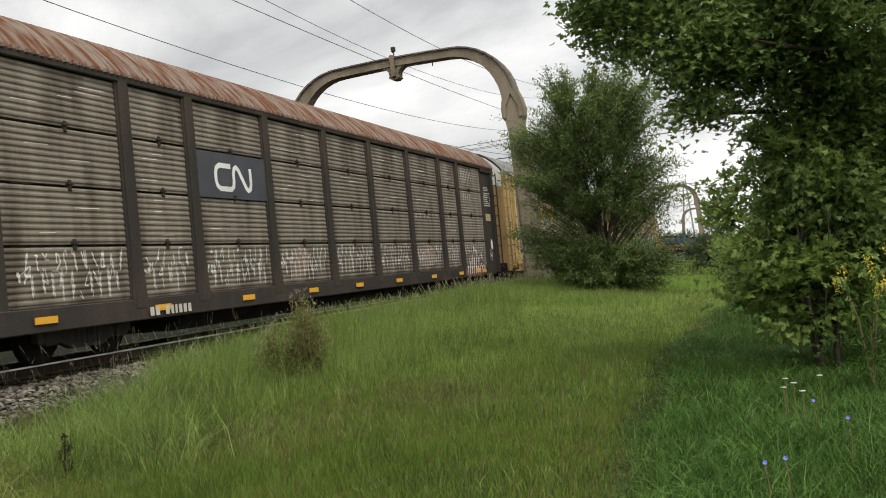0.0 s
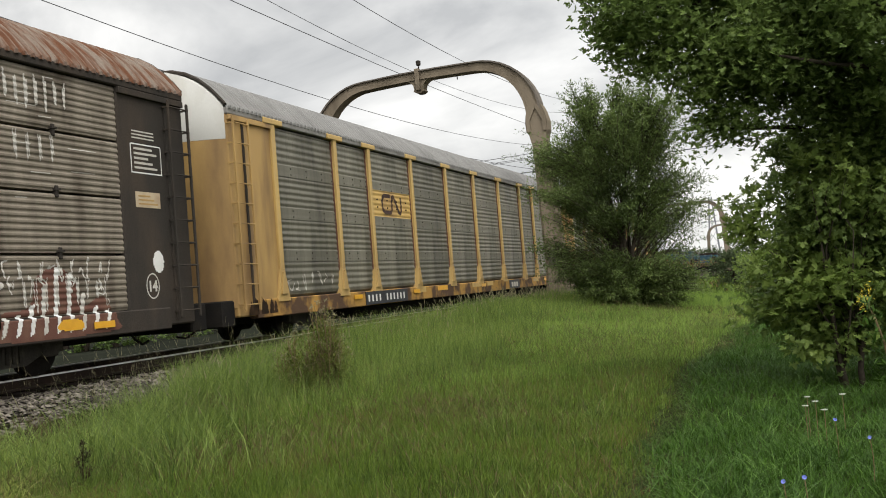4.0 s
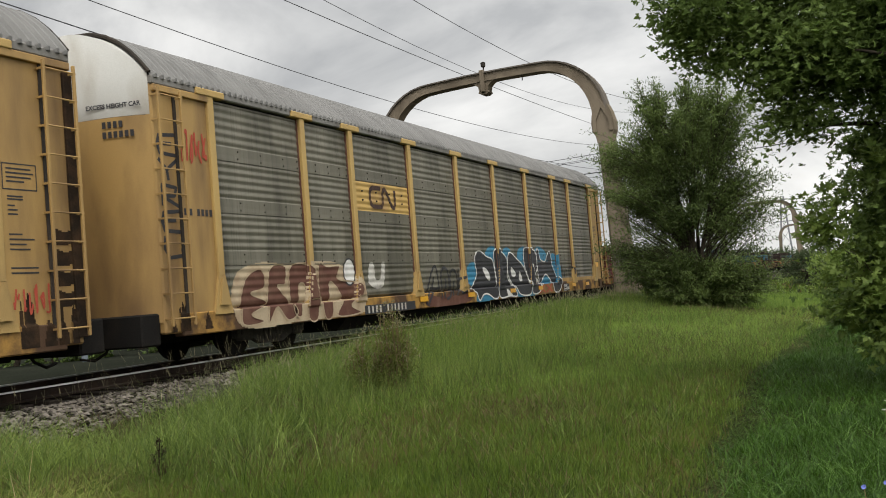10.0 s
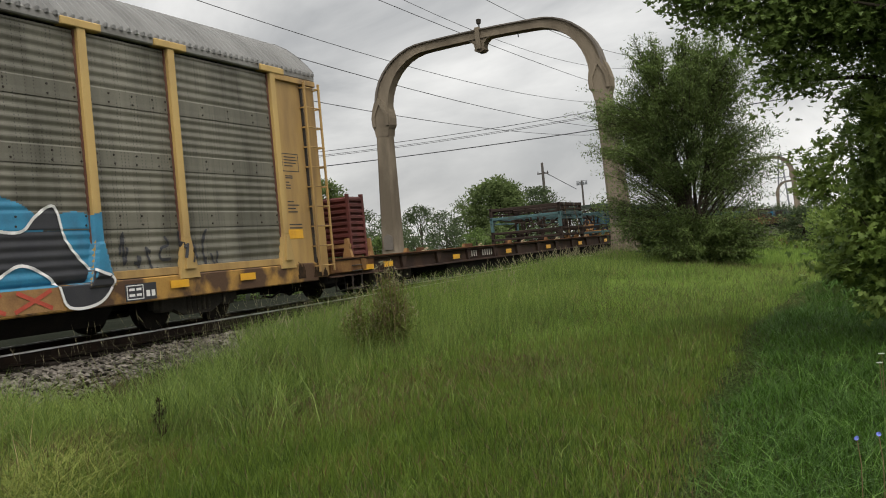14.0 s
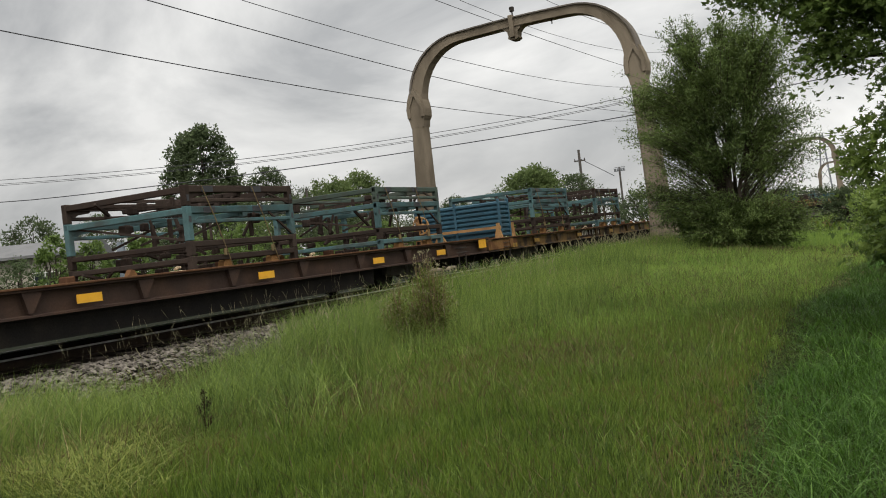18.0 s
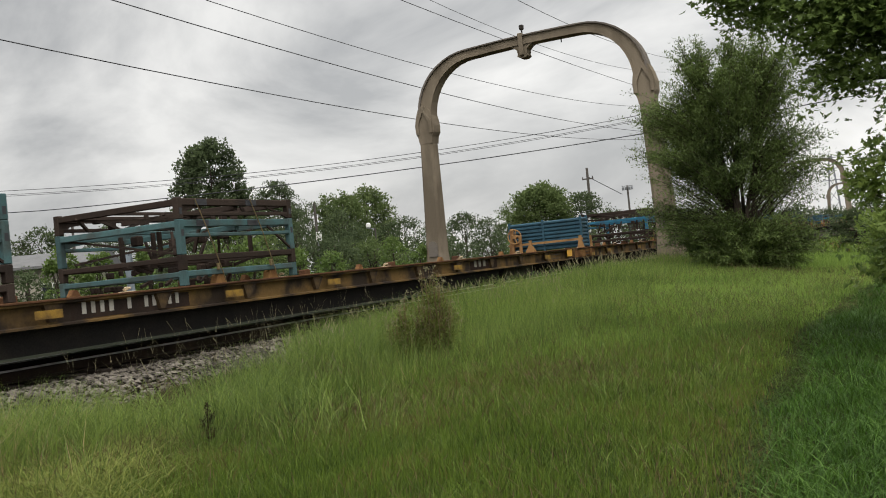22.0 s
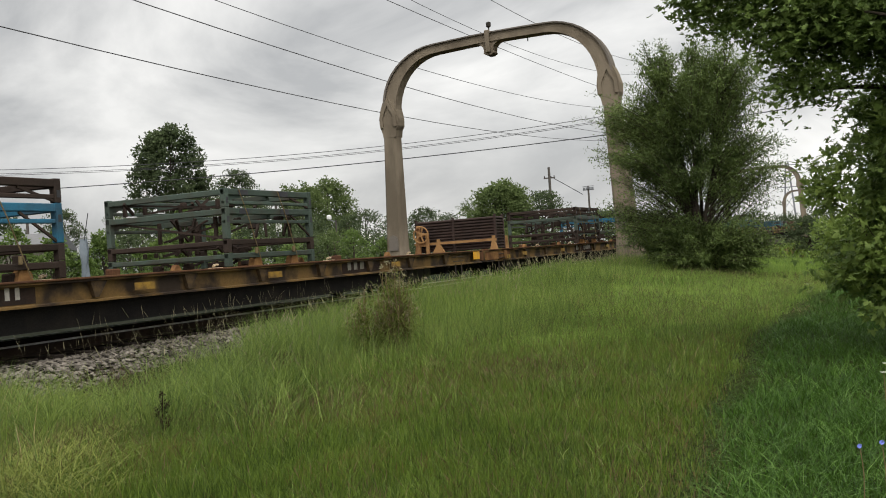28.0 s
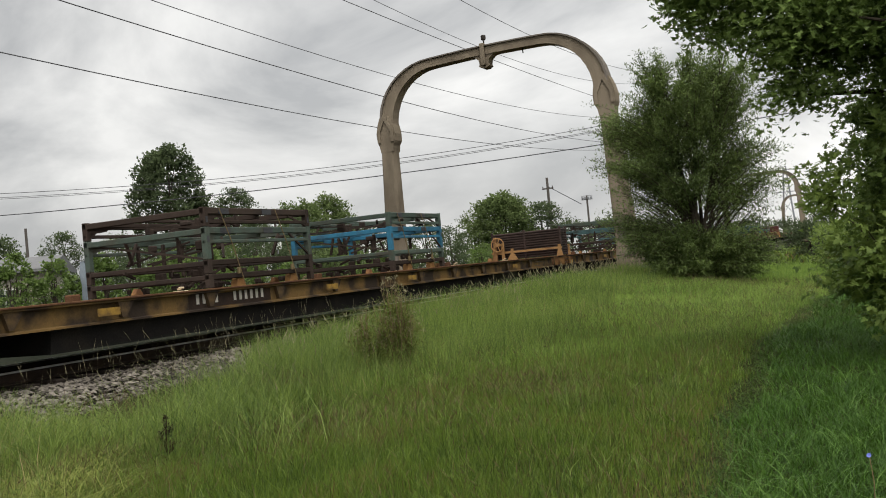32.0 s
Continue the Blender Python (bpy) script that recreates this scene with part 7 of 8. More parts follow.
def drape(name, car, poly, material, old, lift, label="", cell=0.022):
    """A field of paint that follows ribs and posts."""
    P = np.array(poly)
    lo, hi = P.min(0), P.max(0)
    ny_, nz_ = int((hi[0] - lo[0]) / cell) + 2, int((hi[1] - lo[1]) / cell) + 2
    yy, zz = lo[0] + np.arange(ny_) * cell, lo[1] + np.arange(nz_) * cell
    cy, cz = np.meshgrid(yy[:-1] + cell / 2, zz[:-1] + cell / 2, indexing="ij")
    inside = np.zeros(cy.shape, bool)
    for i in range(len(P)):
        a, b = P[i - 1], P[i]
        cross = ((a[1] > cz) != (b[1] > cz)) & (cy < (b[0] - a[0]) * (cz - a[1]) / ((b[1] - a[1]) or 1e-9) + a[0])
        inside ^= cross
    Y, Z = np.meshgrid(yy, zz, indexing="ij")
    v = np.stack([side_x(Y, Z, old) + lift, Y, Z], -1).reshape(-1, 3)
    i, j = np.nonzero(inside)
    k = i * nz_ + j
    f = np.stack([k, k + nz_, k + nz_ + 1, k + 1], 1)
    used = np.unique(f)
    remap = np.zeros(len(v), int)
    remap[used] = np.arange(len(used))
    ob = bulk(name, v[used], remap[f], material, car)
    return tagged(ob, label) if label else ob


def stroke(shape, path, width, old, lift):
    """A painted line that follows ribs and posts."""
    fine = []
    for a, b in zip(path, path[1:]):
        n = max(1, int(math.hypot(b[0] - a[0], b[1] - a[1]) / 0.03))
        fine += [(a[0] + (b[0] - a[0]) * k / n, a[1] + (b[1] - a[1]) * k / n) for k in range(n)]
    fine.append(path[-1])
    L_, R_ = [], []
    for i, p in enumerate(fine):
        a, b = fine[max(i - 2, 0)], fine[min(i + 2, len(fine) - 1)]
        ty, tz = b[0] - a[0], b[1] - a[1]
        ln = math.hypot(ty, tz) or 1
        for side_, sgn in ((L_, 1), (R_, -1)):
            q = (p[0] - sgn * tz / ln * width / 2, p[1] + sgn * ty / ln * width / 2)
            side_.append((float(side_x(q[0], q[1], old)) + lift, *q))
    return shape.grid([R_, L_])


def letter(car, ctrl, fill, line, width, label, holes=(), lift=0.006, name="painted_letter"):
    o = rounded(ctrl)
    ob = drape(name, car, o, fill, False, lift, label)
    part("outline", stroke(Shape(), o + o[:1], width, False, lift + 0.013), line, ob)
    for h in holes:
        drape("painted_patch", ob, rounded(h, 4), line, False, lift + 0.004)
    return ob


sprayed_emblem(car_two, 6.49, 9.31, 2.98, 3.72)
sprayed_emblem(car_three, 6.49, 9.31, 2.98, 3.69)
# the large black piece on the third car, over a blue cloud
for yb in (15.3, 18.3):
    drape("painted_post", car_three, [(yb - 0.3, 0.62), (yb - 0.27, 1.0), (yb - 0.1, 1.6), (yb - 0.1, 1.98), (yb + 0.1, 2.02), (yb + 0.1, 1.6), (yb + 0.27, 1.0), (yb + 0.3, 0.62)], M_INK, False, 0.003, "post sprayed over in black")
for c in ([(12.7, 1.2), (12.9, 1.65), (13.5, 1.7), (13.7, 1.3), (13.2, 1.0)], [(14.2, 1.8), (14.5, 2.15), (15.1, 2.2), (15.3, 1.8), (14.8, 1.5)], [(15.7, 1.8), (15.9, 2.15), (16.4, 2.15), (16.5, 1.8)], [(17.1, 1.6), (17.2, 2.1), (17.9, 2.2), (18.0, 1.6)],
          [(18.8, 1.9), (19.2, 2.25), (20.0, 2.1), (20.3, 1.7), (19.4, 1.5)], [(20.4, 1.2), (20.5, 1.9), (21.2, 1.95), (21.35, 1.3), (21.2, 0.7)], [(13.2, 0.56), (13.5, 0.86), (14.4, 0.82), (14.6, 0.58)], [(19.2, 0.95), (19.5, 1.25), (20.2, 1.2), (20.4, 0.9)], [(16.5, 0.57), (16.6, 0.8), (17.6, 0.75), (18.6, 0.8), (18.7, 0.57)]):
    drape("painted_cloud", car_three, rounded(c), M_BLUEPAINT, False, 0.003, "blue spray-painted cloud")
letter(car_three, [(12.96, 0.94), (13.3, 1.22), (13.45, 1.4), (13.36, 1.8), (13.55, 2.02), (13.89, 2.06), (14.3, 1.9), (14.79, 1.78), (14.95, 1.3), (14.96, 0.69), (14.6, 0.58), (14.1, 0.74), (13.7, 0.74), (13.38, 0.58), (13.2, 0.8)], M_INK, M_WHITE, 0.045, "black spray-painted letter with a white outline", ([(13.95, 1.55), (14.3, 1.5), (14.5, 1.3), (14.45, 1.14), (14.2, 1.25)],))
letter(car_three, [(14.92, 1.91), (15.1, 2.12), (15.5, 2.1), (16.03, 1.83), (16.05, 1.5), (16.0, 1.2), (16.4, 0.9), (16.6, 0.6), (15.9, 0.62), (15.06, 0.62), (15.0, 1.2)], M_INK, M_WHITE, 0.045, "black spray-painted letter with a white outline", ([(15.4, 1.5), (15.58, 1.38), (15.6, 1.2), (15.42, 1.25)], [(15.7, 0.85), (16.0, 0.75), (16.2, 0.62), (15.8, 0.62)]))
letter(car_three, [(16.1, 1.7), (16.23, 1.97), (16.5, 2.02), (16.9, 1.85), (17.5, 1.61), (17.75, 1.4), (18.1, 0.93), (17.9, 0.6), (17.0, 0.62), (16.6, 0.85), (16.1, 1.25)], M_INK, M_WHITE, 0.045, "black spray-painted letter with a white outline", ([(16.4, 1.55), (16.75, 1.4), (16.8, 1.27), (16.45, 1.25)], [(17.2, 1.4), (17.4, 1.1), (17.1, 1.1)]))
letter(car_three, [(17.74, 2.11), (18.2, 2.2), (18.93, 2.04), (19.0, 1.5), (18.7, 1.2), (19.1, 0.95), (18.9, 0.65), (18.2, 0.62), (18.15, 0.95), (17.7, 1.6)], M_INK, M_WHITE, 0.045, "black spray-painted letter with a white outline", ([(18.3, 1.65), (18.6, 1.4), (18.55, 1.2), (18.4, 1.25)], [(18.8, 1.1), (19.0, 1.0), (18.9, 0.92)]))
letter(car_three, [(19.0, 2.0), (19.27, 2.15), (19.4, 1.8), (19.9, 1.72), (20.2, 1.95), (20.54, 2.08), (20.7, 1.6), (21.1, 1.15), (21.51, 0.95), (21.2, 0.62), (20.6, 0.6), (20.4, 1.0), (19.9, 1.25), (19.5, 1.1), (19.15, 0.9)], M_INK, M_WHITE, 0.045, "black spray-painted letter with a white outline", ())
drape("painted_post", car_three, [(21.02, 0.94), (21.1, 1.3), (21.2, 1.6), (21.2, 1.96), (21.4, 2.0), (21.4, 1.6), (21.5, 1.3), (21.58, 0.94)], M_BLUEPAINT, False, 0.003, "post sprayed over in blue")
drape("painted_patch", car_three, [(18.75, 0.58), (18.75, 0.9), (20.5, 0.9), (20.5, 0.58)], M_ORANGE, False, 0.004, "orange patch of paint on the sill")
for pts in ([(18.9, 0.6), (19.2, 0.74), (19.45, 0.88)], [(18.9, 0.87), (19.2, 0.74), (19.5, 0.61)], [(19.65, 0.61), (20.0, 0.75), (20.3, 0.88)], [(19.7, 0.88), (20.0, 0.75), (20.3, 0.62)]):
    part("red_scrawl", stroke(Shape(), rounded(pts, 5, False), 0.06, False, 0.012), M_REDPAINT, car_three, "dark red spray stroke")
# brown and cream piece
drape("painted_ground", car_three, rounded([(1.9, 0.6), (1.85, 1.5), (2.6, 1.78), (3.6, 1.75), (4.6, 1.8), (5.6, 1.74), (6.5, 1.3), (6.55, 0.75), (6.2, 0.58), (4.0, 0.57)]), M_CREAM, False, 0.003, "cream spray-painted ground")
for ctrl in ([(1.95, 1.0), (2.2, 1.5), (2.7, 1.65), (2.75, 1.3), (2.3, 1.2), (2.8, 1.0), (2.2, 0.8), (2.6, 0.65), (1.95, 0.62)], [(2.85, 1.2), (3.0, 1.68), (3.5, 1.7), (3.45, 1.35), (3.2, 1.3), (3.75, 0.8), (3.4, 0.62), (3.05, 0.9), (2.75, 0.62)],
             [(3.6, 1.2), (3.7, 1.7), (4.3, 1.72), (4.6, 1.4), (4.5, 0.62), (4.15, 0.62), (4.2, 1.25), (3.95, 1.3), (3.9, 0.7), (3.65, 0.75)], [(4.75, 1.7), (5.1, 1.68), (5.6, 1.68), (5.5, 1.4), (6.3, 1.3), (6.4, 1.05), (5.9, 0.8), (6.3, 0.62), (5.3, 0.6), (5.6, 1.0), (5.15, 1.35), (5.1, 0.65), (4.75, 0.65)]):
    letter(car_three, ctrl, M_BROWNPAINT, M_CREAM, 0.03, "brown spray-painted letter with a pale outline")
drape("painted_disc", car_three, [(6.02 + 0.24 * math.cos(a * 0.35), 1.55 + 0.29 * math.sin(a * 0.35)) for a in range(18)], M_WHITE, False, 0.014, "white spray-painted disc")
part("disc_edge", stroke(Shape(), [(6.02 + 0.25 * math.cos(a * 0.35), 1.55 + 0.3 * math.sin(a * 0.35)) for a in range(19)], 0.035, False, 0.018), M_INK, car_three)
drape("painted_smear", car_three, rounded([(6.9, 1.3), (7.0, 1.75), (7.2, 1.7), (7.25, 1.35), (7.5, 1.4), (7.6, 1.75), (7.75, 1.7), (7.6, 1.2), (7.2, 1.15)]), M_CHALK, False, 0.006, "faded pale smear")


def scrawl(car, name, material, y0, y1, z0, z1, glyphs, width, seed, old, label, upright=0.0, lift=0.015):
    """Quick hand-drawn strokes, glyph by glyph."""
    r = random.Random(seed)
    s = Shape()
    step = (y1 - y0) / glyphs
    for g in range(glyphs):
        a = y0 + g * step
        n = r.choice((3, 4, 4, 5))
        pts = []
        for k in range(n):
            if r.random() < upright:
                pts.append((a + step * (0.35 + 0.3 * k / n), z0 + r.random() * 0.35 * (z1 - z0) if k % 2 else z1 - r.random() * 0.25 * (z1 - z0)))
            else:
                pts.append((a + r.random() * step * 0.85, z0 + r.random() * (z1 - z0)))
        stroke(s, rounded(pts, 4, False), width, old, lift)
    ob = part(name, s, material, car, label)
    return tagged(ob, kind="stuff")


for k in range(9):
    y0, y1 = BAYS[k] + 0.3, BAYS[k + 1] - 0.3
    scrawl(old_car, "chalk_scrawl", M_CHALK, y0, y1, 1.46, 1.84, int((y1 - y0) * 4.6), 0.027, 700 + k, True, "white chalk scrawl", 0.25)
    scrawl(old_car, "chalk_scrawl", M_CHALK, y0 + 0.1, y1 - 0.1, 1.0, 1.55, int((y1 - y0) * 4.2), 0.016, 720 + k, True, "white chalk drips", 0.9)
    scrawl(old_car, "chalk_scrawl", M_CHALK, y0, y1 - 0.2, 1.2, 1.6, int((y1 - y0) * 3.0), 0.021, 730 + k, True, "white chalk scrawl", 0.1)
    scrawl(old_car, "chalk_scrawl", M_CHALK, BAYS[k] + 0.2, BAYS[k] + 0.5, 1.3, 1.5, 2, 0.04, 780 + k, True, "white chalk dashes", 0.0)
    # thin sideways scrape marks
    r = random.Random(790 + k)
    for q in range(9):
        a, b, ln = r.uniform(y0, y1 - 0.7), r.uniform(2.0, 4.7), r.uniform(0.2, 0.7)
        part("scrape", stroke(Shape(), [(a, b), (a + ln, b + 0.005)], 0.014, True, 0.003), M_MARK, old_car)
drape("painted_haze", old_car, rounded([(10.2, 1.1), (10.25, 1.6), (10.7, 1.8), (11.1, 1.65), (11.0, 1.25), (10.6, 1.05)]), M_PINK, True, 0.002, "faded pink spray haze")
drape("painted_haze", old_car, rounded([(18.9, 1.15), (19.0, 1.7), (19.7, 1.78), (20.3, 1.6), (20.2, 1.2), (19.6, 1.1)]), M_PINK, True, 0.002, "faded pink spray haze")
scrawl(old_car, "chalk_scrawl", M_CHALK, 18.6, 21.0, 2.6, 2.95, 6, 0.014, 741, True, "faint chalk scrawl", 0.9)
scrawl(old_car, "chalk_scrawl", M_CHALK, 23.9, 24.9, 3.3, 3.8, 4, 0.018, 742, True, "faint chalk scrawl", 1.0)
scrawl(old_car, "chalk_scrawl", M_CHALK, 23.8, 25.2, 4.1, 4.7, 7, 0.03, 743, True, "pale flaking paint", 1.0)
drape("painted_ground", old_car, rounded([(23.4, 0.62), (23.5, 1.0), (24.1, 1.1), (24.3, 1.55), (24.75, 1.7), (25.1, 1.4), (25.2, 1.05), (25.7, 1.2), (25.95, 0.8), (25.8, 0.62)]), M_BROWNPAINT, True, 0.004, "dark red spray-painted ground")
for k in range(9):
    u = 23.55 + k * 0.27
    hgt = 0.35 + 0.75 * math.exp(-((u - 24.7) / 0.5) ** 2)
    drape("painted_spike", old_car, [(u - 0.06, 0.66), (u + 0.02, 0.7), (u + 0.12, 0.62 + hgt), (u + 0.02, 0.6 + hgt)], M_WHITE if k % 3 else M_CHALK, True, 0.009, "pale spray-painted spike")
drape("painted_patch", old_car, rounded([(24.6, 0.72), (24.7, 0.86), (25.1, 0.84), (25.1, 0.7)]), M_REFLECT, True, 0.012, "yellow dab of paint")
frame_bars = Shape()
for a, b in (((26.6, 3.35), (27.42, 3.35)), ((27.42, 3.35), (27.42, 3.86)), ((27.42, 3.86), (26.6, 3.86)), ((26.6, 3.86), (26.6, 3.35))):
    frame_bars.add([(1.602, a[0] - 0.012, a[1] - 0.012), (1.602, b[0] + 0.012, b[1] - 0.012), (1.602, b[0] + 0.012, b[1] + 0.012), (1.602, a[0] - 0.012, a[1] + 0.012)] if abs(a[1] - b[1]) < 0.01 else [(1.602, a[0] - 0.012, a[1]), (1.602, a[0] + 0.012, a[1]), (1.602, b[0] + 0.012, b[1]), (1.602, b[0] - 0.012, b[1])], [(0, 1, 2, 3)])
data_box = part("data_box", frame_bars, M_WHITE, old_car, "white stencilled data box")
for k in range(5):
    part("data_line", Shape().box(1.601, 1.604, 26.68, 27.3 - 0.12 * (k % 3), 3.42 + 0.085 * k, 3.46 + 0.085 * k), M_MARK, data_box)
for k in range(3):
    part("data_line", Shape().box(1.601, 1.604, 26.65, 27.25, 3.96 + 0.06 * k, 3.985 + 0.06 * k), M_MARK, old_car)
label_plate = part("label_plate", Shape().box(1.6, 1.606, 26.65, 27.32, 2.73, 3.01), M_CREAM, old_car, "cream label plate")
for k in range(3):
    part("data_line", Shape().box(1.606, 1.608, 26.72, 27.25 - 0.1 * k, 2.78 + 0.07 * k, 2.81 + 0.07 * k), M_YELLOW, label_plate)
drape("painted_disc", old_car, [(27.16 + 0.15 * math.cos(a * 0.45), 1.76 + 0.2 * math.sin(a * 0.45)) for a in range(14)], M_WHITE, True, 0.004, "white painted blot")
part("chalk_ring", stroke(Shape(), [(26.96 + 0.17 * math.cos(a * 0.35), 1.33 + 0.22 * math.sin(a * 0.35)) for a in range(19)], 0.022, True, 0.004), M_CHALK, old_car)


def lettering(car, text, size, at, material, label):
    """Words in the built-in font, facing out from their place."""
    c = bpy.data.curves.new("lettering", "FONT")
    c.body, c.size, c.extrude, c.offset = text, size, 0.001, 0.035 * size
    c.materials.append(material)
    ob = new("lettering", c)
    ob.parent = car
    ob.matrix_basis = at
    return tagged(ob, label)


lettering(old_car, "14", 0.26, pose(1.606, 26.82, 1.24, 90, 0, 90), M_CHALK, "chalked number")
lettering(car_three, "EXCESS HEIGHT CAR", 0.105, pose(0.52, -0.475, 4.46, 90, 0, 15), M_INK, "black stencilled words on the hood")
for k in range(10):
    row, col = divmod(k, 4) if k < 4 else (1, k - 4)
    part("stencil_bar", Shape().box(0.1 * col, 0.1 * col + 0.065, 0, 0.11, 0, 0.003), M_INK, car_three, at=pose(0.8, -0.415, 4.12 - 0.17 * row, 90, 0, 16))
# data panels and scrawls on the yellow end bays
for car, y0, out_ in ((car_two, 26.46, 0), (car_three, 26.46, 0)):
    b = Shape()
    for z0, z1, w in ((2.84, 3.2, 0.58),):
        b.add([(1.603, y0 - 0.01, z0 - 0.01), (1.603, y0 + w, z0 - 0.01), (1.603, y0 + w, z0 + 0.008), (1.603, y0 - 0.01, z0 + 0.008)], [(0, 1, 2, 3)])
        b.add([(1.603, y0 - 0.01, z1 - 0.01), (1.603, y0 + w, z1 - 0.01), (1.603, y0 + w, z1 + 0.008), (1.603, y0 - 0.01, z1 + 0.008)], [(0, 1, 2, 3)])
        b.add([(1.603, y0 - 0.01, z0), (1.603, y0 + 0.008, z0), (1.603, y0 + 0.008, z1), (1.603, y0 - 0.01, z1)], [(0, 1, 2, 3)])
        b.add([(1.603, y0 + w - 0.018, z0), (1.603, y0 + w, z0), (1.603, y0 + w, z1), (1.603, y0 + w - 0.018, z1)], [(0, 1, 2, 3)])
    box_ = part("data_box", b, M_INK, car, "stencilled data box")
    for k, (z, w) in enumerate(((3.12, 0.42), (3.06, 0.46), (3.0, 0.42), (2.94, 0.3), (2.73, 0.26), (2.69, 0.26), (2.6, 0.12), (2.54, 0.16), (2.48, 0.16), (2.2, 0.22), (2.13, 0.42), (2.06, 0.28), (1.99, 0.34), (1.73, 0.46), (1.66, 0.46))):
        part("data_line", Shape().box(1.601, 1.604, y0 + 0.06, y0 + 0.06 + w, z, z + 0.022), M_INK, box_)
part("warning_plate", Shape().box(1.6, 1.606, 26.46, 26.98, 1.45, 1.64), M_REFLECT, car_three, "yellow warning plate")
scrawl(car_two, "red_scrawl", M_REDPAINT, 26.5, 27.15, 1.08, 1.52, 7, 0.03, 751, False, "red spray scrawl")
scrawl(car_three, "red_scrawl", M_REDPAINT, 0.55, 1.25, 3.5, 4.15, 6, 0.04, 752, False, "red spray scrawl")
drape("painted_smear", car_three, rounded([(9.9, 0.57), (10.0, 0.9), (10.5, 0.8), (11.2, 0.86), (12.0, 0.78), (12.6, 0.86), (12.6, 0.58)]), M_BROWNPAINT, False, 0.003, "dark spray smear on the sill")
for pts in ([(9.75, 0.62), (10.05, 1.1), (10.4, 1.55), (10.62, 1.6), (10.72, 1.2), (10.75, 0.75)], [(10.15, 1.05), (10.5, 1.02), (10.72, 1.05)], [(10.95, 0.75), (10.9, 1.35), (11.1, 1.58), (11.35, 1.5), (11.4, 1.1), (11.3, 0.8), (11.05, 0.72)], [(11.5, 0.8), (11.5, 1.35), (11.7, 1.52), (11.95, 1.4), (11.95, 1.0), (11.75, 0.8)],
            [(12.1, 1.55), (12.08, 1.1), (12.15, 0.85), (12.45, 0.9)], [(12.1, 1.25), (12.4, 1.3)], [(9.85, 0.6), (10.2, 0.95), (10.45, 1.35)], [(11.1, 0.95), (11.2, 1.2), (11.15, 1.3)], [(11.68, 1.0), (11.75, 1.2)]):
    part("black_scrawl", stroke(Shape(), rounded(pts, 5, False), 0.078, False, 0.018), M_INK, car_three, "bold black spray stroke")
board = part("number_board", Shape().box(1.632, 1.637, 6.5, 9.1, 0.55, 0.76), M_INK, car_three, "black board with white stencilled bars")
scrawl(car_three, "black_scrawl", M_INK, 21.7, 24.3, 1.0, 1.7, 8, 0.05, 754, False, "rough black marker scrawl", 0.25)
scrawl(car_two, "pale_scrawl", M_CHALK, 1.7, 4.1, 1.05, 1.5, 7, 0.02, 756, False, "pale chalk scrawl", 0.4)
marks(car_three, 0.55, 2.62, [0.7, 0.7, 0, 0.6, 0.6, 0.6, 0.6, 0.6], 0.12, M_INK, 1.602)
marks(board, 6.65, 0.575, [0.45, 0.45, 0.5, 0.45, 0, 0.45, 0.45, 0.45, 0.45, 0.45, 0.45], 0.16, M_MARK, 1.638, 0.7)
GLYPHS = ([[(0.9, 1), (0.1, 0.9), (0, 0.5), (0.1, 0.05), (0.95, 0)], [(0.05, 0.5), (0.7, 0.55)]], [[(0, 1), (0.4, 0.5), (0.9, 1)], [(0.4, 0.5), (0.45, 0)]], [[(0.1, 0), (0.1, 1), (0.8, 0.9), (0.7, 0.5), (0.1, 0.45), (0.9, 0)]],
          [[(0.9, 1), (0.1, 0.9), (0, 0.5), (0.1, 0.05), (0.95, 0)], [(0.05, 0.5), (0.7, 0.55)]], [[(0.1, 1), (0.05, 0.4), (0.3, 0), (0.95, 0.1), (0.9, 0.45)]])
for k in range(6):
    z = 4.0 - k * 0.44
    if k < 5:
        for pts in GLYPHS[k]:
            part("marker_stroke", stroke(Shape(), [(-0.02 + 0.5 * a, z - 0.36 + 0.36 * b) for a, b in pts], 0.065, False, 0.004), M_INK, car_three, "bold black marker stroke")
for car, y0, word in zip(flats, (7.9, 8.3, 12.1, 9.5, 10.6), ([0.7, 0.7, 0.7, 0.7, 0, 0, 0.8, 0.8, 0.8, 0.8, 0.8, 0.8], [0.7, 0.7, 0.7, 0.8, 0, 0.7, 0, 0.7, 0.7, 0.7, 0.7, 0.7], [0.7] * 4, [0.7, 0.7, 0.7, 0.8, 0, 0, 0.7, 0.7, 0.7, 0.7, 0.7, 0.7], [0.7] * 4)):
    w = sum((q or 0.5) * 0.17 + 0.055 for q in word)
    part("stencil_ground", Shape().box(1.5315, 1.533, y0 - 0.2, y0 + w + 0.15, 0.61, 0.84), M_PATCH, car, "dark painted ground of a stencil")
    marks(car, y0, 0.68, [0.62 * q for q in word], 0.17, M_MARK, 1.534, 0.55)
for car, y0 in ((flats[1], 21.4), (flats[2], 21.5)):
    part("stencil_ground", Shape().box(1.5315, 1.533, y0 - 0.25, y0 + 1.5, 0.61, 0.84), M_PATCH, car, "dark painted ground of a stencil")
    marks(car, y0, 0.68, [0.8, 0.8, 0.9], 0.18, M_FADED, 1.534, 0.75)
flags(flats[0], [2.58, 6.68, 10.88, 14.98, 19.08, 23.08, 26.13], 0.73, FLAG_SMALL)
flags(flats[1], [3.48, 7.63, 11.48, 14.54, 20.18, 26.58], 0.73, FLAG_WORN, "worn and faded yellow reflector")
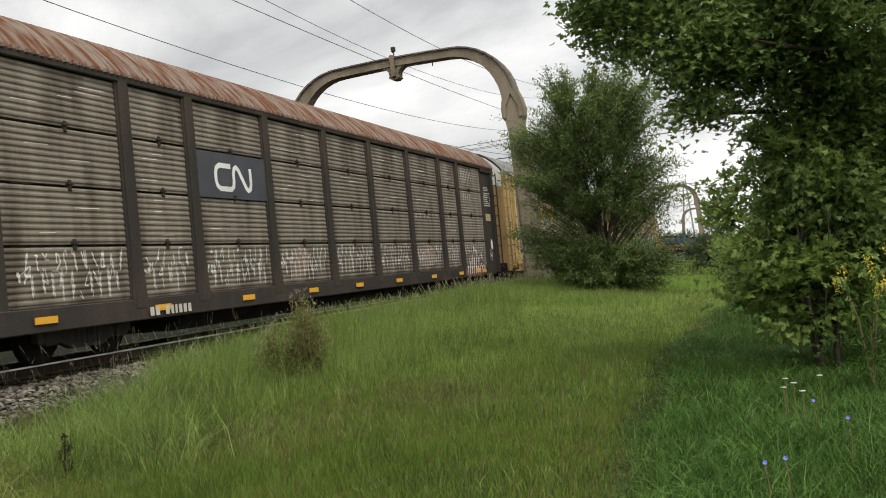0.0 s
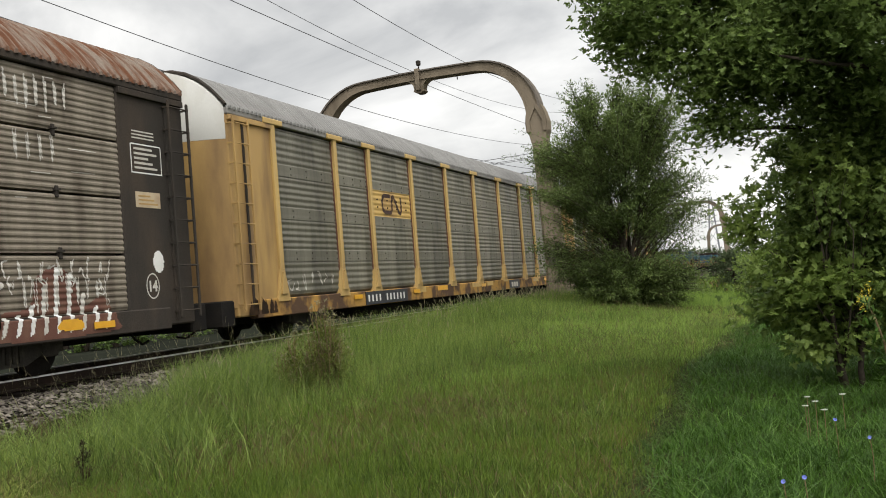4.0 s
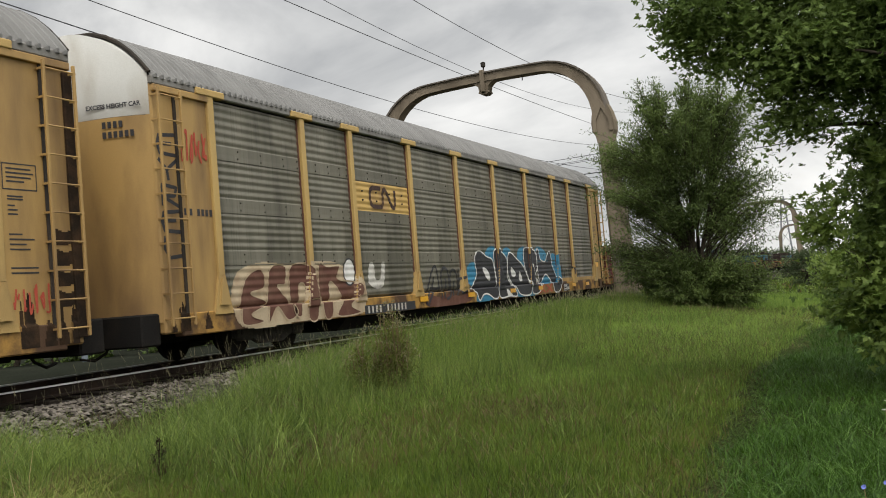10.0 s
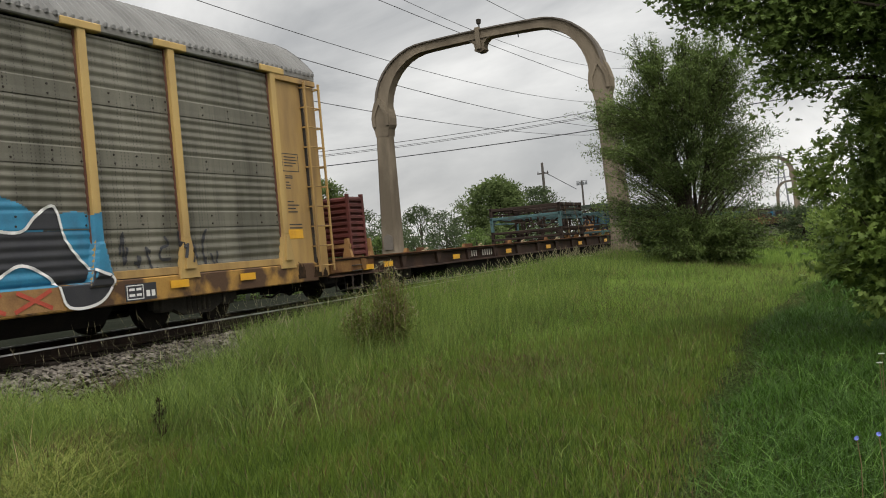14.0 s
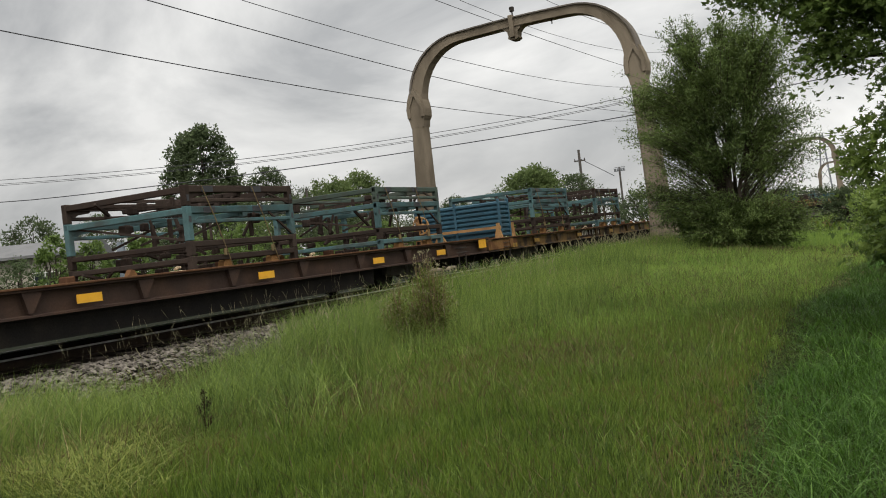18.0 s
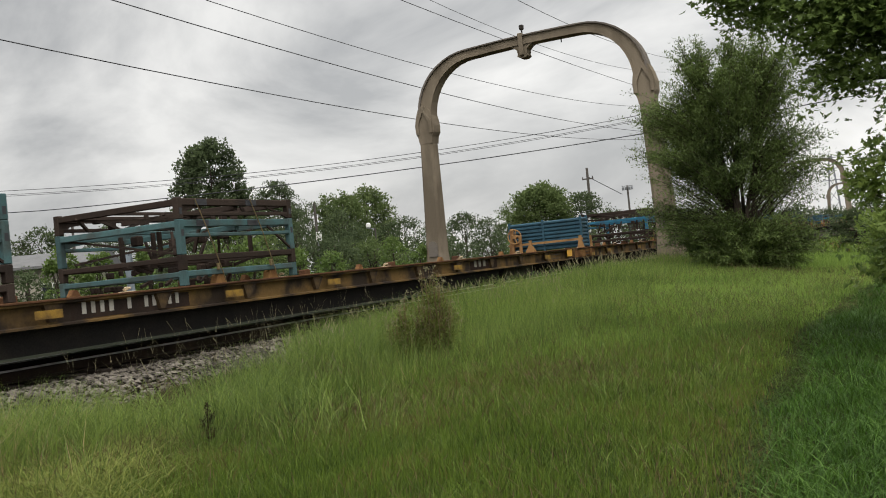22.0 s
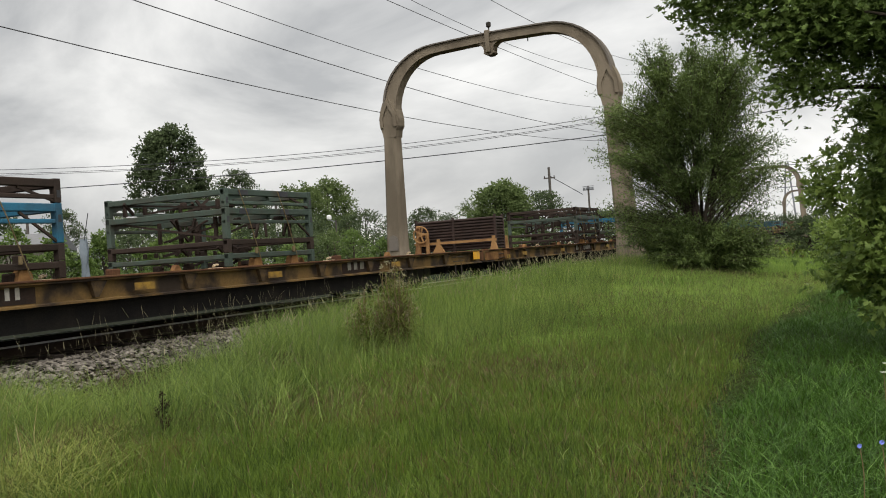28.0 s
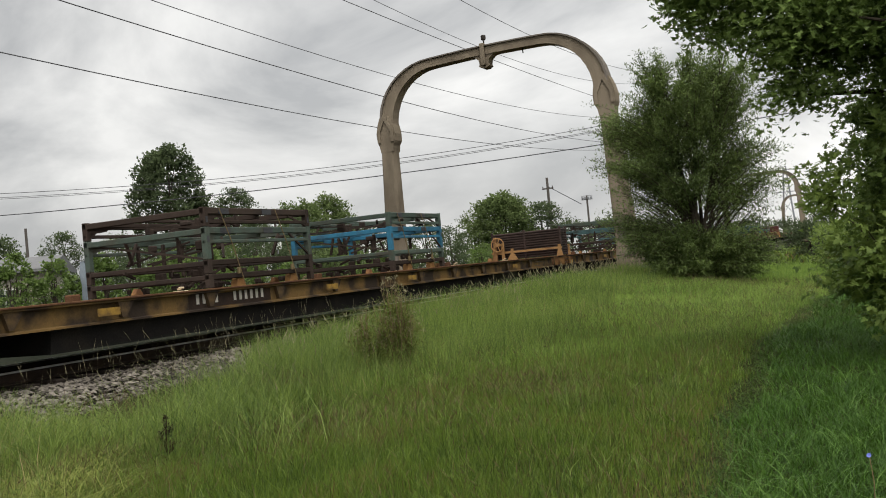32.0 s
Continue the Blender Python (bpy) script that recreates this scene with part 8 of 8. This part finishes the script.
flags(flats[2], [3.58, 7.78, 11.58, 14.98, 18.55, 23.58], 0.73, FLAG_WORN, "worn and faded yellow reflector")
flags(flats[3], [3.18, 7.35, 13.78, 17.58, 24.98], 0.73, FLAG_WORN, "worn and faded yellow reflector")
flags(flats[4], [6.58, 14.08, 20.58], 0.73, FLAG_WORN, "worn and faded yellow reflector")

# oily stains round the car ends
r = random.Random(91)
for car, y0, y1, top in ((car_two, 26.5, 27.7, 1.5), (car_three, -0.05, 1.2, 1.15), (car_two, -0.3, 1.2, 1.1), (car_three, 26.5, 27.85, 1.1)):
    for k in range(7):
        a, w = r.uniform(y0, y1 - 0.2), r.uniform(0.08, 0.22)
        b = min(a + w, y1)
        h_ = 0.62 + (top - 0.62) * r.uniform(0.3, 1.0)
        drape("stain", car, [(a, 0.62), (a + 0.02, h_ * 0.8), ((a + b) / 2, h_), (b - 0.02, h_ * 0.85), (b, 0.62)], M_SOOT, False, 0.002, "oily dark stain")
for k in range(4):
    z = 1.2 + 0.3 * k
    drape("stain", car_two, rounded([(27.25, z), (27.3, z + 0.2), (27.5, z + 0.16), (27.7, z + 0.22), (27.72, z + 0.05), (27.5, z - 0.03)]), M_SOOT, False, 0.002, "oily dark stain")

# stencilled service boxes on the sills and the yellow plates at the foot of the last bays
for car, y0, z0 in ((car_two, 24.78, 0.6), (car_three, 21.75, 0.58)):
    p = part("service_box", Shape().box(1.632, 1.636, y0, y0 + 0.7, z0, z0 + 0.27), M_INK, car, "black stencilled service box")
    for a, b, c, d in ((0.03, 0.4, 0.02, 0.035), (0.03, 0.4, 0.235, 0.25), (0.03, 0.045, 0.02, 0.25), (0.385, 0.4, 0.02, 0.25), (0.08, 0.2, 0.16, 0.2), (0.24, 0.35, 0.16, 0.2), (0.08, 0.2, 0.07, 0.11), (0.24, 0.35, 0.07, 0.11), (0.46, 0.54, 0.05, 0.15), (0.58, 0.66, 0.05, 0.15)):
        part("stencil_bar", Shape().box(1.636, 1.639, y0 + a, y0 + b, z0 + c, z0 + d), M_WHITE, p)
for a, b in ((21.42, 23.2), (23.42, 26.18)):
    part("kick_plate", Shape().box(1.55, 1.6, a, b, 0.94, 1.07, 0.006), M_YELLOW, car_three, "yellow plate along the panel foot")

dark = part("stencil_ground", Shape().box(1.632, 1.636, 18.8, 20.25, 0.56, 0.9), M_INK, car_two, "black painted ground of a stencil")
marks(dark, 19.1, 0.63, [1.3, 1.3, 1.4], 0.18, M_MARK, 1.637, 0.5)
for k, y0 in enumerate((9.2, 10.9, 14.3, 16.0, 22.4)):
    part("sill_patch", Shape().box(1.631, 1.634, y0, y0 + 0.7 + 0.2 * (k % 3), 0.76, 0.91), M_REFLECT if k == 1 else M_POST, car_two, "brighter patch of yellow paint")


# ---- what moves ----
def motions():
    stops = [i * 4.0 for i in range(9)]
    for ob, y in MOVERS:
        walk(ob, [(t, pose(TRACK, y - SPEED * t, 0)) for t in stops])
    step = 0.1
    spin = math.degrees(SPEED * step / 0.43)
    for w, at in SPINNERS:
        walk(w, [(i * step, pose(*at, spin * i, 0, 0)) for i in range(321)])


motions()
